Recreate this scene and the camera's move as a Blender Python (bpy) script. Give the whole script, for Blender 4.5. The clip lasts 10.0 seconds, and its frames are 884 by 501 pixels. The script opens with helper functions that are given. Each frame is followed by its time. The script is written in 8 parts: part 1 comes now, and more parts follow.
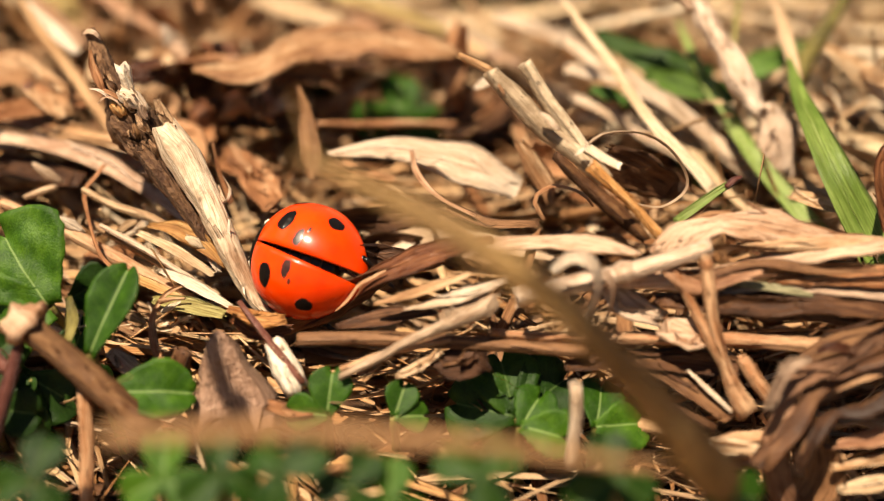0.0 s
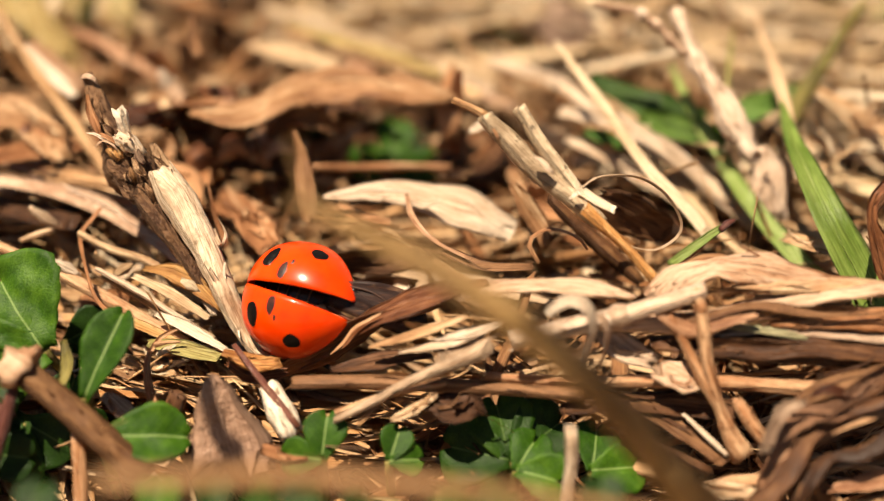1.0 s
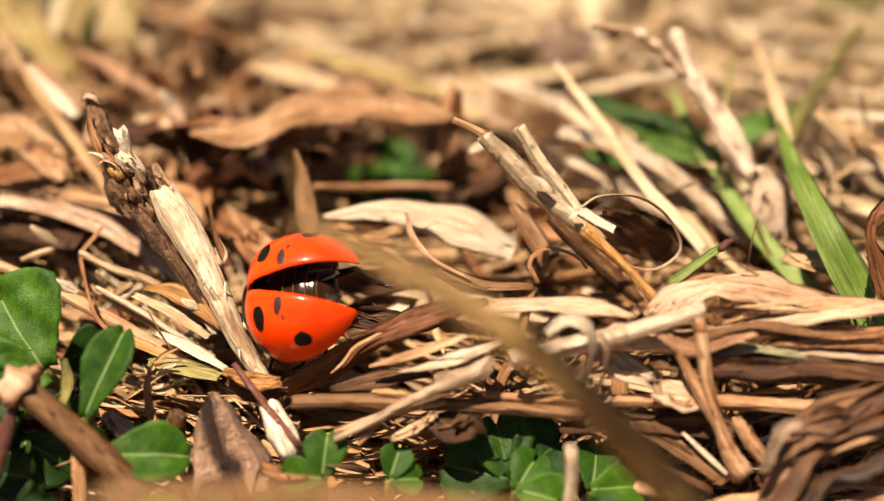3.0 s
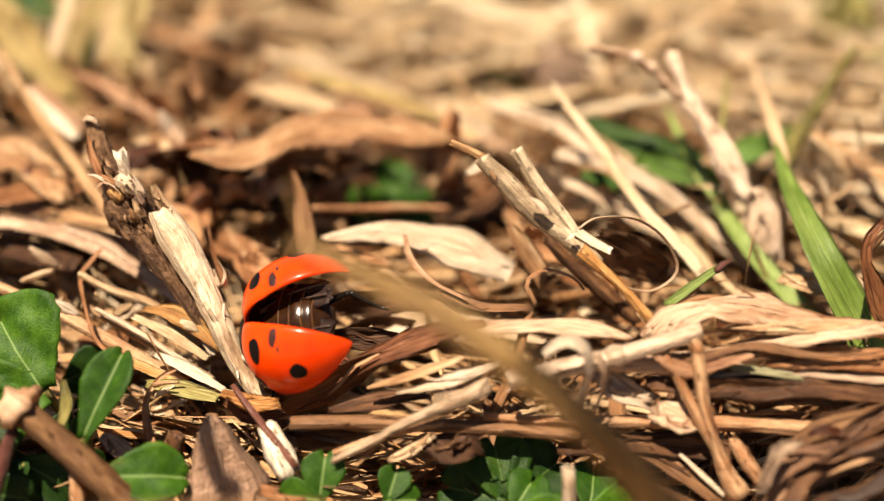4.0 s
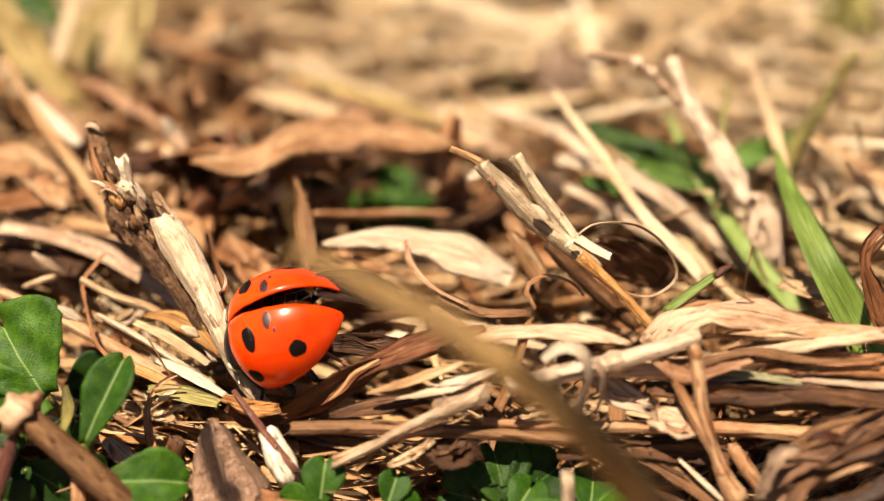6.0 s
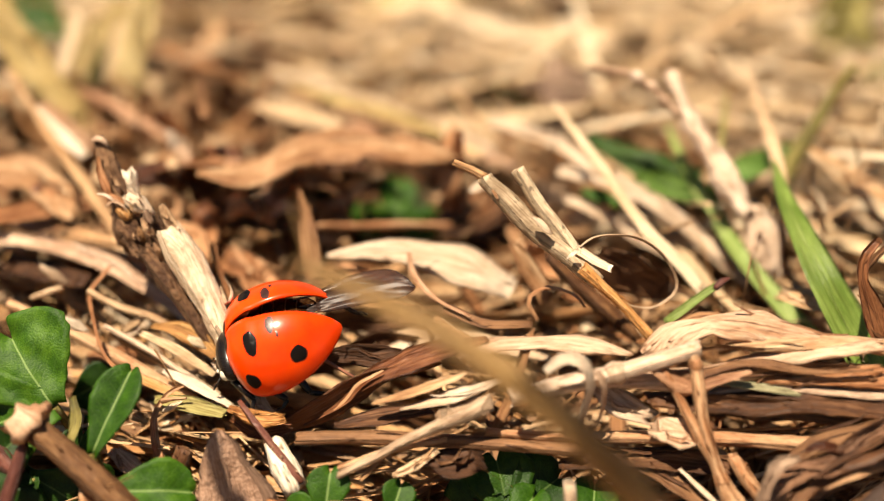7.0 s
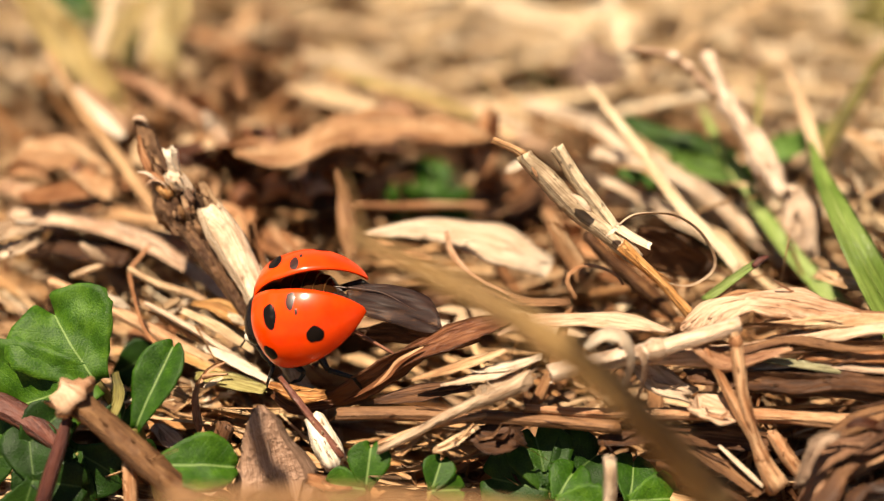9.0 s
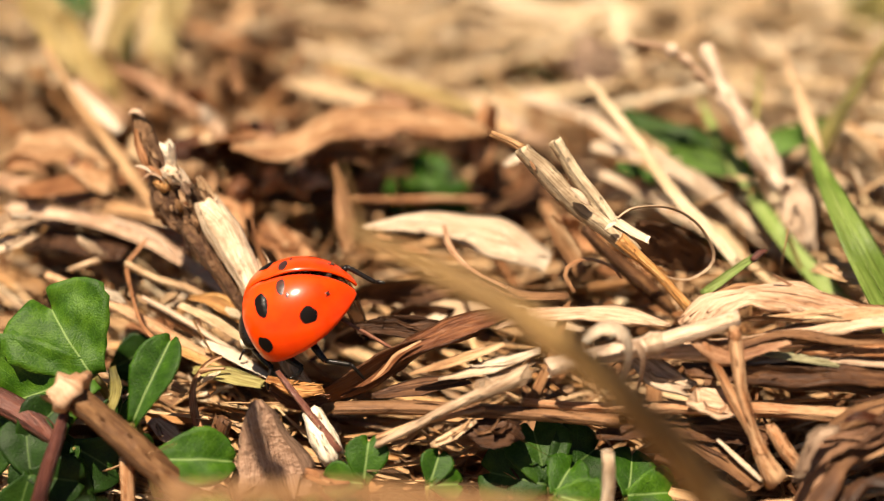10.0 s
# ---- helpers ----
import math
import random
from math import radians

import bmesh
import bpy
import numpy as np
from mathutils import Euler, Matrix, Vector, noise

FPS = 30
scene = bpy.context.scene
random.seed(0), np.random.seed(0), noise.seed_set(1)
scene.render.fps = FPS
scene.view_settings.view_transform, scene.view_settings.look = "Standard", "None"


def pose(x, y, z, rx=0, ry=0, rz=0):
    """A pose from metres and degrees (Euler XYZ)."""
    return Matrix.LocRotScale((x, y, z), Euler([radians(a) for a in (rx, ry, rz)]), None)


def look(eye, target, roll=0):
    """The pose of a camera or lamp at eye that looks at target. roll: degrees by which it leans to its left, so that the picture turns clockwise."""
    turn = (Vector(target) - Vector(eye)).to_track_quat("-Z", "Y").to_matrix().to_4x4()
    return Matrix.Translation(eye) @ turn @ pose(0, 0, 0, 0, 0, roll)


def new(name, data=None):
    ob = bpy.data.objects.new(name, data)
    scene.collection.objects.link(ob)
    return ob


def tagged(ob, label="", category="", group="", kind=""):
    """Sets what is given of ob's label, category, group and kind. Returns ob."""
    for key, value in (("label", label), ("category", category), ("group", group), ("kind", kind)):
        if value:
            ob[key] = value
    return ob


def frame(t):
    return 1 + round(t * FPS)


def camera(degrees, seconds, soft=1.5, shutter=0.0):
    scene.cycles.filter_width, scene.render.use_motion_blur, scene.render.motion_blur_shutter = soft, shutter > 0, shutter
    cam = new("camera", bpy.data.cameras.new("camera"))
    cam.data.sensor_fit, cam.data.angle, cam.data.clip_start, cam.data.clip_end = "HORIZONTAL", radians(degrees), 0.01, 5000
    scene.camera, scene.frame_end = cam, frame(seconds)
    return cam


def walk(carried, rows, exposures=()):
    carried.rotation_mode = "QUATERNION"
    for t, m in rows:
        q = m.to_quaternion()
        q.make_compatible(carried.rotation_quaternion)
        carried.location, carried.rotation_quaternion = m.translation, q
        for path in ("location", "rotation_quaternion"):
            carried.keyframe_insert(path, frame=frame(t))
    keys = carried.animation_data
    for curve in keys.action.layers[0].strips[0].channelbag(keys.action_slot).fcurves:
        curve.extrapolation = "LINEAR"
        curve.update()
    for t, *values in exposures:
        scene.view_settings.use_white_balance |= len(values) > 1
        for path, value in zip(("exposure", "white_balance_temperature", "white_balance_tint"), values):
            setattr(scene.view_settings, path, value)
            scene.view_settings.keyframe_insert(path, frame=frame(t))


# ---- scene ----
cam = camera(40.0, 10.0, soft=1.1)
cam.data.dof.use_dof = True
cam.data.dof.focus_distance = 0.0628
cam.data.dof.aperture_fstop = 16.0
PATH = [
    (0, pose(0.00026, -0.05689, 0.03419, 60.074, -0.132, 0.404)),
    (0.1, pose(0.00026, -0.05689, 0.03419, 60.074, -0.132, 0.404)),
    (0.2, pose(0.00038, -0.05683, 0.03439, 61.888, -0.141, 0.322)),
    (0.7, pose(0.00038, -0.05683, 0.03439, 61.888, -0.141, 0.322)),
    (1, pose(0.00035, -0.05693, 0.03444, 61.926, -0.169, 0.249)),
    (1.3, pose(0.00035, -0.05693, 0.03444, 61.926, -0.169, 0.249)),
    (1.4, pose(0.00048, -0.05735, 0.03474, 62.052, -0.128, 0.318)),
    (1.6, pose(0.00048, -0.05735, 0.03474, 62.052, -0.128, 0.318)),
    (1.8, pose(0.00034, -0.05716, 0.03445, 62.069, -0.182, 0.284)),
    (2.4, pose(0.00034, -0.05716, 0.03445, 62.069, -0.182, 0.284)),
    (2.5, pose(0.00031, -0.05712, 0.03447, 62.893, -0.206, 0.227)),
    (3.9, pose(0.00031, -0.05712, 0.03447, 62.893, -0.206, 0.227)),
    (4, pose(0.00039, -0.05732, 0.03470, 63.806, -0.214, 0.193)),
    (4.5, pose(0.00042, -0.05734, 0.03470, 63.819, -0.192, 0.213)),
    (5, pose(0.00040, -0.05732, 0.03466, 63.847, -0.201, 0.196)),
    (5.2, pose(0.00040, -0.05732, 0.03466, 63.847, -0.201, 0.196)),
    (6.3, pose(0.00082, -0.05767, 0.03544, 64.040, -0.000, 0.521)),
    (6.4, pose(0.00071, -0.05799, 0.03588, 64.369, -0.018, 0.324)),
    (6.5, pose(0.00071, -0.05799, 0.03588, 64.369, -0.018, 0.324)),
    (6.6, pose(0.00071, -0.05799, 0.03588, 64.369, -0.018, 0.324)),
    (7, pose(0.00041, -0.05807, 0.03555, 64.260, -0.106, 0.328)),
    (7.5, pose(-0.00017, -0.05864, 0.03531, 64.218, -0.116, 0.371)),
    (8, pose(-0.00057, -0.05888, 0.03510, 64.162, -0.010, 0.715)),
    (8.5, pose(-0.00080, -0.05882, 0.03496, 64.175, 0.141, 1.046)),
    (9, pose(-0.00073, -0.05871, 0.03491, 63.967, 0.182, 1.095)),
    (9.5, pose(-0.00070, -0.05861, 0.03483, 63.815, 0.173, 1.079)),
    (10, pose(-0.00066, -0.05857, 0.03478, 63.726, 0.202, 1.045)),
]
walk(cam, PATH, exposures=[(0, 0.87, 7450, 12), (2.4, 0.90, 7450, 12), (2.7, 0.93, 7350, 11.5), (3.9, 0.97, 7300, 10.4), (4, 1.01, 7300, 10.4), (10, 1.02, 7300, 10.4)])

# ---- sky, sun ----
SUN_FROM = Vector((-0.22, -0.25, 0.94)).normalized()
world = bpy.data.worlds.new("sky")
scene.world = world
world.use_nodes = True
sky = world.node_tree.nodes.new("ShaderNodeTexSky")
sky.sky_type, sky.sun_disc = "NISHITA", False
sky.sun_elevation = math.asin(SUN_FROM.z)
sky.sun_rotation = math.atan2(SUN_FROM.x, SUN_FROM.y)
world.node_tree.links.new(sky.outputs[0], world.node_tree.nodes["Background"].inputs[0])
world.node_tree.nodes["Background"].inputs[1].default_value = 0.034
sun = new("sun", bpy.data.lights.new("sun", "SUN"))
sun.data.energy, sun.data.angle, sun.data.color = 5.0, radians(0.6), (1.0, 0.90, 0.76)
sun.matrix_basis = look(SUN_FROM * 2, (0, 0, 0))


MM = 0.001


# ---- materials ----
def node_tree(name):
    mat = bpy.data.materials.new(name)
    mat.use_nodes = True
    tree = mat.node_tree
    tree.nodes.clear()
    out = tree.nodes.new("ShaderNodeOutputMaterial")
    return mat, tree, out


def link(tree, a, b):
    tree.links.new(a, b)


def noise_node(tree, vector, scale, detail=3.0, rough=0.55):
    n = tree.nodes.new("ShaderNodeTexNoise")
    n.inputs["Scale"].default_value = scale
    n.inputs["Detail"].default_value = detail
    n.inputs["Roughness"].default_value = rough
    link(tree, vector, n.inputs["Vector"])
    return n.outputs["Fac"]


def scaled(tree, vector, sx, sy, sz):
    n = tree.nodes.new("ShaderNodeMapping")
    n.inputs["Scale"].default_value = (sx, sy, sz)
    link(tree, vector, n.inputs["Vector"])
    return n.outputs["Vector"]


def ramp_node(tree, fac, stops):
    n = tree.nodes.new("ShaderNodeValToRGB")
    els = n.color_ramp.elements
    while len(els) < len(stops):
        els.new(0.5)
    for e, (p, c) in zip(els, stops):
        e.position, e.color = p, (*c, 1)
    link(tree, fac, n.inputs["Fac"])
    return n.outputs["Color"]


def mix_colour(tree, fac, a, b, kind="MIX"):
    n = tree.nodes.new("ShaderNodeMix")
    n.data_type, n.blend_type = "RGBA", kind
    for sock, v in ((n.inputs[0], fac), (n.inputs[6], a), (n.inputs[7], b)):
        if isinstance(v, (int, float)):
            sock.default_value = v
        elif isinstance(v, tuple):
            sock.default_value = (*v, 1)
        else:
            link(tree, v, sock)
    return n.outputs[2]


def math_node(tree, op, a, b=0.0):
    n = tree.nodes.new("ShaderNodeMath")
    n.operation = op
    for sock, v in ((n.inputs[0], a), (n.inputs[1], b)):
        if isinstance(v, (int, float)):
            sock.default_value = v
        else:
            link(tree, v, sock)
    return n.outputs[0]


def fibre(name, dark, mid, pale, rough=0.6, through_light=0.0, island=False, spots=0.0, vary=0.25, spec=0.28, tones=(), grain=(9.0, 0.35), relief=1.0, cracks=0.5):
    """Plant fibre: fine streaks along the length, blotches, a shift from piece to piece."""
    mat, tree, out = node_tree(name)
    uv = tree.nodes.new("ShaderNodeTexCoord").outputs["UV"]
    geo = tree.nodes.new("ShaderNodeNewGeometry")
    info = tree.nodes.new("ShaderNodeObjectInfo")
    chance = geo.outputs["Random Per Island"] if island else info.outputs["Random"]
    shift = tree.nodes.new("ShaderNodeVectorMath")
    shift.operation = "ADD"
    link(tree, uv, shift.inputs[0])
    lift = math_node(tree, "MULTIPLY", chance, 37.0)
    link(tree, lift, shift.inputs[1])
    vec = shift.outputs[0]
    streak = noise_node(tree, scaled(tree, vec, grain[0], grain[1], 1), 1.0, 4, 0.6)
    hair = noise_node(tree, scaled(tree, vec, 34.0, 0.45, 1), 1.0, 2)
    blotch = noise_node(tree, scaled(tree, vec, 0.55, 0.22, 1), 1.0, 4, 0.65)
    fleck = noise_node(tree, scaled(tree, vec, 3.2, 1.6, 1), 1.0, 3)
    both = math_node(tree, "ADD", math_node(tree, "MULTIPLY", streak, 0.42), math_node(tree, "MULTIPLY", blotch, 0.58))
    both = math_node(tree, "ADD", both, math_node(tree, "MULTIPLY", math_node(tree, "SUBTRACT", chance, 0.5), vary))
    col = ramp_node(tree, both, [(0.33, dark), (0.49, mid), (0.64, pale)])
    if tones:
        col = mix_colour(tree, 0.55, col, ramp_node(tree, chance, [(i / (len(tones) - 1), c) for i, c in enumerate(tones)]))
    if spots > 0:
        speck = ramp_node(tree, fleck, [(0.60, (0, 0, 0)), (0.68, (1, 1, 1))])
        col = mix_colour(tree, math_node(tree, "MULTIPLY", speck, spots * 0.45), col, tuple(c * 0.25 for c in dark))
    col = mix_colour(tree, 0.5, col, ramp_node(tree, hair, [(0.34, (0.34, 0.22, 0.14)), (0.56, (1, 1, 1))]), "MULTIPLY")
    crack = noise_node(tree, scaled(tree, vec, 13.0, 1.1, 1), 1.0, 3, 0.7)
    col = mix_colour(tree, 0.22 if island else cracks, col, ramp_node(tree, crack, [(0.34, (0.22, 0.12, 0.07)), (0.43, (1, 1, 1))]), "MULTIPLY")
    bsdf = tree.nodes.new("ShaderNodeBsdfPrincipled")
    link(tree, col, bsdf.inputs["Base Color"])
    link(tree, math_node(tree, "ADD", math_node(tree, "MULTIPLY", blotch, 0.3), rough - 0.15), bsdf.inputs["Roughness"])
    bsdf.inputs["Specular IOR Level"].default_value = spec
    bump = tree.nodes.new("ShaderNodeBump")
    bump.inputs["Strength"].default_value = 0.85
    bump.inputs["Distance"].default_value = 0.00022 * relief
    link(tree, math_node(tree, "ADD", streak, math_node(tree, "MULTIPLY", fleck, 0.5)), bump.inputs["Height"])
    link(tree, bump.outputs["Normal"], bsdf.inputs["Normal"])
    last = bsdf.outputs[0]
    if through_light > 0:
        tl = tree.nodes.new("ShaderNodeBsdfTranslucent")
        link(tree, col, tl.inputs["Color"])
        mx = tree.nodes.new("ShaderNodeMixShader")
        mx.inputs[0].default_value = through_light
        link(tree, last, mx.inputs[1])
        link(tree, tl.outputs[0], mx.inputs[2])
        last = mx.outputs[0]
    link(tree, last, out.inputs["Surface"])
    return mat


def leaf_green(name, dark, mid, pale, vein, sheen=0.5):
    """Fresh clover leaf: cell-scale relief, side veins, a paler midrib line."""
    mat, tree, out = node_tree(name)
    coord = tree.nodes.new("ShaderNodeTexCoord")
    uv = coord.outputs["UV"]
    info = tree.nodes.new("ShaderNodeObjectInfo")
    cells = noise_node(tree, uv, 9.0, 3)
    patch = noise_node(tree, uv, 0.9, 3)
    both = math_node(tree, "ADD", math_node(tree, "MULTIPLY", cells, 0.35), math_node(tree, "MULTIPLY", patch, 0.65))
    both = math_node(tree, "ADD", both, math_node(tree, "MULTIPLY", math_node(tree, "SUBTRACT", info.outputs["Random"], 0.5), 0.2))
    col = ramp_node(tree, both, [(0.3, dark), (0.5, mid), (0.7, pale)])
    sep = tree.nodes.new("ShaderNodeSeparateXYZ")
    link(tree, uv, sep.inputs[0])
    side = math_node(tree, "ABSOLUTE", sep.outputs[0])
    rib = ramp_node(tree, math_node(tree, "ADD", side, math_node(tree, "MULTIPLY", patch, 0.06)), [(0.05, (1, 1, 1)), (0.10, (0, 0, 0))])
    slant = math_node(tree, "SUBTRACT", math_node(tree, "MULTIPLY", sep.outputs[1], 1.0), math_node(tree, "MULTIPLY", side, 0.8))
    wavev = math_node(tree, "SINE", math_node(tree, "MULTIPLY", slant, 11.0))
    veins = ramp_node(tree, wavev, [(0.90, (0, 0, 0)), (1.0, (1, 1, 1))])
    col = mix_colour(tree, math_node(tree, "MULTIPLY", veins, 0.04), col, vein)
    col = mix_colour(tree, math_node(tree, "MULTIPLY", rib, 0.5), col, vein)
    bsdf = tree.nodes.new("ShaderNodeBsdfPrincipled")
    link(tree, col, bsdf.inputs["Base Color"])
    bsdf.inputs["Roughness"].default_value = sheen
    bsdf.inputs["Specular IOR Level"].default_value = 0.22
    bump = tree.nodes.new("ShaderNodeBump")
    bump.inputs["Strength"].default_value = 0.4
    bump.inputs["Distance"].default_value = 0.00012
    link(tree, math_node(tree, "ADD", cells, math_node(tree, "MULTIPLY", veins, -0.15)), bump.inputs["Height"])
    link(tree, bump.outputs["Normal"], bsdf.inputs["Normal"])
    tl = tree.nodes.new("ShaderNodeBsdfTranslucent")
    link(tree, col, tl.inputs["Color"])
    mx = tree.nodes.new("ShaderNodeMixShader")
    mx.inputs[0].default_value = 0.18
    link(tree, bsdf.outputs[0], mx.inputs[1])
    link(tree, tl.outputs[0], mx.inputs[2])
    link(tree, mx.outputs[0], out.inputs["Surface"])
    return mat


def shell(name, colour, second, rough, coat, size=900.0, spec=0.5, amount=1.0):
    """Chitin: smooth, with a faint mottling, under a clear coat."""
    mat, tree, out = node_tree(name)
    obj = tree.nodes.new("ShaderNodeTexCoord").outputs["Object"]
    n1 = noise_node(tree, obj, size, 4, 0.6)
    n2 = noise_node(tree, obj, size * 14, 2)
    col = mix_colour(tree, ramp_node(tree, n1, [(0.35, (0, 0, 0)), (0.7, (amount, amount, amount))]), colour, second)
    bsdf = tree.nodes.new("ShaderNodeBsdfPrincipled")
    link(tree, col, bsdf.inputs["Base Color"])
    link(tree, math_node(tree, "ADD", math_node(tree, "MULTIPLY", n2, 0.15), rough - 0.07), bsdf.inputs["Roughness"])
    bsdf.inputs["Specular IOR Level"].default_value = spec
    bsdf.inputs["Coat Weight"].default_value = coat
    bsdf.inputs["Coat Roughness"].default_value = 0.15
    bump = tree.nodes.new("ShaderNodeBump")
    bump.inputs["Strength"].default_value = 0.12
    bump.inputs["Distance"].default_value = 0.00003
    link(tree, n2, bump.inputs["Height"])
    link(tree, bump.outputs["Normal"], bsdf.inputs["Normal"])
    link(tree, bsdf.outputs[0], out.inputs["Surface"])
    return mat


def membrane(name):
    """Smoky clear hind wing."""
    mat, tree, out = node_tree(name)
    uv = tree.nodes.new("ShaderNodeTexCoord").outputs["UV"]
    n = noise_node(tree, scaled(tree, uv, 1.5, 0.6, 1), 1.0, 3)
    col = ramp_node(tree, n, [(0.3, (0.018, 0.010, 0.009)), (0.7, (0.070, 0.042, 0.036))])
    bsdf = tree.nodes.new("ShaderNodeBsdfPrincipled")
    link(tree, col, bsdf.inputs["Base Color"])
    bsdf.inputs["Roughness"].default_value = 0.38
    bsdf.inputs["Specular IOR Level"].default_value = 0.3
    pleat = noise_node(tree, scaled(tree, uv, 0.55, 0.4, 1), 1.0, 1)
    bump = tree.nodes.new("ShaderNodeBump")
    bump.inputs["Strength"].default_value = 0.9
    bump.inputs["Distance"].default_value = 0.00025
    link(tree, pleat, bump.inputs["Height"])
    link(tree, bump.outputs["Normal"], bsdf.inputs["Normal"])
    clear = tree.nodes.new("ShaderNodeBsdfTransparent")
    clear.inputs["Color"].default_value = (0.75, 0.62, 0.52, 1)
    mx = tree.nodes.new("ShaderNodeMixShader")
    mx.inputs[0].default_value = 0.47
    link(tree, bsdf.outputs[0], mx.inputs[1])
    link(tree, clear.outputs[0], mx.inputs[2])
    link(tree, mx.outputs[0], out.inputs["Surface"])
    return mat


def soil(name):
    mat, tree, out = node_tree(name)
    obj = tree.nodes.new("ShaderNodeTexCoord").outputs["Object"]
    crumb = noise_node(tree, obj, 900, 5, 0.65)
    patch = noise_node(tree, obj, 90, 4)
    strand = noise_node(tree, scaled(tree, obj, 900, 120, 300), 1.0, 4)
    earth = ramp_node(tree, crumb, [(0.3, (0.035, 0.02, 0.012)), (0.6, (0.13, 0.075, 0.04)), (0.8, (0.24, 0.15, 0.08))])
    thatch = ramp_node(tree, strand, [(0.3, (0.30, 0.18, 0.085)), (0.5, (0.56, 0.38, 0.20)), (0.7, (0.80, 0.62, 0.40))])
    away = tree.nodes.new("ShaderNodeVectorMath")
    away.operation = "LENGTH"
    link(tree, obj, away.inputs[0])
    near = math_node(tree, "MINIMUM", math_node(tree, "MULTIPLY", away.outputs["Value"], 2.5), 0.32)
    cover = math_node(tree, "ADD", patch, near)
    col = mix_colour(tree, ramp_node(tree, cover, [(0.62, (0, 0, 0)), (0.85, (1, 1, 1))]), earth, thatch)
    bsdf = tree.nodes.new("ShaderNodeBsdfPrincipled")
    link(tree, col, bsdf.inputs["Base Color"])
    bsdf.inputs["Roughness"].default_value = 0.9
    bump = tree.nodes.new("ShaderNodeBump")
    bump.inputs["Strength"].default_value = 0.9
    bump.inputs["Distance"].default_value = 0.0006
    link(tree, crumb, bump.inputs["Height"])
    link(tree, bump.outputs["Normal"], bsdf.inputs["Normal"])
    link(tree, bsdf.outputs[0], out.inputs["Surface"])
    return mat


STRAW = fibre("pale_straw", (0.3, 0.135, 0.058), (0.62, 0.367, 0.182), (0.87, 0.647, 0.422), 0.55, 0.25, spots=0.25)
BLEACHED = fibre("bleached_straw", (0.40, 0.26, 0.16), (0.70, 0.52, 0.36), (0.88, 0.75, 0.59), 0.5, 0.2, spots=0.12)
WEATHERED = fibre("weathered_white_wood", (0.34, 0.21, 0.12), (0.78, 0.62, 0.44), (0.90, 0.79, 0.63), 0.6, 0.05, spots=0.8, grain=(5.0, 0.8), relief=0.7, cracks=0.3)
TAN = fibre("tan_blade", (0.2, 0.077, 0.031), (0.5, 0.232, 0.106), (0.76, 0.482, 0.278), 0.55, 0.25, spots=0.3)
RUSSET = fibre("russet_leaf", (0.13, 0.045, 0.018), (0.40, 0.17, 0.07), (0.64, 0.35, 0.18), 0.5, 0.25, spots=0.3)
# dark leaf brown, also used for strips and sheets that imitate shade
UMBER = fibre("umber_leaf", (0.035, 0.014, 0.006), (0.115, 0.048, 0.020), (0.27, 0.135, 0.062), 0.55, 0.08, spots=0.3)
GREYED = fibre("weathered_leaf", (0.13, 0.075, 0.05), (0.40, 0.265, 0.18), (0.66, 0.49, 0.35), 0.6, 0.1, spots=0.35)
BARK = fibre("grey_bark", (0.27, 0.19, 0.115), (0.54, 0.42, 0.28), (0.76, 0.64, 0.47), 0.7, 0.0, spots=1.7, grain=(3.2, 1.2), relief=0.9, cracks=0.3)
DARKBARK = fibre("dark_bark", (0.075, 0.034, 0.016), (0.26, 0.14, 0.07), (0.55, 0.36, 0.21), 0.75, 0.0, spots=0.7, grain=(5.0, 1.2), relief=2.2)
KHAKI = fibre("khaki_stalk", (0.13, 0.066, 0.020), (0.38, 0.235, 0.09), (0.62, 0.44, 0.215), 0.6, 0.0, spots=0.3)
# reddish twig brown, darkened to include shade on the broken twig
TWIG = fibre("twig_bark_with_shade", (0.042, 0.016, 0.005), (0.105, 0.043, 0.015), (0.21, 0.105, 0.042), 0.65, 0.0, spots=0.5, grain=(6.0, 0.8))
DUSKY = fibre("dusky_stem", (0.22, 0.10, 0.04), (0.38, 0.20, 0.085), (0.50, 0.31, 0.16), 0.6, 0.0, spots=0.3)
LEAFSKIN = fibre("speckled_leaf_skin", (0.20, 0.11, 0.07), (0.37, 0.225, 0.15), (0.50, 0.335, 0.24), 0.6, 0.05, spots=1.0, grain=(3.0, 2.6))
PALESTRAW = fibre("cream_straw", (0.42, 0.24, 0.12), (0.74, 0.54, 0.33), (0.90, 0.74, 0.52), 0.55, 0.25, spots=0.15)
PALEPINK = fibre("pale_pink_straw", (0.44, 0.26, 0.16), (0.72, 0.52, 0.37), (0.88, 0.71, 0.55), 0.55, 0.2, spots=0.3, grain=(5.0, 1.2))
# reddish leaf brown, set darker to hold shade on the torn strip too
MAHOGANY = fibre("mahogany_leaf", (0.042, 0.012, 0.005), (0.13, 0.042, 0.016), (0.30, 0.125, 0.055), 0.45, 0.06, spots=0.25)
CRUMPLE = fibre("crumpled_brown_leaf", (0.075, 0.030, 0.014), (0.22, 0.105, 0.056), (0.42, 0.235, 0.140), 0.55, 0.1, spots=0.3, relief=1.6)
DUSK = fibre("dusky_grey_leaf", (0.05, 0.028, 0.018), (0.15, 0.085, 0.052), (0.27, 0.17, 0.11), 0.6, 0.08, spots=0.3)
CINNAMON = fibre("cinnamon_leaf", (0.20, 0.080, 0.032), (0.48, 0.254, 0.122), (0.80, 0.572, 0.350), 0.5, 0.25, spots=0.2)
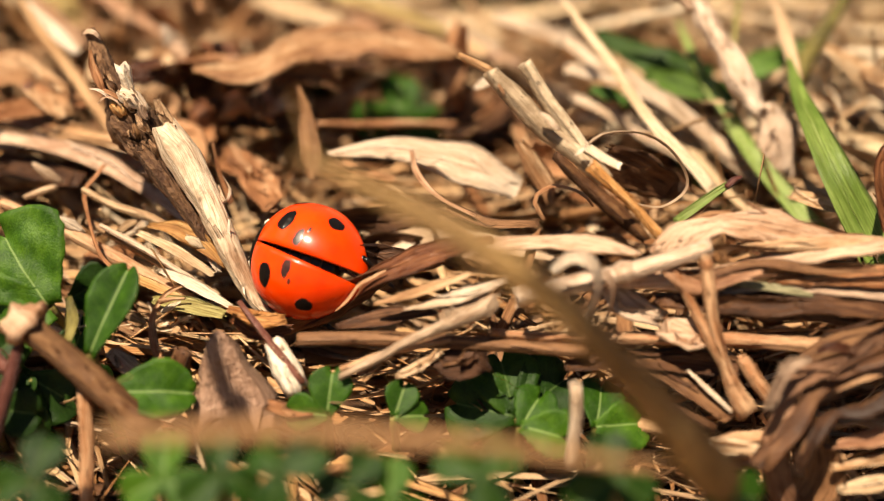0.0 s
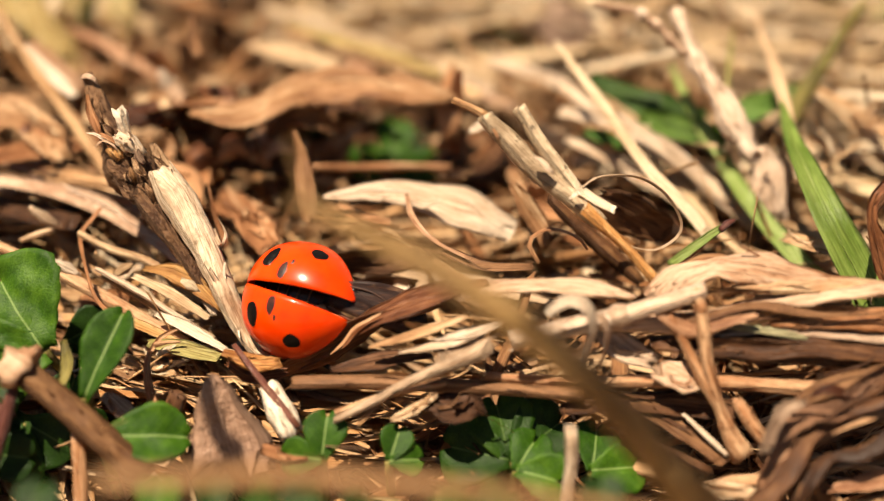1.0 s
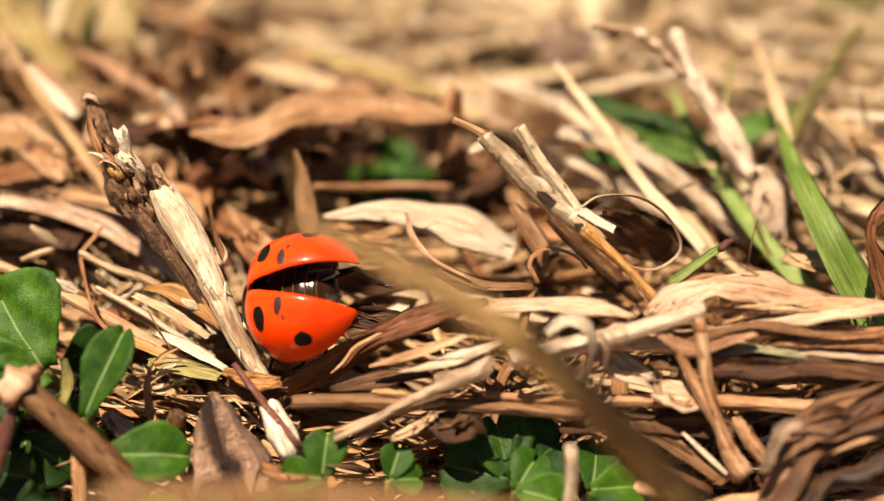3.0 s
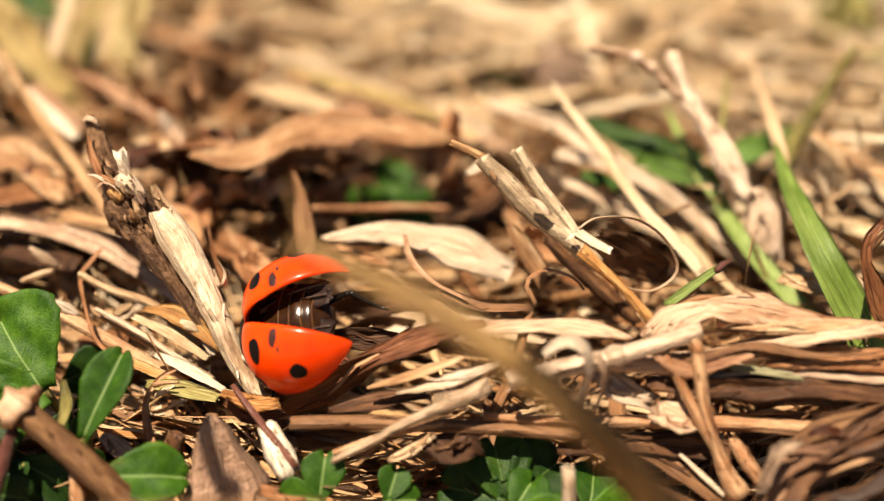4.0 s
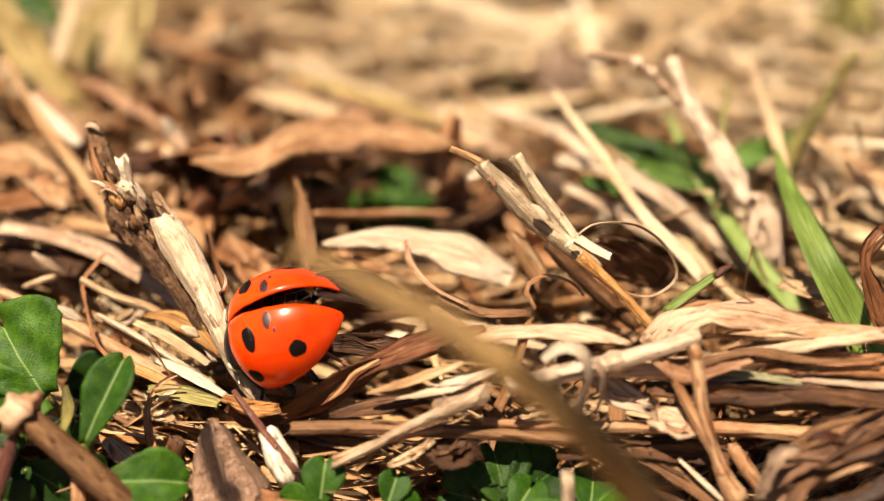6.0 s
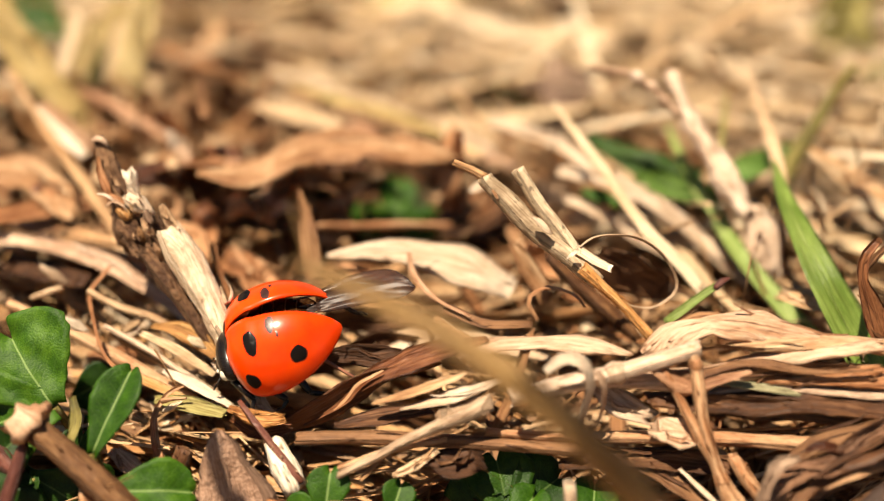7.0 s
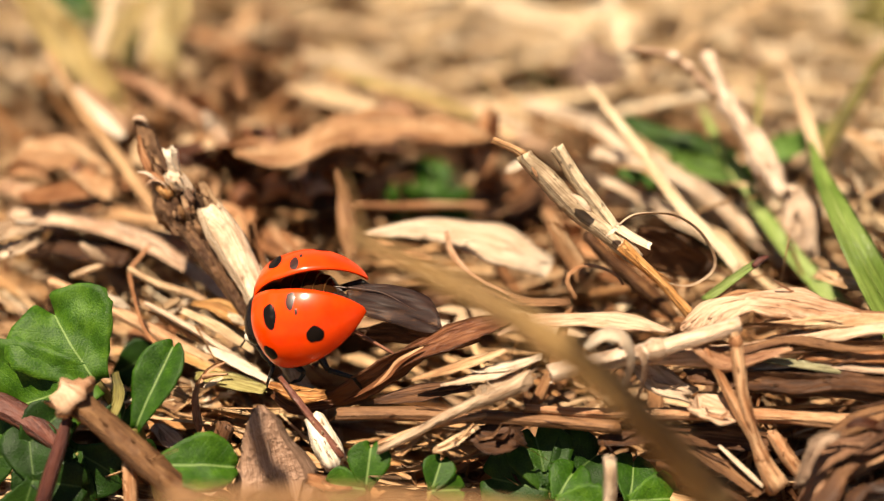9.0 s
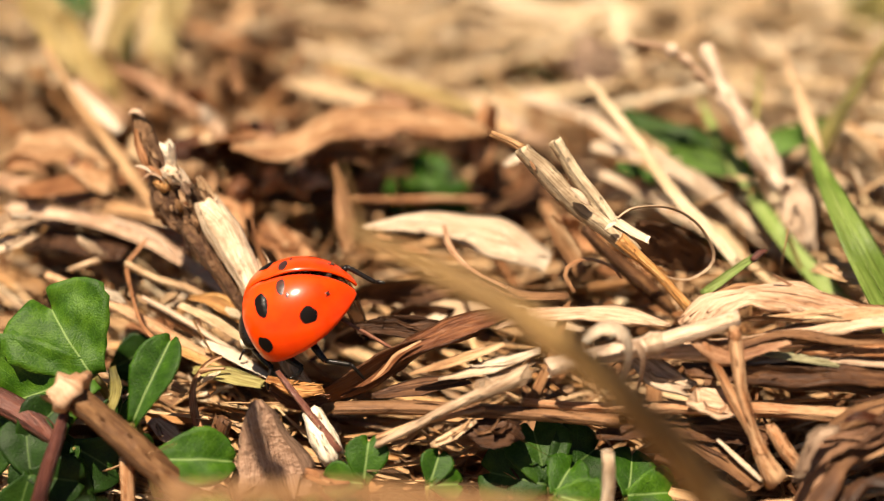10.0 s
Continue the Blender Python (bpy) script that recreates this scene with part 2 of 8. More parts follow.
PINKSTRAW = fibre("pinkish_straw", (0.24, 0.095, 0.045), (0.54, 0.295, 0.165), (0.79, 0.56, 0.385), 0.5, 0.25, spots=0.2)
MAROON = fibre("maroon_stem", (0.06, 0.018, 0.014), (0.15, 0.05, 0.034), (0.27, 0.115, 0.07), 0.45, 0.0, spots=0.2)
YELLOWED = fibre("yellowed_blade", (0.40, 0.27, 0.09), (0.66, 0.49, 0.20), (0.84, 0.69, 0.36), 0.5, 0.35, spots=0.1)
GREYGREEN = fibre("grey_green_blade", (0.13, 0.12, 0.06), (0.29, 0.27, 0.15), (0.46, 0.42, 0.27), 0.5, 0.15, spots=0.2)
GOLDLEAF = fibre("golden_leaf", (0.36, 0.15, 0.045), (0.66, 0.37, 0.13), (0.88, 0.64, 0.33), 0.5, 0.3, spots=0.15)
OLIVE = fibre("olive_blade", (0.10, 0.085, 0.02), (0.24, 0.20, 0.05), (0.46, 0.40, 0.15), 0.5, 0.2, spots=0.2)
GRASS = fibre("grass_green", (0.13, 0.21, 0.035), (0.27, 0.38, 0.085), (0.46, 0.56, 0.21), 0.4, 0.35, spots=0.05, vary=0.15, cracks=0.1, relief=0.5)
MIDGRASS = fibre("mid_green", (0.035, 0.095, 0.012), (0.08, 0.19, 0.028), (0.17, 0.31, 0.06), 0.45, 0.3, spots=0.05, cracks=0.1, relief=0.5)
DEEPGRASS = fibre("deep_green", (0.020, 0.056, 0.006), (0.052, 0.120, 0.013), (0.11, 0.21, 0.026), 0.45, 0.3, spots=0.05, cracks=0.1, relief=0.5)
ORANGE = fibre("orange_sheath", (0.3, 0.11, 0.03), (0.58, 0.27, 0.085), (0.76, 0.47, 0.21), 0.45, 0.1, spots=0.3)
LITTER = fibre("mixed_litter", (0.14, 0.053, 0.021), (0.48, 0.246, 0.101), (0.80, 0.550, 0.307), 0.55, 0.22, island=True, spots=0.3, vary=0.3, tones=((0.05, 0.019, 0.010), (0.38, 0.164, 0.062), (0.62, 0.328, 0.134), (0.82, 0.579, 0.346), (0.20, 0.077, 0.031), (0.86, 0.656, 0.432), (0.50, 0.232, 0.096)))
# brown chaff darkened to carry the shade between the front clover
SHADECHAFF = fibre("chaff_shade_tone", (0.03, 0.012, 0.005), (0.12, 0.05, 0.02), (0.30, 0.15, 0.07), 0.6, 0.1, island=True, spots=0.3, vary=0.3, tones=((0.02, 0.008, 0.004), (0.12, 0.045, 0.018), (0.22, 0.10, 0.04), (0.05, 0.018, 0.008), (0.38, 0.21, 0.10), (0.09, 0.034, 0.014)))
CHAFF = fibre("brown_chaff", (0.07, 0.027, 0.012), (0.30, 0.130, 0.053), (0.58, 0.328, 0.163), 0.55, 0.2, island=True, spots=0.3, vary=0.3, tones=((0.03, 0.012, 0.006), (0.30, 0.116, 0.043), (0.46, 0.222, 0.091), (0.08, 0.029, 0.012), (0.70, 0.463, 0.259), (0.18, 0.068, 0.029)))
FARSTRAW = fibre("sunlit_straw", (0.44, 0.27, 0.12), (0.76, 0.55, 0.31), (0.92, 0.77, 0.53), 0.6, 0.15, island=True, vary=0.3, tones=((0.16, 0.07, 0.025), (0.80, 0.58, 0.34), (0.88, 0.70, 0.46), (0.50, 0.28, 0.14), (0.92, 0.78, 0.58), (0.30, 0.14, 0.06)))
LOOSESTRAW = fibre("loose_straw", (0.44, 0.27, 0.12), (0.76, 0.55, 0.31), (0.92, 0.77, 0.53), 0.6, 0.15, spots=0.15, vary=0.3, tones=((0.16, 0.07, 0.025), (0.80, 0.58, 0.34), (0.88, 0.70, 0.46), (0.50, 0.28, 0.14), (0.92, 0.78, 0.58), (0.30, 0.14, 0.06)))
PALEFIELD = fibre("pale_field_straw", (0.58, 0.40, 0.22), (0.80, 0.62, 0.40), (0.92, 0.79, 0.59), 0.6, 0.2, island=True, vary=0.2, tones=((0.72, 0.52, 0.31), (0.86, 0.69, 0.47), (0.90, 0.76, 0.57), (0.78, 0.58, 0.40), (0.92, 0.80, 0.62)))
GOLDEN = fibre("golden_litter", (0.28, 0.106, 0.034), (0.62, 0.338, 0.134), (0.88, 0.637, 0.374), 0.6, 0.15, island=True, spots=0.2, vary=0.3, tones=((0.90, 0.74, 0.52), (0.16, 0.058, 0.019), (0.68, 0.386, 0.163), (0.86, 0.647, 0.403), (0.44, 0.193, 0.067), (0.24, 0.097, 0.034), (0.78, 0.502, 0.250)))
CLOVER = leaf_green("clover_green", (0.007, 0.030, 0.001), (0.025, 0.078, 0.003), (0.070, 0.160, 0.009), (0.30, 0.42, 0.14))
# darker copy of the clover green: shade put into the leaf colour
CLOVERSHADE = leaf_green("clover_shade_tone", (0.005, 0.018, 0.001), (0.013, 0.043, 0.003), (0.030, 0.076, 0.005), (0.11, 0.18, 0.05))
SOIL = soil("soil_and_thatch")


# ---- mesh builders (millimetres) ----
def part(name, data, material, parent=None, label=""):
    """One mesh object from vertices, faces and UVs (or from a bmesh), under a thing or a part."""
    me = bpy.data.meshes.new(name)
    if isinstance(data, bmesh.types.BMesh):
        data.to_mesh(me)
        data.free()
    else:
        verts, faces, uvs = data
        me.from_pydata([tuple(c * MM for c in v) for v in verts], [], faces)
        layer = me.uv_layers.new(name="UVMap")
        idx = np.empty(len(me.loops), dtype=np.int32)
        me.loops.foreach_get("vertex_index", idx)
        layer.data.foreach_set("uv", np.asarray(uvs, dtype=np.float32)[idx].ravel())
    me.polygons.foreach_set("use_smooth", [len(p.vertices) < 5 for p in me.polygons])
    me.materials.append(material)
    ob = new(name, me)
    ob.parent = parent
    if label:
        ob["label"] = label
    return ob


def curve_through(points, steps):
    """Catmull-Rom through the points, evenly spaced by arc length."""
    p = [Vector(q) for q in points]
    p = [p[0] * 2 - p[1]] + p + [p[-1] * 2 - p[-2]]
    fine = []
    for i in range(1, len(p) - 2):
        for k in range(12):
            u = k / 12
            fine.append(0.5 * (2 * p[i] + (p[i + 1] - p[i - 1]) * u + (2 * p[i - 1] - 5 * p[i] + 4 * p[i + 1] - p[i + 2]) * u * u
                               + (3 * p[i] - p[i - 1] - 3 * p[i + 1] + p[i + 2]) * u ** 3))
    fine.append(p[-2])
    cum = [0.0]
    for a, b in zip(fine, fine[1:]):
        cum.append(cum[-1] + (b - a).length)
    out, j = [], 0
    for s in range(steps + 1):
        d = cum[-1] * s / steps
        while j < len(fine) - 2 and cum[j + 1] < d:
            j += 1
        w = (d - cum[j]) / max(cum[j + 1] - cum[j], 1e-9)
        out.append(fine[j].lerp(fine[j + 1], min(max(w, 0), 1)))
    return out, cum[-1]


def frames_along(line, up):
    """Tangent, side and up for each point, carried along without spin."""
    res, side = [], None
    for i, q in enumerate(line):
        t = (line[min(i + 1, len(line) - 1)] - line[max(i - 1, 0)]).normalized()
        if side is None:
            side = t.cross(Vector(up))
            if side.length < 1e-3:
                side = t.cross(Vector((1, 0, 0)))
        side = (side - t * side.dot(t)).normalized()
        res.append((t, side, side.cross(t)))
    return res


def widths(w, n):
    """Widths given at even steps along the length, blended smoothly."""
    if isinstance(w, (int, float)):
        w = (w, w)
    out = []
    for i in range(n):
        x = i / (n - 1) * (len(w) - 1)
        k = min(int(x), len(w) - 2)
        out.append(w[k] + (w[k + 1] - w[k]) * (x - k))
    return out


def sweep(points, w, profile, up=(0, 0, 1), twist=0.0, seed=0, rough=0.05, step=0.8, ragged=0.0, waves=0.0, sheet=False):
    """A closed profile (side, up, both in half widths) swept along a curve, with uneven width, waviness and torn ends."""
    rnd = random.Random(seed)
    _, length = curve_through(points, 4)
    n = max(6, min(90, int(length / step)))
    line, length = curve_through(points, n)
    fr = frames_along(line, up)
    ws = widths(w, n + 1)
    m = len(profile)
    verts, faces, uvs = [], [], []
    off = Vector((seed * 3.7 % 91, seed * 1.3 % 57, 0))
    ends = [rnd.uniform(-1, 1) * ragged for _ in profile], [rnd.uniform(-1, 1) * ragged for _ in profile]
    phase = rnd.uniform(0, 6)
    for i, q in enumerate(line):
        t, s, u = fr[i]
        a = radians(twist) * i / n + waves * 0.5 * math.sin(phase + i * 0.45)
        ca, sa = math.cos(a), math.sin(a)
        s2, u2 = s * ca + u * sa, u * ca - s * sa
        hw = ws[i] / 2
        d = i / n * length
        wob = noise.noise(off + Vector((d * 0.35, 0, 0))) * rough * 2.2
        for j, (ps, pu) in enumerate(profile):
            k = 1 + wob + rough * (noise.noise(off + Vector((d * 1.1, ps * 2.3 + pu * 1.2, 3))) + 0.7 * noise.noise(off + Vector((d * 3.7, ps * 4.1 + pu * 1.6, 8))))
            lean = ends[0][j] if i == 0 else ends[1][j] if i == n else 0
            if sheet:
                edge = 1 + wob + rough * 0.9 * noise.noise(off + Vector((d * 1.3, 5.0 if ps > 0 else 1.0, 3)))
                crease = rough * (1.1 * noise.noise(off + Vector((d * 0.8, ps * 1.6, 3))) + 0.5 * noise.noise(off + Vector((d * 2.6, ps * 3.4, 8))))
                verts.append(tuple(q + (s2 * ps * edge + u2 * (pu + crease)) * hw + t * lean * hw))
            else:
                verts.append(tuple(q + (s2 * ps + u2 * pu) * (hw * k) + t * lean * hw))
            uvs.append((ps * hw + pu * hw * 0.5 + (7.3 if j > m / 2 else 0), d))
    for i in range(n):
        for j in range(m):
            a, b = i * m + j, i * m + (j + 1) % m
            faces.append((a, b, b + m, a + m))
    faces.append(tuple(reversed(range(m))))
    faces.append(tuple(range(n * m, n * m + m)))
    return verts, faces, uvs


def flat_profile(cup=0.25, thick=0.10, ridges=3, ridge=0.07):
    """A blade's cross-section: a shallow channel with raised fibres on top."""
    k = 2 * ridges + 3
    xs = [-1 + 2 * i / (k - 1) for i in range(k)]
    top = [(x, cup * (x * x - 0.4) + (ridge if i % 2 else 0)) for i, x in enumerate(xs)]
    low = [(x * 0.97, cup * (x * x - 0.4) - thick * (1.1 - abs(x))) for x in reversed(xs)]
    return low[::-1][::-1] + top


def round_profile(k=12, flat=0.85, ridge=0.0):
    return [((1 + (ridge if i % 2 else 0)) * math.cos(-2 * math.pi * i / k), flat * (1 + (ridge if i % 2 else 0)) * math.sin(-2 * math.pi * i / k)) for i in range(k)]


count_of_things = [0]


def blade(name, category, label, material, points, w, cup=0.25, twist=0.0, up=(0, -0.35, 0.94), rough=0.13, ragged=0.7, thick=0.12, ridges=4, waves=0.0, group="", strands=6):
    """A dry or green grass blade or leaf strip; broad dry ones carry loose strands and lifted edges as parts."""
    count_of_things[0] += 1
    seed = count_of_things[0]
    data = sweep(points, w, flat_profile(cup, thick, ridges), up, twist, seed, rough, 0.45, ragged, waves, True)
    wide = max(w)
    if wide < 0.75:
        return tagged(part(name, data, material), label, category, group)
    base = new(name)
    if material in (GRASS, DEEPGRASS, MIDGRASS):
        part("blade_sheet", data, material, base)
        line, _ = curve_through(points, 30)
        fr = frames_along(line, up)
        ws = widths(w, 31)
        rib = [line[i] + fr[i][2] * (ws[i] * 0.5 * (thick * 0.3 - cup * 0.4)) for i in range(2, 31, 4)]
        part("midrib", sweep(rib, (0.05, wide * 0.07, wide * 0.1), round_profile(8, 0.7), up, 0, seed, 0.05, 0.8), material, base)
        return tagged(base, label, category, group)
    part("leaf_strip", data, material, base)
    if wide > 1.5:
        line, _ = curve_through(points, 30)
        fr = frames_along(line, up)
        ws = widths(w, 31)
        rib = [line[i] + fr[i][2] * (ws[i] * 0.5 * (0.02 - cup * 0.4)) for i in range(1, 30, 4)]
        part("midrib", sweep(rib, (wide * 0.05, wide * 0.06, 0.05), round_profile(8, 0.8), up, 0, seed, 0.1, 0.6), material, base)
    if material in (CRUMPLE, CINNAMON, GREYED, BLEACHED, RUSSET, PINKSTRAW, UMBER, DUSK, PALESTRAW, PALEPINK, MAHOGANY, GOLDLEAF):
        strands = min(strands, 1 if wide < 2.0 else 2)
    loose_strands(base, material, points, w, up, seed, min(strands, 3 if wide < 1.3 else 6), 0.45)
    return tagged(base, label, category, group)


def loose_strands(base, material, points, w, up, seed, count, spread, proud=0.0):
    """Thin split fibres that run along a blade or stalk, a little proud of it."""
    rnd = random.Random(seed * 7 + 1)
    line, length = curve_through(points, 40)
    fr = frames_along(line, up)
    ws = widths(w, 41)
    for _ in range(count):
        a = rnd.uniform(0.0, 0.55)
        b = min(1.0, a + rnd.uniform(0.3, 0.6))
        off0, off1 = rnd.uniform(-1, 1) * spread, rnd.uniform(-1, 1) * spread
        lift = rnd.uniform(0.03, 0.11) + proud
        pts = []
        for k in range(6):
            u = k / 5
            j = min(40, int((a + (b - a) * u) * 40))
            t, s, n = fr[j]
            h = lift + (0.35 * (abs(u - 0.5) * 2) ** 4 if k in (0, 5) else 0.0)
            pts.append(line[j] + s * (ws[j] * (off0 + (off1 - off0) * u + 0.06 * rnd.uniform(-1, 1))) + n * (ws[j] * h))
        thin = max(0.09, min(0.34, max(w) * rnd.uniform(0.07, 0.2)))
        part("strand", sweep(pts, (thin * 0.5, thin, thin, thin * 0.35), flat_profile(0.5, 0.3, 1), up, rnd.uniform(-60, 60), seed + 3, 0.15, 0.6, 0.8), material, base)


def stalk(name, category, label, material, points, w, nodes=(), rough=0.06, ragged=0.35, flat=0.85, ridge=0.06, group="", node_material=None, strands=None):
    """A round stalk; nodes: places along it (0 to 1) with a swollen joint, each a part."""
    count_of_things[0] += 1
    seed = count_of_things[0]
    data = sweep(points, w, round_profile(14, flat, ridge), (0, 0, 1), 0, seed, rough, 0.22 if material in (BARK, DARKBARK) else 0.5, ragged)
    wide = max(w)
    if not nodes and (wide < 0.6 or material in (BARK, MAROON)):
        return tagged(part(name, data, material), label, category, group)
    base = new(name)
    part("stem", data, material, base)
    loose_strands(base, material, points, w, (0, -0.6, 0.8), seed, strands if strands is not None else 3 if wide < 1.0 else 5, 0.38, 0.3)
    line, length = curve_through(points, 60)
    ws = widths(w, 61)
    for u in nodes:
        i = min(59, max(1, int(u * 60)))
        t = (line[i + 1] - line[i - 1]).normalized()
        d = ws[i]
        pts = [line[i] - t * d * 0.5, line[i], line[i] + t * d * 0.5]
        part("node", sweep(pts, (d * 1.05, d * 1.32, d * 1.05), round_profile(12, 0.95), (0, 0, 1), 0, seed + 7, 0.1, 0.15, 0.1), node_material or material, base)
    return tagged(base, label, category, group)


def plate(outline_radius, cup, thick, seed, lobes=0.25, squash=1.0, curl=0.0, rings=7, around=28):
    """A crumpled dead-leaf piece lying about its own origin: an uneven outline, cupped, with thickness."""
    off = Vector((seed * 2.3, seed * 5.1, 0))
    verts, faces, uvs = [], [], []
    for side in (1, -1):
        start = len(verts)
        verts.append((0, 0, side * thick / 2 + cup * -0.2))
        uvs.append((0, 0))
        for r in range(1, rings + 1):
            for a in range(around):
                ang = 2 * math.pi * a / around
                edge = outline_radius * (1 + lobes * noise.noise(off + Vector((math.cos(ang) * 1.4, math.sin(ang) * 1.4, 0))) * 1.6
                                         + 0.06 * noise.noise(off + Vector((math.cos(ang) * 7, math.sin(ang) * 7, 5))))
                rr = edge * r / rings
                x, y = rr * math.cos(ang), rr * math.sin(ang) * squash
                z = cup * (rr / outline_radius) ** 2 + 0.25 * noise.noise(off + Vector((x * 0.5, y * 0.5, 9))) + curl * x * x / outline_radius
                verts.append((x, y, z - cup * 0.2 + side * thick / 2 * (1 - 0.8 * (r / rings) ** 4)))
                uvs.append((x, y))
        for a in range(around):
            b = (a + 1) % around
            f = (start, start + 1 + a, start + 1 + b)
            faces.append(f if side > 0 else f[::-1])
            for r in range(rings - 1):
                i, j = start + 1 + r * around, start + 1 + (r + 1) * around
                f = (i + a, j + a, j + b, i + b)
                faces.append(f if side > 0 else f[::-1])
    half = 1 + rings * around
    last = 1 + (rings - 1) * around
    for a in range(around):
        b = (a + 1) % around
        faces.append((last + a, half + last + a, half + last + b, last + b))
    return verts, faces, uvs


def place_by(normal, ahead, at):
    """A pose (millimetres) whose z axis is the normal and whose y axis points ahead."""
    z = Vector(normal).normalized()
    y = Vector(ahead)
    y = (y - z * y.dot(z)).normalized()
    x = y.cross(z)
    m = Matrix((x, y, z)).transposed().to_4x4()
    m.translation = Vector(at) * MM
    return m


def dead_leaf(label, material, at, radius, normal=(0, 0, 1), ahead=(0, 1, 0), cup=0.5, squash=0.8, thick=0.18, curl=0.0, lobes=0.25, stalk_to=None, veins=True):
    count_of_things[0] += 1
    seed = count_of_things[0]
    ob = new("dead_leaf")
    part("leaf_sheet", plate(radius, cup, thick, seed, lobes, squash, curl), material, ob)
    off = Vector((seed * 2.3, seed * 5.1, 0))

    def skin(x, y):
        rr = math.hypot(x, y / squash)
        return Vector((x, y, cup * (rr / radius) ** 2 + 0.25 * noise.noise(off + Vector((x * 0.5, y * 0.5, 9))) + curl * x * x / radius - cup * 0.2 + thick * 0.45))

    reach = radius * squash * 0.72
    if veins:
        part("midrib", sweep([skin(0, reach * v) for v in (-1, -0.5, 0, 0.5, 1)], (radius * 0.09, radius * 0.07, 0.05), round_profile(7, 0.7), (0, 0, 1), 0, seed, 0.1, 0.4), material, ob)
    for side in (1, -1) if veins else ():
        for v in (-0.5, 0.0, 0.4):
            part("side_vein", sweep([skin(side * radius * 0.5 * u, reach * (v + 0.3 * u)) for u in (0.02, 0.5, 1.0)], (radius * 0.045, 0.04), round_profile(6, 0.7), (0, 0, 1), 0, seed, 0.1, 0.4), material, ob)
    ob.matrix_basis = place_by(normal, ahead, at)
    if stalk_to is not None:
        down = ob.matrix_basis.to_3x3().inverted() @ Vector((0.8, 1.0, stalk_to - at[2]))
        tail = skin(0, -reach)
        part("leaf_stalk", sweep([tail, tail.lerp(down, 0.5) + Vector((0.3, 0, 0)), down], (0.4, 0.45, 0.5), round_profile(7), (1, 0, 0), 0, seed, 0.08, 0.6), material, ob)
    return tagged(ob, label, "dead leaf", "dead leaves in the litter")


def leaflet_mesh(length, width, fold, notch, seed, serrate=0.0, droop=0.15):
    """A clover leaflet from its base at the origin along +y: rounded, notched at the tip, folded along the midrib, with thickness."""
    nu, nv, off = 12, 14, Vector((seed * 1.7, seed * 0.9, 2))
    verts, faces, uvs = [], [], []
    for side in (1, -1):
        for i in range(nv + 1):
            v = i / nv
            half = width / 2 * (math.sin(math.pi * min(1, v ** 1.75 * 0.95 + 0.02)) ** 0.55)
            for j in range(nu + 1):
                u = -1 + 2 * j / nu
                reach = length * (v - notch * v ** 3 * (1 - min(1, abs(u) * 1.8)) - 0.05 * abs(u) ** 2 * (1 - v))
                edge = 1 + serrate * (math.sin(i * 2.6) * abs(u) ** 3)
                x = half * u * edge
                z = fold * abs(x) - droop * length * v * v + 0.07 * width * noise.noise(off + Vector((x * 0.9, reach * 0.9, 0)))
                verts.append((x, reach, z + side * 0.05))
                uvs.append((x, reach))
        start = 0 if side > 0 else (nu + 1) * (nv + 1)
        for i in range(nv):
            for j in range(nu):
                a = start + i * (nu + 1) + j
                f = (a, a + 1, a + nu + 2, a + nu + 1)
                faces.append(f if side > 0 else f[::-1])
    n = (nu + 1) * (nv + 1)
    rim = [j for j in range(nu + 1)] + [i * (nu + 1) + nu for i in range(1, nv + 1)] + [nv * (nu + 1) + j for j in range(nu - 1, -1, -1)] + [i * (nu + 1) for i in range(nv - 1, 0, -1)]
    for a, b in zip(rim, rim[1:] + rim[:1]):
        faces.append((a, a + n, b + n, b))
    return verts, faces, uvs


def clover(label, material, at, size, normal, ahead, leaflets=(-110, 0, 110), fold=0.25, notch=0.16, root=(0.5, 0.5, -4), serrate=0.02, slim=0.95, stem_material=None):
    """A clover leaf: leaflets round a hub, on a petiole that comes up from the ground. size: one leaflet's length."""
    count_of_things[0] += 1
    seed = count_of_things[0]
    base = new("clover_leaf")
    base.matrix_basis = place_by(normal, ahead, at)
    for n, turn in enumerate(leaflets):
        s = size * (1 + 0.08 * math.sin(seed + n * 2.1))
        leaf = part("leaflet", leaflet_mesh(s, s * slim, fold, notch, seed + n * 5, serrate), material, base)
        leaf.matrix_basis = pose(0, 0, 0, 6 * math.sin(seed * 1.3 + n), 0, turn)
    inv = base.matrix_basis.to_3x3().inverted()
    drop = inv @ Vector((root[0], root[1], root[2] - at[2]))
    mid = drop * 0.45 + inv @ Vector((root[0] * -0.2, 0, 0.2))
    part("petiole", sweep([Vector((0, 0, -0.05)), mid, drop], (0.55, 0.6, 0.7), round_profile(8), (1, 0, 0), 0, seed, 0.06, 0.6), stem_material or OLIVE, base)
    return tagged(base, label, "clover", "clover leaves")


# ---- ground and loose litter ----
def ground_height(x, y):
    """Millimetres: a gentle mound behind, a hollow in front."""
    h = -6.0 + 2.0 * noise.noise(Vector((x * 0.03, y * 0.03, 1))) + 0.9 * noise.noise(Vector((x * 0.12, y * 0.12, 4)))
    h -= 3.5 * math.exp(-((x + 7) ** 2 / 150 + (y - 28) ** 2 / 160))
    return h + 4.5 * max(0.0, min(1.0, (y - 5) / 25.0)) - 4.0 * max(0.0, min(1.0, (1 - y) / 14.0))


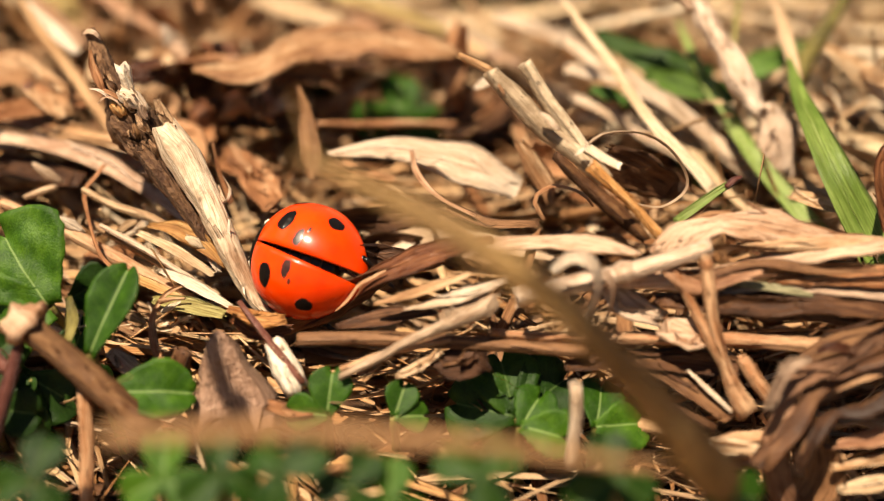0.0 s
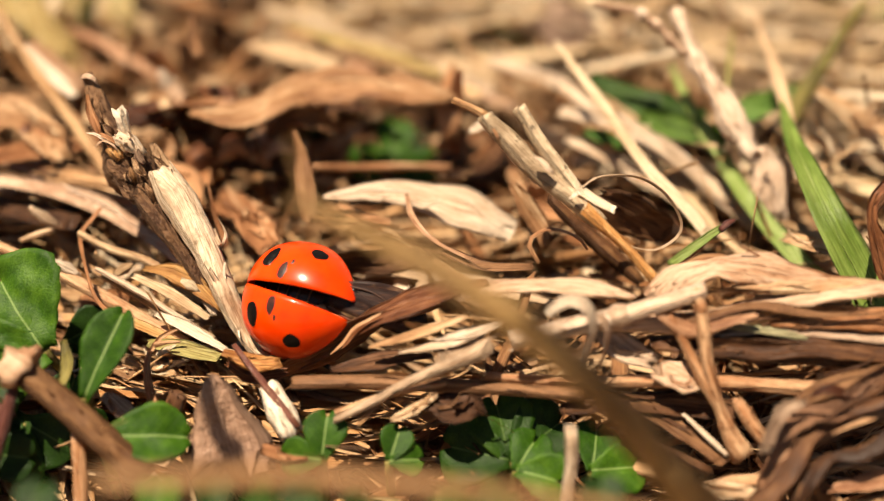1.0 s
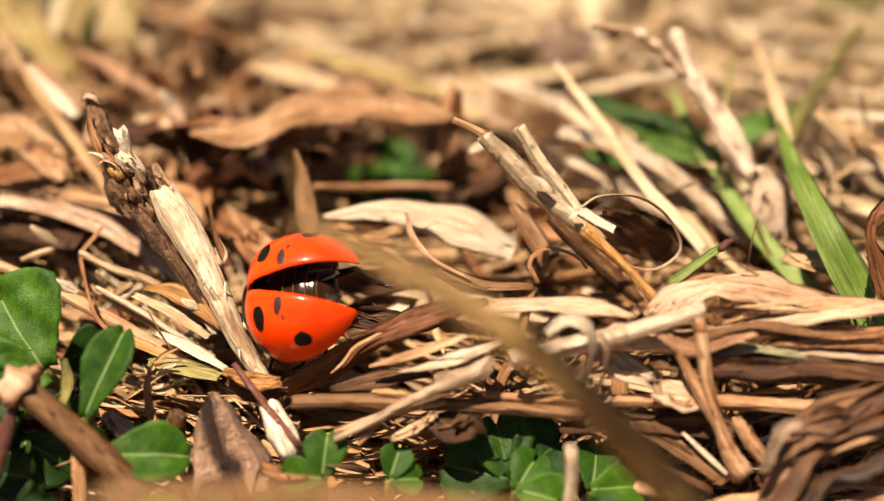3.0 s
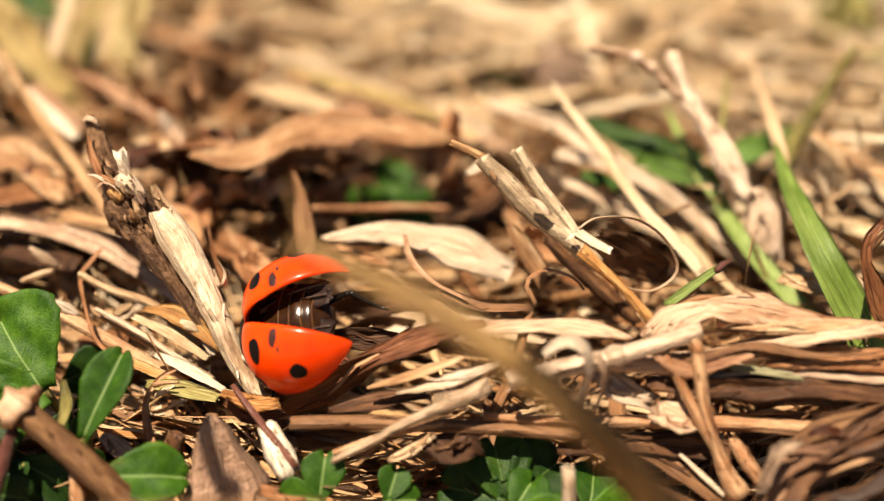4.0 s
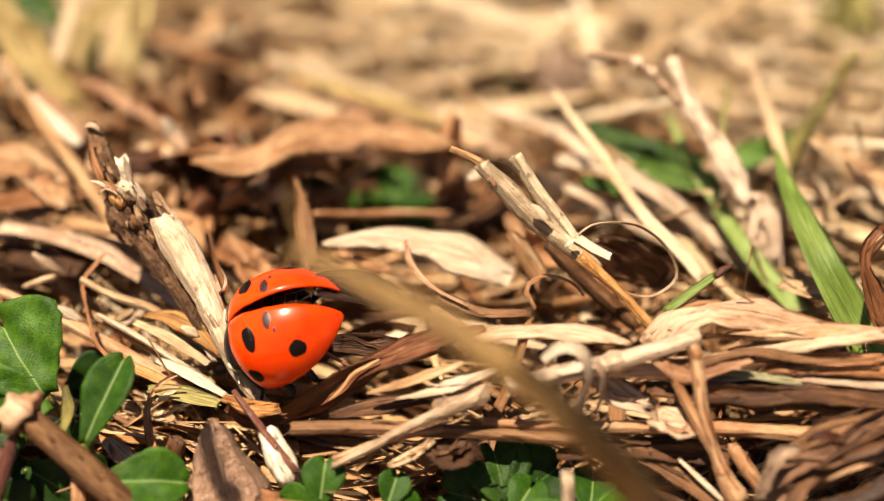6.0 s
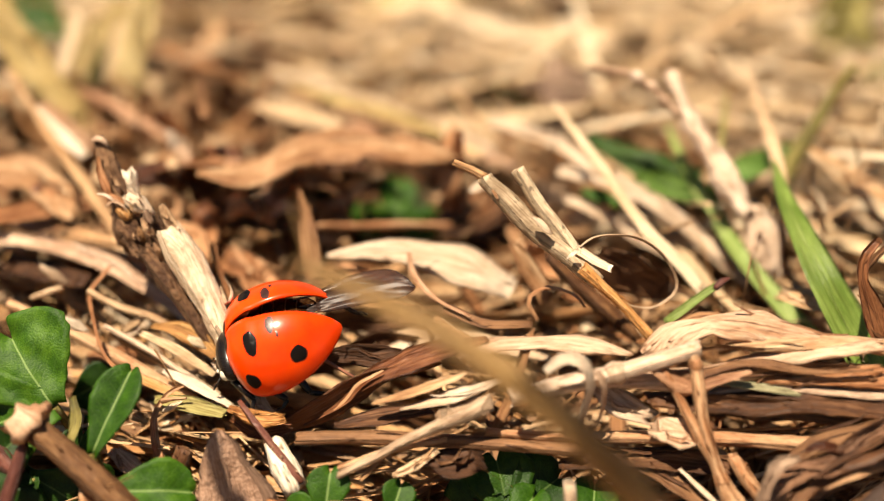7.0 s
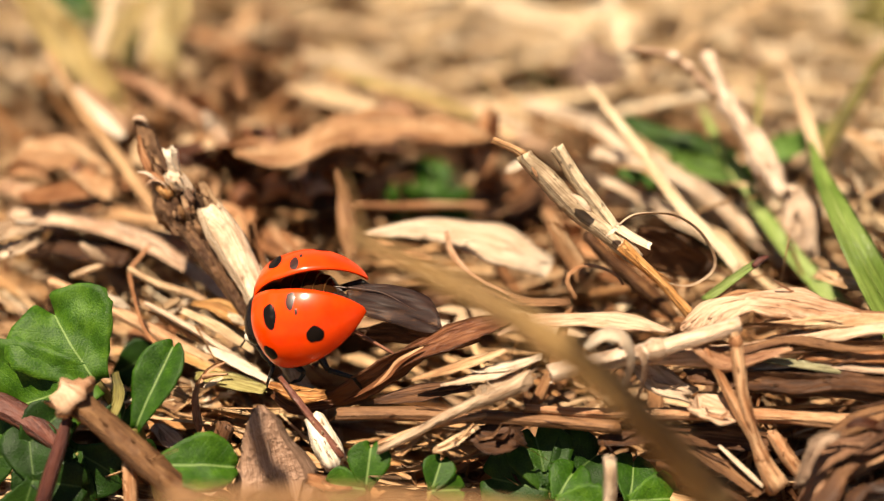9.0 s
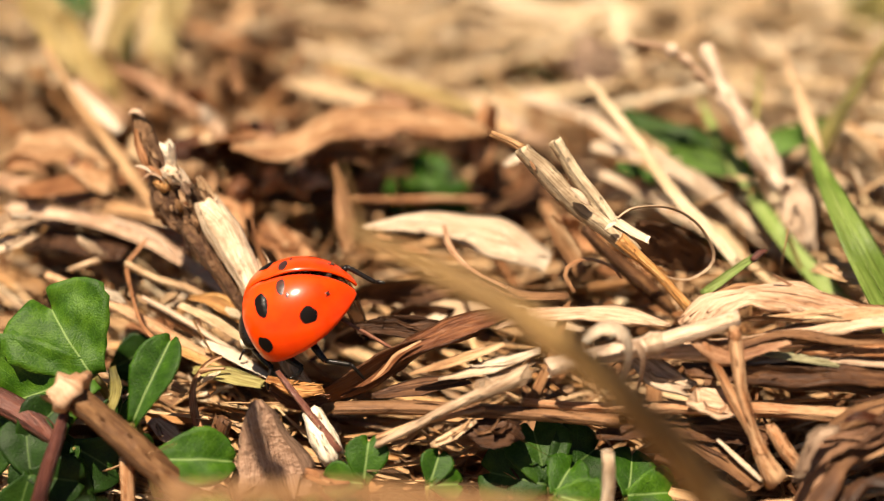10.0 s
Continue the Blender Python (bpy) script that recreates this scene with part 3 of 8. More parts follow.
def make_ground():
    n = 150
    ax = [math.copysign(abs(v) ** 1.0 * 90 + abs(v) ** 9 * 2.0e6, v) for v in [-1 + 2 * i / n for i in range(n + 1)]]
    verts, faces, uvs = [], [], []
    for yv in ax:
        for xv in ax:
            verts.append((xv, yv + 15, ground_height(xv, yv + 15)))
            uvs.append((xv, yv))
    for j in range(n):
        for i in range(n):
            a = j * (n + 1) + i
            faces.append((a, a + 1, a + n + 2, a + n + 1))
    tagged(part("ground", (verts, faces, uvs), SOIL), "dark crumbly soil under dry thatch", "ground", kind="structure")


def lay_of(x, y):
    """The way the dead grass lies, in degrees: down to the front on one side, across on the other."""
    if y > 9 or x < -4:
        return -38.0
    return 8.0


def litter(name, label, material, count, xr, yr, zr, lr, wr, seed, tilt=12, bend=0.25, roll=0.5, wave=0.15, thick=0.2, keep=None, spread=None, single=""):
    """Many loose straws and scraps in one mesh: bent, rolled over, wavy, with torn ends. single: names a part for each of them instead."""
    rnd = random.Random(seed)
    verts, faces, uvs = [], [], []
    prof = [(-1, 0.12), (-0.45, -thick), (0.5, -thick * 0.8), (1, 0.10), (0.5, thick * 0.5), (-0.4, thick * 0.3)]
    m, k = len(prof), 8
    heap = tagged(new(name), label, "litter", kind="stuff") if single else None
    for _ in range(count):
        x, y = rnd.uniform(*xr), rnd.uniform(*yr)
        z = ground_height(x, y) + zr[0] + (zr[1] - zr[0]) * rnd.random() ** 1.3
        if keep and not keep(x, y, z):
            continue
        a = rnd.uniform(0, math.pi) if spread is None else radians(lay_of(x, y) + rnd.gauss(0, spread))
        ln, w = rnd.uniform(*lr), wr[0] + (wr[1] - wr[0]) * rnd.random() ** 1.8
        e = radians(rnd.gauss(0, tilt))
        d = Vector((math.cos(a) * math.cos(e), math.sin(a) * math.cos(e), math.sin(e)))
        s = Vector((-math.sin(a), math.cos(a), rnd.gauss(0, roll))).normalized()
        if keep and not (keep(x + d.x * ln * 0.5, y + d.y * ln * 0.5, z + d.z * ln * 0.5) and keep(x - d.x * ln * 0.5, y - d.y * ln * 0.5, z - d.z * ln * 0.5)):
            continue
        u = d.cross(s)
        bx, bz, tw = rnd.gauss(0, bend), rnd.gauss(0, bend * 0.6), rnd.gauss(0, 1.0)
        ph, fr = rnd.uniform(0, 6), rnd.uniform(4, 11)
        start = len(verts)
        for i in range(k):
            v = i / (k - 1) - 0.5
            c = Vector((x, y, z)) + d * (ln * v) + s * (bx * ln * v * v) + u * (bz * ln * v * v + wave * w * math.sin(ph + v * fr))
            hw = w / 2 * (1 - 0.6 * abs(v * 2) ** 3 + 0.22 * rnd.uniform(-1, 1))
            g = tw * v + wave * math.sin(ph * 2 + v * fr)
            ca, sa = math.cos(g), math.sin(g)
            p1, p2 = (s * ca + u * sa) * hw, (u * ca - s * sa) * hw
            tear = d * (w * 0.5) if i in (0, k - 1) else None
            for ps, pu in prof:
                q = c + p1 * ps + p2 * pu
                if tear is not None:
                    q = q + tear * rnd.uniform(-1, 1)
                verts.append((q.x, q.y, q.z))
                uvs.append((ps * hw + start * 0.13, v * ln))
        for i in range(k - 1):
            for j in range(m):
                p, q = start + i * m + j, start + i * m + (j + 1) % m
                faces.append((p, q, q + m, p + m))
        faces.append(tuple(start + j for j in reversed(range(m))))
        faces.append(tuple(start + (k - 1) * m + j for j in range(m)))
        if heap:
            part(single, (verts, faces, uvs), material, heap)
            verts, faces, uvs = [], [], []
    if heap:
        return
    tagged(part(name, (verts, faces, uvs), material), label, "litter", kind="stuff")


def clear_of_beetle(x, y, z):
    """Keeps the loose scraps below the beetle's perch, the clover and the lens's way."""
    lid = 2.6 if y < 8 else 5.5
    if y < 2:
        lid = min(lid, -7.4 + 0.6 * (y + 14))
    if x < -18 and y < 3:
        lid = min(lid, -1.5)
    if (x + 8) ** 2 / 150 + (y + 3) ** 2 / 90 < 1:
        lid = min(lid, -0.4)
    if (x + 2) ** 2 / 60 + (y + 6) ** 2 / 30 < 1:
        lid = min(lid, -1.0)
    if (x + 7.4) ** 2 + (y + 2.2) ** 2 < 36:
        lid = min(lid, -1.6)
    if (x + 3) ** 2 / 36 + (y - 2) ** 2 / 70 < 1:
        lid = min(lid, -4.2)
    return z < lid


def in_the_open(x, y, z):
    """The pale straws stay out of the dark hollow behind the beetle."""
    if (x + 5) ** 2 / 130 + (y - 15) ** 2 / 120 < 1:
        return z < 0.5
    return clear_of_beetle(x, y, z)


def sunny_thatch(x, y, z):
    """The pale thatch begins behind the brown hollow."""
    return y > 26 + 4 * math.exp(-((x + 8) / 12) ** 2) or x > 8


def brown_side(x, y, z):
    return x < 4 - 0.25 * (y - 30)


def in_the_pile(x, y, z):
    return x > 6 + 0.15 * (y - 8) and z < 4.3 + 0.1 * (y - 7) and (y > 12 or x > 14)


make_ground()
litter("golden_litter", "sunlit golden straw scraps beside the stem", GOLDEN, 2600, (-34, -4), (-8, 14), (0.8, 6.0), (9, 36), (0.2, 1.4), 21, tilt=10, bend=0.35, spread=22, wave=0.3, thick=0.1, keep=in_the_open)
litter("straw_litter", "tangled pale dry straws and grass blades", LITTER, 3600, (-48, 48), (-10, 30), (0.2, 7.0), (9, 34), (0.18, 0.95), 11, bend=0.35, wave=0.25, spread=28, keep=in_the_open)
litter("brown_litter", "crumpled brown leaf scraps", CHAFF, 3000, (-48, 48), (-9, 34), (0.0, 5.5), (5, 20), (0.2, 1.2), 12, tilt=20, bend=0.7, roll=0.9, wave=0.35, thick=0.07, keep=clear_of_beetle)
litter("chaff", "fine dry chaff and fibres", LITTER, 4000, (-40, 40), (-10, 40), (0.5, 7.0), (3, 18), (0.08, 0.42), 13, tilt=22, bend=1.0, spread=60, keep=in_the_open)
litter("crumpled_litter", "crumpled brown leaf bits heaped behind the twig", LITTER, 760, (-27, -8), (14, 31), (3.5, 8.0), (2, 10), (0.4, 1.9), 31, tilt=34, bend=0.9, roll=1.2, wave=0.5, thick=0.06)
litter("leaf_scraps", "curled dark leaf scraps behind the twig", CHAFF, 330, (-27, -7), (15, 29), (3.5, 7.5), (2, 8), (0.6, 2.2), 33, tilt=40, bend=1.0, roll=1.2, wave=0.5, thick=0.06)
litter("cream_chaff", "cream papery scraps beside the weed stem", PALEFIELD, 520, (-23, -9), (-3, 9), (1.8, 5.0), (4, 14), (0.2, 0.8), 34, tilt=22, bend=0.8, roll=0.8, wave=0.4, thick=0.08, keep=clear_of_beetle)
litter("front_litter", "brown straw scraps between the clover, shade in their colour", SHADECHAFF, 950, (-34, 34), (-36, -8), (0.0, 2.6), (4, 16), (0.3, 1.6), 17, tilt=15, bend=0.5, keep=clear_of_beetle)
litter("straw_thatch", "sunlit dead grass thatch", FARSTRAW, 2900, (-80, 80), (22, 80), (0.8, 7.0), (10, 50), (0.5, 2.8), 14, tilt=10, spread=45, roll=0.25, keep=sunny_thatch)
litter("pale_thatch", "pale sunlit dead grass further off", PALEFIELD, 3400, (-110, 110), (60, 190), (0.8, 7.0), (10, 50), (0.5, 2.8), 24, tilt=8, spread=50)
litter("far_thatch", "sunlit dead grass far off", PALEFIELD, 2600, (-900, 900), (200, 1500), (1, 10.0), (30, 160), (3.0, 14.0), 15, tilt=8, roll=0.25)
litter("brown_thatch", "brown dead leaves far in the grass", CHAFF, 300, (-110, 60), (22, 110), (2.5, 7.0), (5, 20), (1.0, 4.5), 16, tilt=24, bend=0.6, roll=0.9, thick=0.08, keep=brown_side)
litter("straw_pile", "bleached straws heaped behind the forked stick", LOOSESTRAW, 420, (4, 48), (7, 30), (3.5, 8.5), (10, 36), (0.35, 1.7), 23, tilt=9, bend=0.25, spread=26, keep=in_the_pile, single="straw")



# front: out-of-focus straws close to the lens
stalk("dry_straw", "straw", "thick khaki dry stalk leaning over the litter", KHAKI, [(-5.3, -16.6, 17.4), (-5.0, -16.9, 16.4), (-4.6, -17.3, 15.3), (-5.2, -17.8, 15.5), (-3.1, -18.6, 15.0), (-0.6, -20.2, 14.5), (1.7, -21.3, 13.5), (3.9, -21.7, 12.0), (6.0, -22.2, 10.0), (8.6, -21.6, 6.5), (10.9, -19.7, 2.5)], (0.15, 0.3, 0.55, 0.95, 1.15, 1.2, 1.27, 1.35, 1.5, 1.8, 2.04), strands=1, flat=1.0, nodes=(0.8,), group="dry straws")
stalk("dry_straw", "straw", "rust-tan broken stem lying across the clover", DUSKY, [(-10.8, -25.9, 9.4), (-7.9, -25.5, 9.2), (-4.8, -25.0, 8.9), (-1.5, -25.0, 8.6), (1.5, -24.8, 8.2), (4.2, -24.6, 7.6), (7.9, -23.8, 6.4)], (0.66, 0.74, 0.73, 0.66, 0.57, 0.46, 0.32), flat=0.8, group="dry straws")

# left: weathered stem with a broken dark crown
stalk("dry_weed_stem", "stem", "pale bark-stripped dry weed stem, leaning", WEATHERED, [(-14.7, 1.6, 8.0), (-14.0, 1.0, 7.0), (-13.1, 0.2, 5.8), (-12.1, -0.8, 4.3), (-11.3, -1.8, 2.9), (-10.4, -2.7, 1.3), (-9.5, -3.5, 0.1), (-8.9, -4.0, -0.4)], (1.38, 1.95, 1.76, 1.51, 1.31, 1.19, 1.00, 0.69), rough=0.08, ridge=0.03, strands=3, group="dry straws")
stalk("broken_twig", "twig", "dark broken woody branch end with ragged bark", DARKBARK, [(-19.0, 5.4, 11.8), (-18.6, 4.9, 10.9), (-18.1, 4.3, 9.8), (-17.4, 3.6, 8.8), (-16.8, 3.0, 7.8), (-16.0, 2.4, 6.7), (-14.9, 1.6, 5.5), (-14.0, 0.9, 4.4)], (0.69, 0.95, 1.07, 1.63, 2.32, 2.26, 1.62, 0.94), rough=0.22, ragged=0.6, ridge=0.1, group="dry straws")
stalk("pith_stub", "twig", "white frayed pith stub on a broken twig", WEATHERED, [(-16.5, 2.6, 8.9), (-16.6, 2.6, 9.9), (-16.8, 2.8, 10.8)], (0.60, 0.60, 0.89), rough=0.15, ragged=0.8, group="dry straws")
stalk("husk", "husk", "pale split husk beside a broken twig", BLEACHED, [(-16.9, 2.4, 9.5), (-16.2, 2.0, 9.3), (-15.5, 1.8, 8.8)], (0.72, 1.01, 0.42), rough=0.25, ragged=0.6, group="dry straws")
blade("bark_flake", "bark", "dark bark flake peeling from the stem", DARKBARK, [(-15.0, 2.0, 9.2), (-14.6, 1.7, 8.4), (-14.1, 1.3, 7.8), (-13.8, 1.0, 7.1)], (0.31, 0.80, 0.92, 0.67), rough=0.3, ragged=1.2, up=(0, -1, 0.4), waves=0.4, group="dry grass blades")
blade("bark_flake", "bark", "ragged bark curl on the broken twig", TAN, [(-18.4, 2.6, 9.6), (-17.7, 2.2, 9.7), (-17.2, 2.0, 9.5), (-16.5, 2.0, 9.1)], (0.15, 0.34, 0.37, 0.18), rough=0.3, ragged=1.2, waves=0.5, group="dry grass blades")
blade("bark_flake", "bark", "ragged bark curl low on the broken twig", DARKBARK, [(-17.0, 1.6, 7.2), (-16.4, 1.2, 6.9), (-15.9, 1.0, 6.8), (-15.4, 1.0, 6.6)], (0.25, 0.68, 0.74, 0.25), rough=0.35, ragged=1.3, waves=0.5, up=(0, -1, 0.4), group="dry grass blades")
blade("bark_flake", "bark", "thin bark splinter along the broken twig", DARKBARK, [(-18.8, 4.2, 11.6), (-18.7, 3.9, 10.7), (-18.4, 3.5, 9.8), (-17.9, 3.2, 9.3)], (0.16, 0.28, 0.28, 0.16), rough=0.3, ragged=1.0, group="dry grass blades")
stalk("bud_scale", "bud", "amber bud scar on the broken twig", ORANGE, [(-17.4, 2.2, 9.0), (-17.0, 2.0, 8.7), (-16.9, 2.0, 8.4)], (0.60, 0.78, 0.48), group="dry straws")
blade("bark_fibre", "fibre", "thin pale curled bark fibre", BLEACHED, [(-12.2, 1.4, 4.6), (-11.1, -2.1, 5.4), (-10.9, -1.5, 5.8), (-11.7, 0.8, 5.5)], (0.26, 0.24, 0.14), group="dry grass blades")
blade("bristle", "fibre", "thin dry bristle standing by the stem", TAN, [(-11.7, 2.3, 3.1), (-12.3, 2.9, 4.5), (-12.6, 3.3, 6.2)], (0.37, 0.26, 0.11), group="dry grass blades")

# right of centre: forked dry stick
stalk("forked_stick", "stick", "grey-tan forked dry stick with speckled bark", BARK, [(2.3, 0.0, 11.8), (2.5, -0.1, 11.5), (3.4, -0.4, 10.7), (4.3, -0.8, 9.8), (5.2, -1.2, 9.0), (6.3, -1.7, 8.4), (7.3, -2.2, 7.7), (8.2, -2.6, 7.0)], (0.85, 0.99, 1.00, 1.05, 1.14, 1.14, 0.96, 0.74), rough=0.1, ridge=0.03, ragged=0.12, flat=1.0, group="dry straws")
stalk("stick_prong", "stick", "second prong of the forked stick, cut straight", BARK, [(4.0, 0.3, 12.1), (4.4, 0.1, 11.5), (5.1, -0.5, 10.5), (6.0, -1.1, 9.5), (6.8, -1.6, 8.6), (7.3, -2.0, 8.0)], (0.77, 0.80, 0.85, 0.88, 0.82, 0.57), rough=0.1, ridge=0.03, ragged=0.1, flat=1.0, group="dry straws")
stalk("stick_butt", "stick", "smooth orange-tan lower end of the stick", ORANGE, [(7.3, -2.7, 7.9), (8.2, -3.0, 7.1), (9.3, -3.4, 6.2), (10.2, -3.8, 5.3), (11.0, -4.2, 4.5)], (0.74, 0.64, 0.59, 0.59, 0.69), group="dry straws")
blade("wood_chip", "wood chip", "white split wood chip on the stick", WEATHERED, [(7.1, -2.1, 8.6), (7.9, -2.2, 8.1), (8.7, -2.3, 7.7)], (0.68, 0.68, 0.54), rough=0.05, thick=0.3, group="dry grass blades")
blade("curled_tendril", "tendril", "thin dry tendril curled into a loop", BLEACHED, [(7.2, -1.9, 8.7), (7.9, -1.4, 9.0), (9.0, -0.8, 8.9), (10.3, -0.4, 8.6), (11.5, -0.2, 7.8), (12.3, -0.2, 6.8), (12.7, -0.4, 5.8), (12.3, -0.8, 5.2), (11.3, -1.2, 4.8), (10.2, -1.6, 5.1), (9.4, -2.0, 5.7)], (0.17, 0.26, 0.27, 0.33, 0.30, 0.27, 0.27, 0.27, 0.24, 0.21, 0.15), up=(0, 0.3, 1), thick=0.6, cup=0.1, rough=0.06, group="dry grass blades")

# middle: leaves and straws under the beetle
blade("dry_grass_blade", "grass blade", "broad bleached dry leaf, lit by the sun", BLEACHED, [(-6.5, 5.0, 4.8), (-4.6, 5.0, 5.1), (-2.8, 5.0, 5.2), (-0.8, 4.6, 5.1), (1.1, 4.2, 4.7), (2.8, 4.0, 4.0), (3.9, 4.0, 3.4)], (0.33, 1.11, 1.83, 2.41, 2.66, 2.60, 2.02), cup=-0.15, up=(0, -0.5, 0.88), strands=1, ragged=0.7, waves=0.15, group="dry grass blades")
stalk("dry_straw", "straw", "thin brown straw lying in the shade", TAN, [(-7.6, 9.8, 4.5), (-4.9, 11.3, 3.8), (-2.1, 12.2, 3.5), (0.7, 12.7, 3.2)], (0.41, 0.49, 0.49, 0.43), group="dry straws")
blade("dry_grass_blade", "grass blade", "russet dry leaf standing on edge", CINNAMON, [(-8.4, 8.2, 7.5), (-8.0, 7.6, 6.2), (-7.8, 6.6, 5.2), (-7.4, 5.0, 3.5)], (0.25, 0.80, 0.98, 0.80), up=(0, 1, 0.3), waves=0.3, group="dry grass blades")
blade("dry_grass_blade", "grass blade", "big curled cinnamon-brown dry leaf", CINNAMON, [(-14.6, 10.4, 7.8), (-12.1, 10.5, 7.6), (-10.2, 11.7, 8.0), (-8.3, 13.0, 8.4), (-5.5, 13.3, 8.6), (-2.8, 13.1, 8.4), (-0.4, 13.3, 8.0), (0.9, 14.4, 7.5)], (0.81, 2.69, 4.09, 4.28, 4.01, 3.45, 2.43, 1.06), cup=-0.2, up=(0, -0.15, 0.98), waves=0.25, strands=0, rough=0.14, group="dry grass blades")
blade("dry_grass_blade", "grass blade", "dark rust-brown leaf tip standing upright", RUSSET, [(0.8, 17.8, 8.3), (0.6, 15.9, 7.3), (0.5, 13.7, 6.5), (0.7, 13.2, 5.2)], (0.22, 1.22, 1.55, 1.41), up=(0, 1, 0.2), waves=0.2, group="dry grass blades")
blade("dry_grass_blade", "grass blade", "torn dry leaf crossing in the shade", UMBER, [(-13.3, 11.6, 3.7), (-10.9, 12.3, 3.6), (-8.3, 12.7, 3.5)], (1.68, 2.54, 1.27), waves=0.4, group="dry grass blades")
# mahogany tone includes the shade on the strip's steep face
blade("dry_grass_blade", "grass blade", "torn mahogany-brown leaf strip on which the beetle climbs", MAHOGANY, [(-9.9, -4.2, -1.0), (-8.5, -4.3, -0.8), (-7.1, -4.4, -0.1), (-5.8, -4.5, 0.7), (-4.5, -4.6, 1.7), (-3.2, -4.7, 2.6), (-1.7, -4.7, 3.0), (0.0, -4.7, 3.5)], (0.60, 1.50, 1.91, 1.96, 1.76, 1.34, 0.87, 0.41), up=(0, -0.93, -0.36), cup=0.15, waves=0.2, strands=0, group="dry grass blades")
blade("dry_grass_blade", "grass blade", "dark reddish twist of the torn leaf strip", MAHOGANY, [(-7.1, -4.7, -0.4), (-5.9, -4.8, 0.4), (-4.8, -4.9, 1.3), (-3.8, -5.0, 2.5), (-2.5, -5.1, 3.3), (-1.0, -5.1, 4.0), (0.7, -5.1, 4.6), (2.4, -5.1, 5.1)], (0.12, 0.24, 0.47, 1.34, 1.38, 1.21, 0.97, 0.34), up=(0, -0.55, 0.85), waves=0.25, strands=0, rough=0.2, group="dry grass blades")
blade("dry_grass_blade", "grass blade", "brown husk crossing under the beetle", ORANGE, [(-10.6, -5.6, 1.2), (-9.8, -5.8, 1.0), (-8.9, -5.9, 0.8), (-8.0, -5.8, 0.8)], (0.41, 0.81, 0.87, 0.47), up=(0, -0.5, 0.9), cup=-0.5, rough=0.25, ragged=1.0, strands=2, group="dry grass blades")
# mahogany strip gives the husk's shaded underside a darker colour
blade("dry_grass_blade", "grass blade", "underside of the husk under the beetle, shade in its colour", MAHOGANY, [(-10.6, -5.3, 0.4), (-9.7, -5.4, -0.2), (-8.7, -5.4, -0.3), (-7.7, -5.2, -0.2)], (0.35, 0.82, 0.77, 0.35), up=(0, -0.9, 0.4), rough=0.25, ragged=1.0, strands=0, group="dry grass blades")
blade("dry_grass_blade", "grass blade", "pale ribbed leaf piece with dark gaps", STRAW, [(-3.3, -6.6, 2.2), (-1.8, -6.6, 2.7), (-0.3, -6.5, 3.2), (1.3, -6.4, 3.8)], (0.23, 0.62, 0.68, 0.28), rough=0.25, ragged=1.2, waves=0.3, strands=1, group="dry grass blades")
blade("dry_grass_blade", "grass blade", "pale split leaf piece beside the long straw", BLEACHED, [(-1.8, -6.9, 2.1), (-0.3, -6.9, 2.5), (1.4, -6.8, 3.0), (3.0, -6.7, 3.6)], (0.23, 0.73, 0.85, 0.45), rough=0.25, ragged=1.2, waves=0.3, strands=1, group="dry grass blades")
stalk("dry_straw", "straw", "long dark brown straw lying flat", UMBER, [(-7.1, -7.2, 0.5), (-3.8, -7.1, 0.5), (0.1, -7.2, 0.4), (3.5, -7.4, 0.3), (7.1, -7.6, 0.1)], (0.72, 0.78, 0.78, 0.72, 0.72), group="dry straws")
stalk("dry_straw", "straw", "pale dry stem lying askew with a frayed end", BLEACHED, [(-4.9, -8.9, -0.5), (-3.1, -8.5, 0.3), (-1.0, -8.0, 1.3), (1.5, -7.6, 2.3), (2.4, -7.4, 2.7)], (0.38, 0.49, 0.57, 0.74, 0.87), rough=0.1, ragged=0.9, group="dry straws")
blade("dry_grass_blade", "grass blade", "frayed pale sheath at a straw's end", BLEACHED, [(0.1, -7.5, 2.1), (1.5, -7.4, 2.4), (2.5, -7.2, 2.9)], (0.72, 1.11, 0.98), rough=0.25, ragged=1.2, group="dry grass blades")
stalk("dry_straw", "straw", "pale split straw across the litter", STRAW, [(-0.2, -3.7, 5.4), (1.5, -4.7, 4.7), (3.0, -5.6, 4.0), (4.6, -6.7, 3.3)], (0.51, 0.67, 0.67, 0.55), group="dry straws")
blade("dry_grass_blade", "grass blade", "short pale dry wood chip", PALESTRAW, [(-3.5, -1.6, 2.7), (-2.9, -1.8, 2.1), (-2.3, -2.0, 1.6)], (0.43, 0.61, 0.30), group="dry grass blades")
blade("dry_grass_blade", "grass blade", "thin brown strip curving over the litter", PINKSTRAW, [(-1.8, 4.2, 5.4), (-1.4, 1.7, 5.2), (-0.2, -0.3, 4.8), (1.6, -1.5, 4.4)], (0.26, 0.37, 0.32, 0.21), group="dry grass blades")
blade("dry_grass_blade", "grass blade", "pinkish-tan dry leaf with a raised wavy edge", PINKSTRAW, [(1.0, -5.4, 4.3), (2.6, -5.3, 4.9), (4.3, -5.2, 5.0), (6.0, -5.2, 5.0), (7.7, -5.3, 4.9), (8.8, -5.4, 4.7), (9.7, -5.5, 4.5)], (0.34, 0.85, 1.02, 1.14, 1.31, 0.97, 0.23), cup=-0.3, waves=0.3, rough=0.18, strands=0, group="dry grass blades")
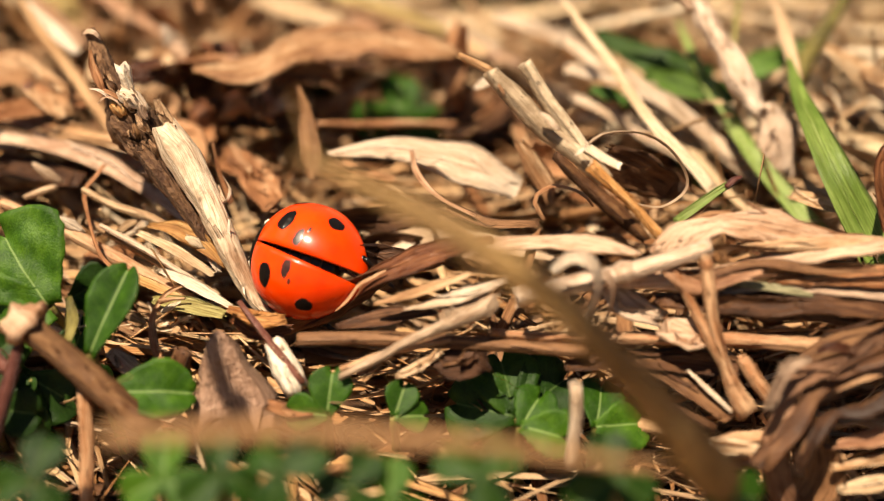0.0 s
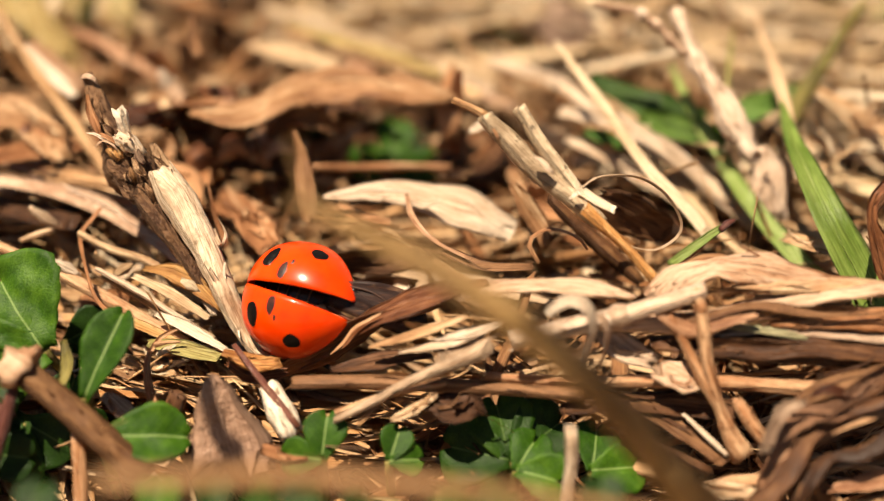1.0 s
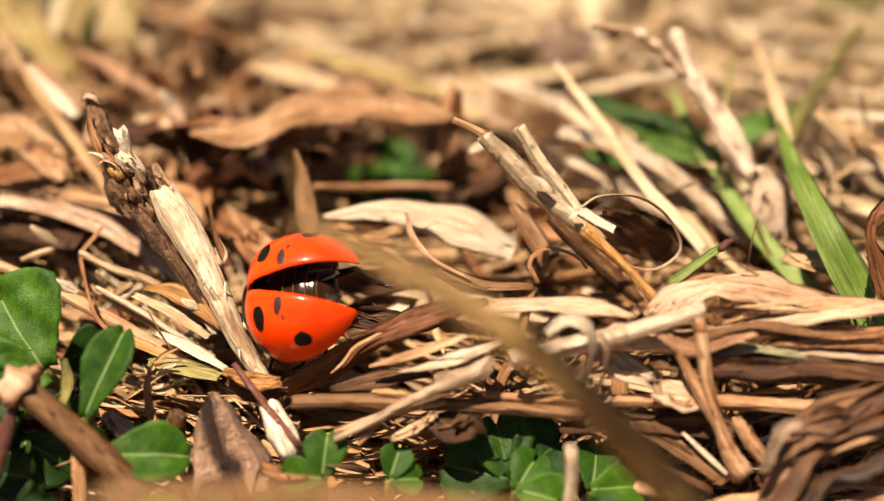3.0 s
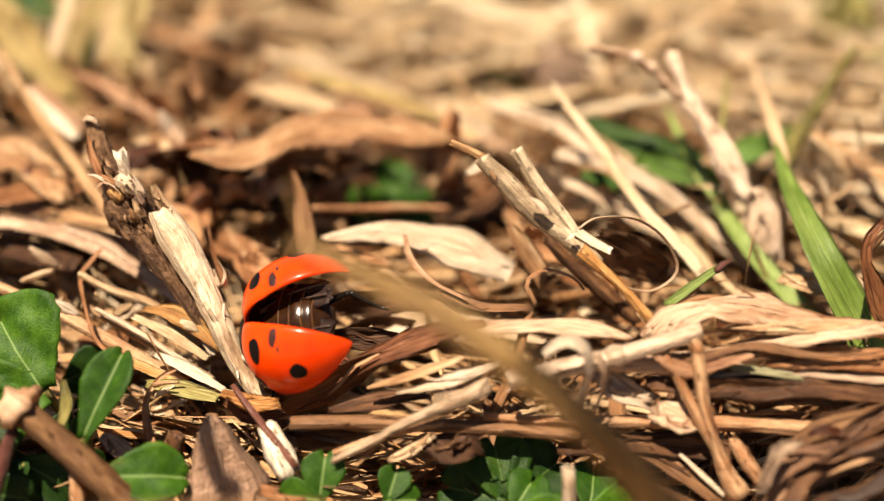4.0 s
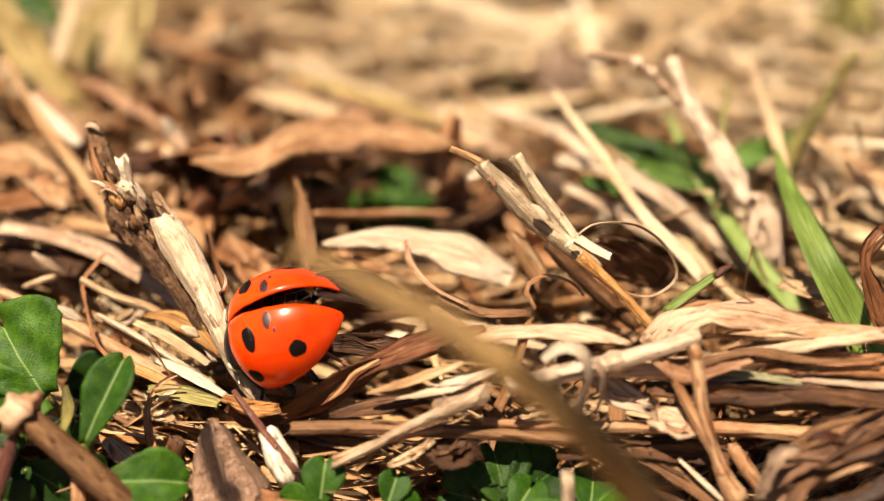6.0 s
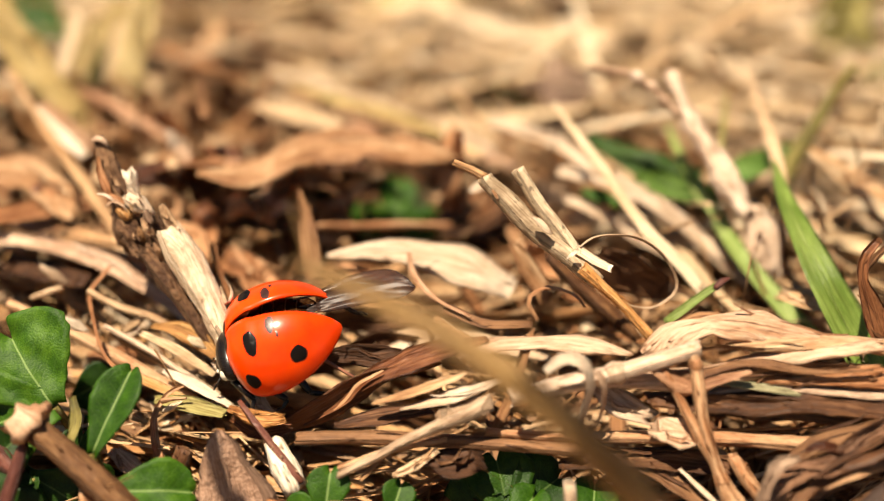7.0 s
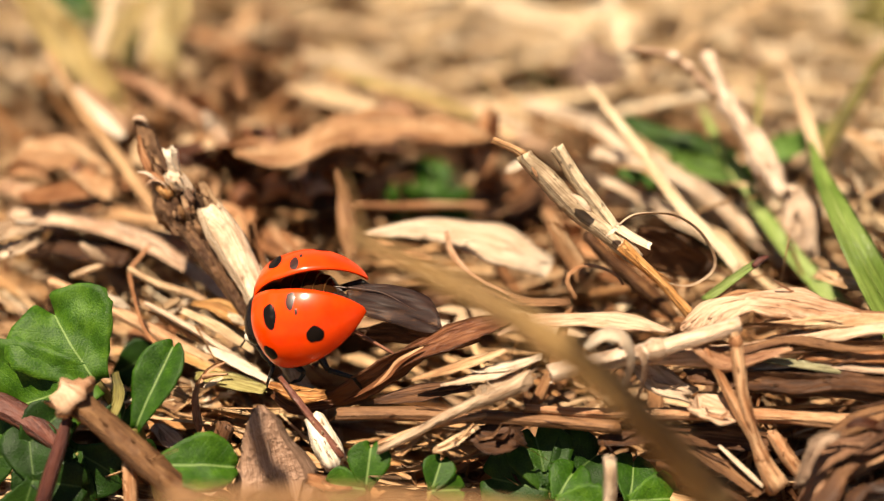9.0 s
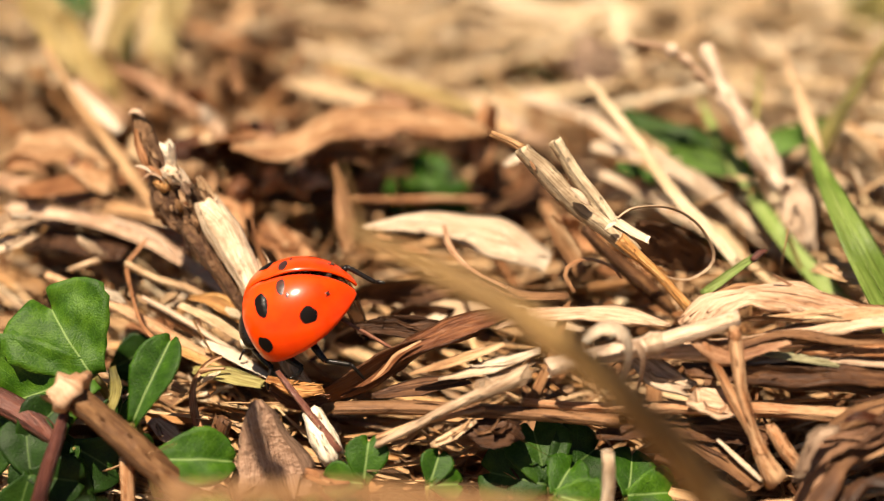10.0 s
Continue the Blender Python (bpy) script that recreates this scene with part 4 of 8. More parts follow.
stalk("dry_straw", "straw", "jointed cream stalk lying over the leaves", PALEPINK, [(3.5, -7.6, 3.2), (5.8, -7.3, 3.7), (8.2, -7.1, 4.2), (10.7, -6.7, 4.8), (12.8, -6.4, 5.4)], (0.97, 0.92, 0.89, 0.87, 0.87), nodes=(0.55,), group="dry straws")
blade("dry_grass_blade", "grass blade", "pale curled leaf ribbon hanging down", BLEACHED, [(5.2, -8.4, 5.3), (6.0, -8.4, 6.0), (6.9, -8.4, 5.7), (7.3, -8.4, 4.5), (7.1, -8.4, 3.1), (6.7, -8.4, 1.6)], (0.42, 0.68, 0.79, 0.74, 0.59, 0.32), up=(0, -0.75, 0.65), strands=0, cup=0.1, group="dry grass blades")
blade("dry_grass_blade", "grass blade", "pale inner fold of the curled ribbon", PALEPINK, [(6.8, -7.9, 5.0), (7.8, -7.9, 4.7), (8.1, -7.9, 3.4), (7.8, -7.9, 1.8)], (0.32, 0.48, 0.48, 0.27), up=(0, -0.75, 0.65), strands=0, cup=0.1, group="dry grass blades")
blade("dry_grass_blade", "grass blade", "pale torn straw scrap in sun", STRAW, [(-2.2, -8.7, -0.6), (-1.2, -8.5, -0.2), (-0.1, -8.0, 0.3)], (0.34, 0.80, 0.47), rough=0.2, group="dry grass blades")
blade("dry_grass_blade", "grass blade", "dark brown leaf piece between clovers", UMBER, [(-0.3, -8.1, -0.1), (0.6, -8.3, -0.2), (2.0, -8.2, -0.2)], (1.01, 2.09, 1.35), rough=0.2, waves=0.3, group="dry grass blades")
blade("dry_grass_blade", "grass blade", "thin pale straw under the long straw", STRAW, [(-3.8, -8.8, -0.8), (-2.9, -8.3, -0.0), (-2.0, -7.9, 0.6)], (0.27, 0.40, 0.27), group="dry grass blades")
stalk("dry_straw", "straw", "thin tan straw in the gap", TAN, [(-5.0, -8.3, -0.5), (-2.5, -7.8, 0.2), (0.4, -7.4, 0.6)], (0.28, 0.37, 0.31), group="dry straws")
blade("dry_grass_blade", "grass blade", "pale curled chaff beside the beetle", BLEACHED, [(-3.9, 0.4, 0.5), (-2.8, 0.7, 0.9), (-1.4, 1.9, 1.1)], (0.30, 0.68, 0.31), rough=0.25, group="dry grass blades")

# right: folded leaf bundle and twigs
blade("dry_grass_blade", "grass blade", "folded tan dry leaf with deep ridges", PINKSTRAW, [(10.4, -5.2, 4.5), (11.7, -4.9, 5.4), (13.4, -4.7, 5.8), (15.4, -4.7, 5.8), (17.7, -4.8, 5.4), (20.0, -4.9, 5.0), (21.7, -5.0, 4.9)], (0.51, 1.48, 1.99, 1.88, 1.48, 1.03, 0.63), cup=-0.55, waves=0.45, ridges=7, rough=0.24, ragged=1.0, strands=2, group="dry grass blades")
blade("dry_grass_blade", "grass blade", "rust-veined upper fold of the leaf bundle", CINNAMON, [(11.5, -4.3, 5.2), (13.2, -4.1, 5.7), (15.0, -4.0, 5.7), (17.0, -4.1, 5.3), (18.7, -4.2, 5.0)], (0.29, 0.75, 0.81, 0.69, 0.29), cup=-0.4, waves=0.6, rough=0.3, ragged=1.0, strands=1, group="dry grass blades")
blade("dry_grass_blade", "grass blade", "long pale leaf strip, folded lengthwise", PINKSTRAW, [(7.8, -6.4, 3.5), (9.9, -6.2, 3.5), (12.5, -6.0, 3.5), (15.1, -5.8, 3.9), (17.6, -5.7, 4.5), (19.8, -5.6, 4.9), (22.0, -5.6, 5.2)], (0.62, 1.02, 1.31, 1.48, 1.42, 1.24, 0.96), cup=-0.5, waves=0.35, rough=0.2, ridges=5, strands=2, group="dry grass blades")
blade("dry_grass_blade", "grass blade", "pale torn flap hanging under the leaf bundle", PINKSTRAW, [(10.6, -6.9, 4.5), (12.3, -7.0, 3.6), (14.0, -6.9, 4.0), (15.3, -6.8, 4.3)], (0.39, 1.01, 0.73, 0.22), cup=-0.4, waves=0.5, rough=0.3, ragged=1.2, strands=0, group="dry grass blades")
blade("dry_grass_blade", "grass blade", "grey-green flat blade under the leaf bundle", GREYGREEN, [(12.8, -6.6, 3.8), (15.2, -6.5, 3.4), (18.1, -6.5, 3.0), (21.9, -6.5, 2.5)], (0.34, 0.68, 0.72, 0.69), cup=-0.2, waves=0.15, rough=0.08, strands=0, group="dry grass blades")
blade("dry_grass_blade", "grass blade", "reddish torn leaf layer in the bundle", RUSSET, [(16.8, -6.3, 3.5), (18.4, -6.2, 3.7), (20.1, -6.1, 3.9), (21.7, -6.1, 4.0)], (0.28, 0.73, 0.96, 0.96), cup=-0.4, waves=0.4, rough=0.3, ragged=1.0, strands=1, group="dry grass blades")
blade("dry_grass_blade", "grass blade", "reddish leaf strip beneath the bundle", RUSSET, [(14.3, -5.9, 3.5), (17.0, -6.0, 3.6), (19.4, -6.1, 3.7), (22.7, -6.2, 3.6)], (0.60, 1.13, 1.19, 1.32), cup=-0.3, group="dry grass blades")
blade("dry_grass_blade", "grass blade", "shaded umber dead leaf layer", UMBER, [(10.6, -6.6, 2.6), (13.4, -6.6, 2.6), (16.6, -6.7, 2.7), (19.9, -6.7, 2.7), (22.9, -6.9, 2.5)], (0.99, 1.99, 2.11, 1.98, 1.98), cup=-0.3, waves=0.4, group="dry grass blades")
blade("dry_grass_blade", "grass blade", "grey shaded dry leaf strip", GREYED, [(13.4, -6.5, 3.0), (16.7, -6.2, 3.3), (19.4, -6.5, 3.1), (22.7, -6.6, 3.0)], (0.53, 0.86, 0.86, 0.99), cup=-0.3, waves=0.3, group="dry grass blades")
stalk("knotty_twig", "twig", "knotty tan twig standing over the litter", TAN, [(12.4, -6.5, 5.6), (12.7, -7.1, 4.2), (12.9, -7.8, 2.7), (13.4, -8.5, 0.9), (14.0, -9.2, -0.6), (14.8, -9.8, -1.9)], (0.45, 0.72, 0.62, 0.66, 0.72, 0.95), rough=0.16, nodes=(0.12, 0.8), group="dry straws")
stalk("dry_straw", "straw", "olive-tan stem crossing behind the twig", TAN, [(11.1, -6.8, 4.3), (12.0, -7.4, 2.8), (12.7, -8.0, 1.6), (13.8, -9.0, -0.2)], (0.46, 0.52, 0.56, 0.46), group="dry straws")
stalk("dry_straw", "straw", "long brown stem lying in the litter", TAN, [(2.4, -7.0, 0.8), (6.2, -7.1, 0.6), (10.4, -7.1, 0.6), (14.6, -7.2, 0.6), (18.1, -7.5, 0.5), (22.4, -7.9, 0.4)], (0.45, 0.56, 0.67, 0.83, 0.94, 0.99), rough=0.09, group="dry straws")
stalk("dry_straw", "straw", "orange-tan broken straw end", TAN, [(14.6, -8.1, 0.2), (15.2, -8.7, -0.6), (16.1, -9.4, -1.6)], (0.66, 0.82, 0.71), ragged=0.6, group="dry straws")
blade("dry_grass_blade", "grass blade", "pale torn leaf scrap in sun", PINKSTRAW, [(10.8, -7.4, 1.4), (11.9, -7.7, 1.3), (13.2, -7.8, 1.1)], (1.12, 1.84, 0.79), rough=0.2, group="dry grass blades")
blade("dry_grass_blade", "grass blade", "grey curled dry leaf scrap", GREYED, [(7.7, -6.0, 3.1), (9.0, -6.6, 2.3), (10.6, -7.0, 1.7)], (0.73, 1.46, 1.13), waves=0.3, group="dry grass blades")
blade("dry_grass_blade", "grass blade", "pale strip of torn leaf", STRAW, [(11.6, -12.0, -2.4), (13.5, -11.8, -2.3), (15.3, -11.9, -2.5)], (0.51, 1.08, 0.45), group="dry grass blades")
blade("dry_grass_blade", "grass blade", "dark red-brown curled leaf edge", UMBER, [(23.9, 0.6, 7.5), (22.4, -0.8, 6.8), (22.4, -1.5, 5.6), (22.6, -2.3, 4.4), (23.6, -2.7, 3.6)], (0.59, 0.99, 0.99, 0.81, 0.58), up=(0, 1, 0.2), group="dry grass blades")
blade("dry_grass_blade", "grass blade", "thin dark brown stem scrap", UMBER, [(9.6, -7.5, -0.3), (11.7, -8.5, -1.1), (13.8, -9.8, -2.2)], (0.80, 1.13, 0.79), group="dry grass blades")
blade("dry_grass_blade", "grass blade", "pale thin dry straw scrap", BLEACHED, [(12.0, -8.4, -0.4), (13.0, -9.1, -1.1), (14.0, -9.8, -1.8)], (0.20, 0.33, 0.20), group="dry grass blades")
blade("dry_grass_blade", "grass blade", "dark narrow leaf layer in shade", UMBER, [(9.4, -6.1, 4.3), (12.3, -6.6, 4.0), (15.4, -6.1, 4.4), (18.4, -6.6, 4.2), (21.4, -6.6, 4.3)], (0.20, 0.52, 0.59, 0.46, 0.23), cup=-0.4, waves=0.8, rough=0.25, ragged=1.0, strands=1, ridges=2, group="dry grass blades")
# umber strip stands in for the shade inside a gap
blade("dry_grass_blade", "grass blade", "umber strip painting the dark gap by a folded leaf", UMBER, [(12.5, -6.3, 3.7), (15.5, -6.1, 3.9), (18.6, -5.9, 4.1), (21.0, -6.1, 4.0)], (0.40, 0.73, 0.79, 0.53), cup=-0.3, waves=0.3, group="dry grass blades")
blade("dry_grass_blade", "grass blade", "cinnamon leaf layer in the bundle", CINNAMON, [(14.5, -5.3, 4.9), (17.2, -5.3, 5.1), (20.1, -5.1, 5.1), (22.9, -5.2, 4.8)], (0.46, 0.99, 1.13, 1.00), cup=-0.5, waves=0.3, group="dry grass blades")
blade("dry_grass_blade", "grass blade", "umber strip under the long stem", UMBER, [(6.2, -7.8, -0.6), (9.0, -7.6, -0.4), (11.8, -7.6, -0.4), (15.4, -7.9, -0.7)], (0.67, 1.34, 1.47, 0.80), waves=0.4, group="dry grass blades")
blade("dry_grass_blade", "grass blade", "dark twisted strip in the corner", UMBER, [(16.9, -9.0, 0.3), (18.8, -8.6, 1.4), (20.7, -8.3, 1.8), (22.9, -7.9, 2.2)], (0.65, 1.30, 1.62, 1.63), cup=-0.5, waves=0.5, group="dry grass blades")
stalk("dry_straw", "straw", "thin dark stem in the gap", UMBER, [(9.0, -8.3, -1.6), (11.2, -9.0, -2.1), (13.3, -9.8, -2.8)], (0.39, 0.50, 0.44), group="dry straws")

# behind right: straws, twigs and grass
blade("green_grass_blade", "grass blade", "thin green grass blade leaning, dry at the tip", GRASS, [(15.1, 19.7, 7.8), (15.7, 13.8, 6.5), (16.8, 10.6, 5.1), (18.2, 7.1, 3.5), (19.7, 5.1, 2.1), (21.4, 2.7, 0.7)], (0.15, 0.63, 0.89, 1.06, 1.17, 1.27), cup=0.35, rough=0.03, up=(0, -1, 0.6), group="green grass blades")
blade("green_grass_blade", "grass blade", "wide green grass blade with a dry pale tip", GRASS, [(20.3, 11.1, 8.4), (20.0, 7.1, 7.8), (20.2, 3.8, 7.0), (20.9, 1.0, 5.5), (22.0, -0.6, 3.6), (22.9, -2.0, 2.0)], (0.22, 0.86, 1.45, 2.02, 2.34, 2.52), cup=0.2, rough=0.03, up=(0, -1, 0.5), group="green grass blades")
blade("dry_grass_blade", "grass blade", "dry pale tip of the wide grass blade", STRAW, [(20.9, 22.5, 10.8), (20.9, 19.4, 9.8), (20.9, 15.4, 8.8), (20.8, 11.8, 7.8), (20.7, 9.7, 7.2)], (0.15, 0.44, 0.71, 0.89, 0.60), cup=0.2, up=(0, -1, 0.5), group="dry grass blades")
blade("dry_grass_blade", "grass blade", "long straw-pale grass blade, green at the foot", PALESTRAW, [(7.2, 16.0, 10.4), (8.2, 13.0, 9.6), (9.6, 10.5, 8.4), (10.9, 8.0, 7.0), (12.2, 6.0, 5.8), (13.7, 4.5, 4.7), (14.9, 3.4, 3.5)], (0.18, 0.46, 0.62, 0.67, 0.72, 0.78, 0.71), cup=0.2, up=(0, -1, 0.6), rough=0.04, strands=0, group="dry grass blades")
blade("green_grass_blade", "grass blade", "green-and-white foot of a grass blade", GRASS, [(14.8, 11.9, 1.0), (16.4, 9.7, 0.3), (18.0, 8.4, -0.6), (19.7, 8.0, -1.7)], (0.64, 0.97, 1.03, 1.04), cup=0.2, up=(0, -1, 0.6), group="green grass blades")
stalk("seed_stalk", "stalk", "knobbly dry seed stalk, arched at the tip", PALEPINK, [(9.2, 14.0, 13.3), (10.6, 14.0, 13.1), (11.7, 13.5, 13.0), (12.8, 13.0, 12.4), (13.8, 12.5, 11.5), (14.5, 12.0, 10.9)], (0.28, 0.38, 0.62, 0.59, 0.55, 0.48), rough=0.3, ragged=0.6, nodes=(0.45, 0.62, 0.8), group="dry straws")
stalk("seed_stalk", "stalk", "pale knobbly seed stalk, thick at the foot", PALEPINK, [(14.1, 14.0, 12.9), (14.6, 13.0, 11.9), (15.1, 12.0, 10.8), (15.9, 11.0, 9.6), (16.8, 10.0, 8.3), (17.6, 9.0, 7.0), (18.4, 8.0, 5.9)], (0.70, 0.97, 1.07, 1.13, 1.16, 1.22, 1.28), rough=0.5, ragged=0.7, group="dry straws")
blade("dry_grass_blade", "grass blade", "pale dry sheath on the seed stalk", PALEPINK, [(18.8, 8.5, 6.4), (19.2, 8.0, 5.2), (19.4, 7.5, 4.0), (19.9, 7.0, 2.7)], (0.74, 1.97, 2.04, 1.02), up=(0, -1, 0.4), waves=0.2, cup=-0.4, group="dry grass blades")
stalk("dry_straw", "straw", "olive-brown thin twig rising behind the grass", OLIVE, [(27.2, 19.5, 11.8), (26.0, 19.0, 10.1), (24.7, 18.0, 8.2), (23.4, 17.0, 6.5), (22.4, 16.0, 4.7)], (0.58, 0.66, 0.88, 1.24, 1.24), group="dry straws")
blade("green_grass_blade", "grass blade", "olive thin grass blade tip", OLIVE, [(19.2, 20.3, 9.9), (18.0, 15.4, 9.1), (17.1, 11.4, 8.0)], (0.15, 0.42, 0.41), up=(0, -1, 0.5), group="green grass blades")
blade("green_grass_blade", "grass blade", "short green shoot with a red tip", GRASS, [(12.1, -1.4, 4.1), (13.2, -1.0, 4.8), (14.2, -0.6, 5.4), (15.1, -0.2, 5.8)], (0.42, 0.57, 0.51, 0.36), up=(0, -1, 0.5), group="green grass blades")
stalk("shoot_tip", "shoot", "red tip of a green shoot", MAROON, [(14.7, -0.5, 5.6), (15.1, -0.3, 5.9), (15.5, -0.1, 6.0)], (0.36, 0.48, 0.24), group="dry straws")
blade("dry_grass_blade", "grass blade", "thick bleached straw blade", BLEACHED, [(3.5, 44.0, -0.0), (6.9, 38.7, -0.0), (9.9, 33.5, 0.4), (12.7, 28.6, 0.8), (15.0, 24.5, 1.1)], (1.65, 2.03, 2.04, 1.84, 1.47), group="dry grass blades")
blade("dry_grass_blade", "grass blade", "bleached straw blade, split at the end", BLEACHED, [(8.5, 27.1, 1.4), (11.4, 25.3, 1.5), (14.2, 21.5, 1.5), (16.7, 16.0, 1.5), (18.7, 9.9, 1.8)], (1.20, 1.97, 2.08, 1.96, 1.66), group="dry grass blades")
blade("dry_grass_blade", "grass blade", "cream dry blade crossing the bundle", STRAW, [(8.8, 23.5, 1.0), (11.1, 19.2, 1.5), (14.2, 16.7, 1.6), (16.8, 14.2, 1.4), (18.9, 9.0, 1.3)], (1.45, 1.85, 1.80, 1.58, 1.24), group="dry grass blades")
blade("dry_grass_blade", "grass blade", "short bleached dry blade end", BLEACHED, [(6.0, 24.3, 1.7), (7.5, 21.9, 1.8), (8.4, 18.8, 1.8)], (1.46, 2.09, 1.56), rough=0.2, group="dry grass blades")
blade("dry_grass_blade", "grass blade", "pink-tan leaf scrap among straws", CINNAMON, [(3.1, 33.2, 2.1), (4.4, 29.1, 1.8), (5.9, 25.2, 1.8)], (1.06, 1.70, 0.90), up=(0, -1, 0.6), group="dry grass blades")
blade("dry_grass_blade", "grass blade", "pale blade behind the cinnamon leaf", STRAW, [(-12.3, 37.0, 4.5), (-8.4, 32.7, 4.6), (-4.2, 28.0, 4.9), (-0.5, 23.6, 5.0), (2.6, 20.2, 5.1)], (1.30, 1.88, 1.79, 1.62, 1.37), group="dry grass blades")
blade("dry_grass_blade", "grass blade", "bleached dry blade in the back", BLEACHED, [(-1.9, 27.5, 4.8), (0.7, 24.4, 4.8), (3.5, 22.9, 4.3)], (1.29, 1.63, 1.14), group="dry grass blades")
blade("dry_grass_blade", "grass blade", "pale blade lying behind", STRAW, [(-9.7, 32.7, 3.8), (-6.0, 29.0, 4.2), (-2.5, 26.8, 4.4)], (1.15, 1.51, 1.08), group="dry grass blades")
blade("dry_grass_blade", "grass blade", "straw blade at the edge of the grass", STRAW, [(24.1, 17.2, 6.8), (25.4, 14.2, 6.7), (26.8, 7.9, 7.1)], (1.14, 1.44, 1.49), group="dry grass blades")
blade("dry_grass_blade", "grass blade", "pale scrap beside the wide blade", STRAW, [(19.1, 2.7, 3.6), (20.6, 1.4, 3.7), (21.9, 0.6, 3.7)], (0.90, 1.25, 0.87), group="dry grass blades")
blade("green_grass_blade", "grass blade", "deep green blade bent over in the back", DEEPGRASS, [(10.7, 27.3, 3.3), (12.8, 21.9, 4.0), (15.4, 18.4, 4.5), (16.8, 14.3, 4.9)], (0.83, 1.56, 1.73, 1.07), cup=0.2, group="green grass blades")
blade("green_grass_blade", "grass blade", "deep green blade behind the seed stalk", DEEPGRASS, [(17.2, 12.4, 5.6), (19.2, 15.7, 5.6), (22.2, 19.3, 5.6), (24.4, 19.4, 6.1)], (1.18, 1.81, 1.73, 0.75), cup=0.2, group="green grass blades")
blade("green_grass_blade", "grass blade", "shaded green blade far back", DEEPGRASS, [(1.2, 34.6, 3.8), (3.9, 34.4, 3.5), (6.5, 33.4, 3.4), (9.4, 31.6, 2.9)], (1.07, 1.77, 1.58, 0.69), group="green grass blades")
blade("green_grass_blade", "grass blade", "small green blade under the straws", DEEPGRASS, [(9.7, 20.9, 1.9), (11.2, 19.7, 1.9), (12.6, 18.5, 1.9)], (0.78, 1.31, 0.92), group="green grass blades")
blade("dry_grass_blade", "grass blade", "pink-brown curled dry leaf scrap", RUSSET, [(5.2, -1.5, 4.2), (4.7, -1.1, 5.2), (5.7, -0.8, 5.8), (7.1, -1.2, 5.6), (7.7, -1.5, 5.0)], (0.23, 0.32, 0.26, 0.20, 0.15), up=(0, 1, 0.4), group="dry grass blades")
blade("dry_grass_blade", "grass blade", "brown leaf strip bending in the shade", UMBER, [(0.4, -0.7, 4.4), (2.4, -1.6, 4.0), (4.8, -1.3, 3.8)], (0.64, 0.85, 0.64), waves=0.3, group="dry grass blades")
blade("dry_grass_blade", "grass blade", "russet dry leaf standing in shade", CINNAMON, [(4.3, 10.5, 4.1), (5.0, 6.5, 3.9), (5.8, 3.7, 3.5)], (0.69, 1.44, 1.08), up=(0, 1, 0.4), waves=0.3, group="dry grass blades")
blade("dry_grass_blade", "grass blade", "shaded brown leaf behind the stick", UMBER, [(3.8, 18.4, 3.2), (2.9, 15.4, 2.9), (0.7, 13.2, 2.7)], (0.91, 3.08, 2.15), waves=0.4, group="dry grass blades")
blade("dry_grass_blade", "grass blade", "tan leaf lying behind the bleached leaf", TAN, [(-0.4, 13.9, 2.7), (1.5, 15.1, 3.2), (3.0, 17.6, 3.1)], (1.30, 2.19, 1.35), waves=0.3, group="dry grass blades")

# left: straws, leaves and husks
stalk("dry_straw", "straw", "long straw lying diagonally", TAN, [(-27.8, 17.3, -3.3), (-24.0, 12.9, -2.9), (-19.2, 7.1, -2.2), (-15.5, 2.9, -1.7), (-11.4, -2.3, -0.9)], (0.39, 0.59, 0.58, 0.52, 0.42), group="dry straws")
stalk("dry_straw", "straw", "frayed bent pale straw end", STRAW, [(-23.2, 2.8, 3.1), (-22.0, 2.7, 3.6), (-21.6, 3.2, 3.5)], (0.31, 0.44, 0.44), group="dry straws")
blade("dry_fibre", "fibre", "hooked thin dry plant fibre", TAN, [(-18.7, 3.4, 4.8), (-19.3, 2.8, 4.2), (-19.7, 2.3, 3.7), (-18.9, -0.1, 3.3), (-17.8, -2.5, 2.6), (-16.4, -4.1, 2.2)], (0.26, 0.28, 0.18, 0.16, 0.2, 0.26), group="dry grass blades")
blade("dry_grass_blade", "grass blade", "reddish-brown dry grass blade, flat", RUSSET, [(-31.3, 15.7, -3.5), (-27.7, 14.1, -3.6), (-23.8, 10.7, -3.4), (-19.6, 5.9, -2.9), (-15.7, 2.0, -2.5), (-12.5, -0.1, -2.4)], (0.55, 0.90, 0.95, 0.82, 0.70, 0.45), cup=-0.3, group="dry grass blades")
blade("dry_grass_blade", "grass blade", "tan dry blade under the stem", TAN, [(-29.5, 22.7, -2.7), (-24.8, 17.9, -2.1), (-20.7, 13.6, -2.1), (-16.8, 9.1, -1.9), (-12.6, 4.6, -1.9)], (0.59, 0.84, 0.89, 0.76, 0.64), group="dry grass blades")
blade("dry_grass_blade", "grass blade", "pale dry blade lying flat", STRAW, [(-28.6, 11.7, 3.9), (-24.3, 9.3, 4.4), (-20.8, 7.5, 4.7), (-17.9, 6.3, 4.7), (-15.4, 5.4, 4.4)], (1.09, 1.46, 1.51, 1.33, 0.93), waves=0.2, group="dry grass blades")
blade("dry_grass_blade", "grass blade", "cream dry blade lying flat", BLEACHED, [(-27.8, 9.0, 3.5), (-24.2, 8.4, 3.6), (-20.8, 7.4, 4.0), (-17.1, 7.0, 3.9)], (0.73, 1.13, 1.03, 0.79), group="dry grass blades")
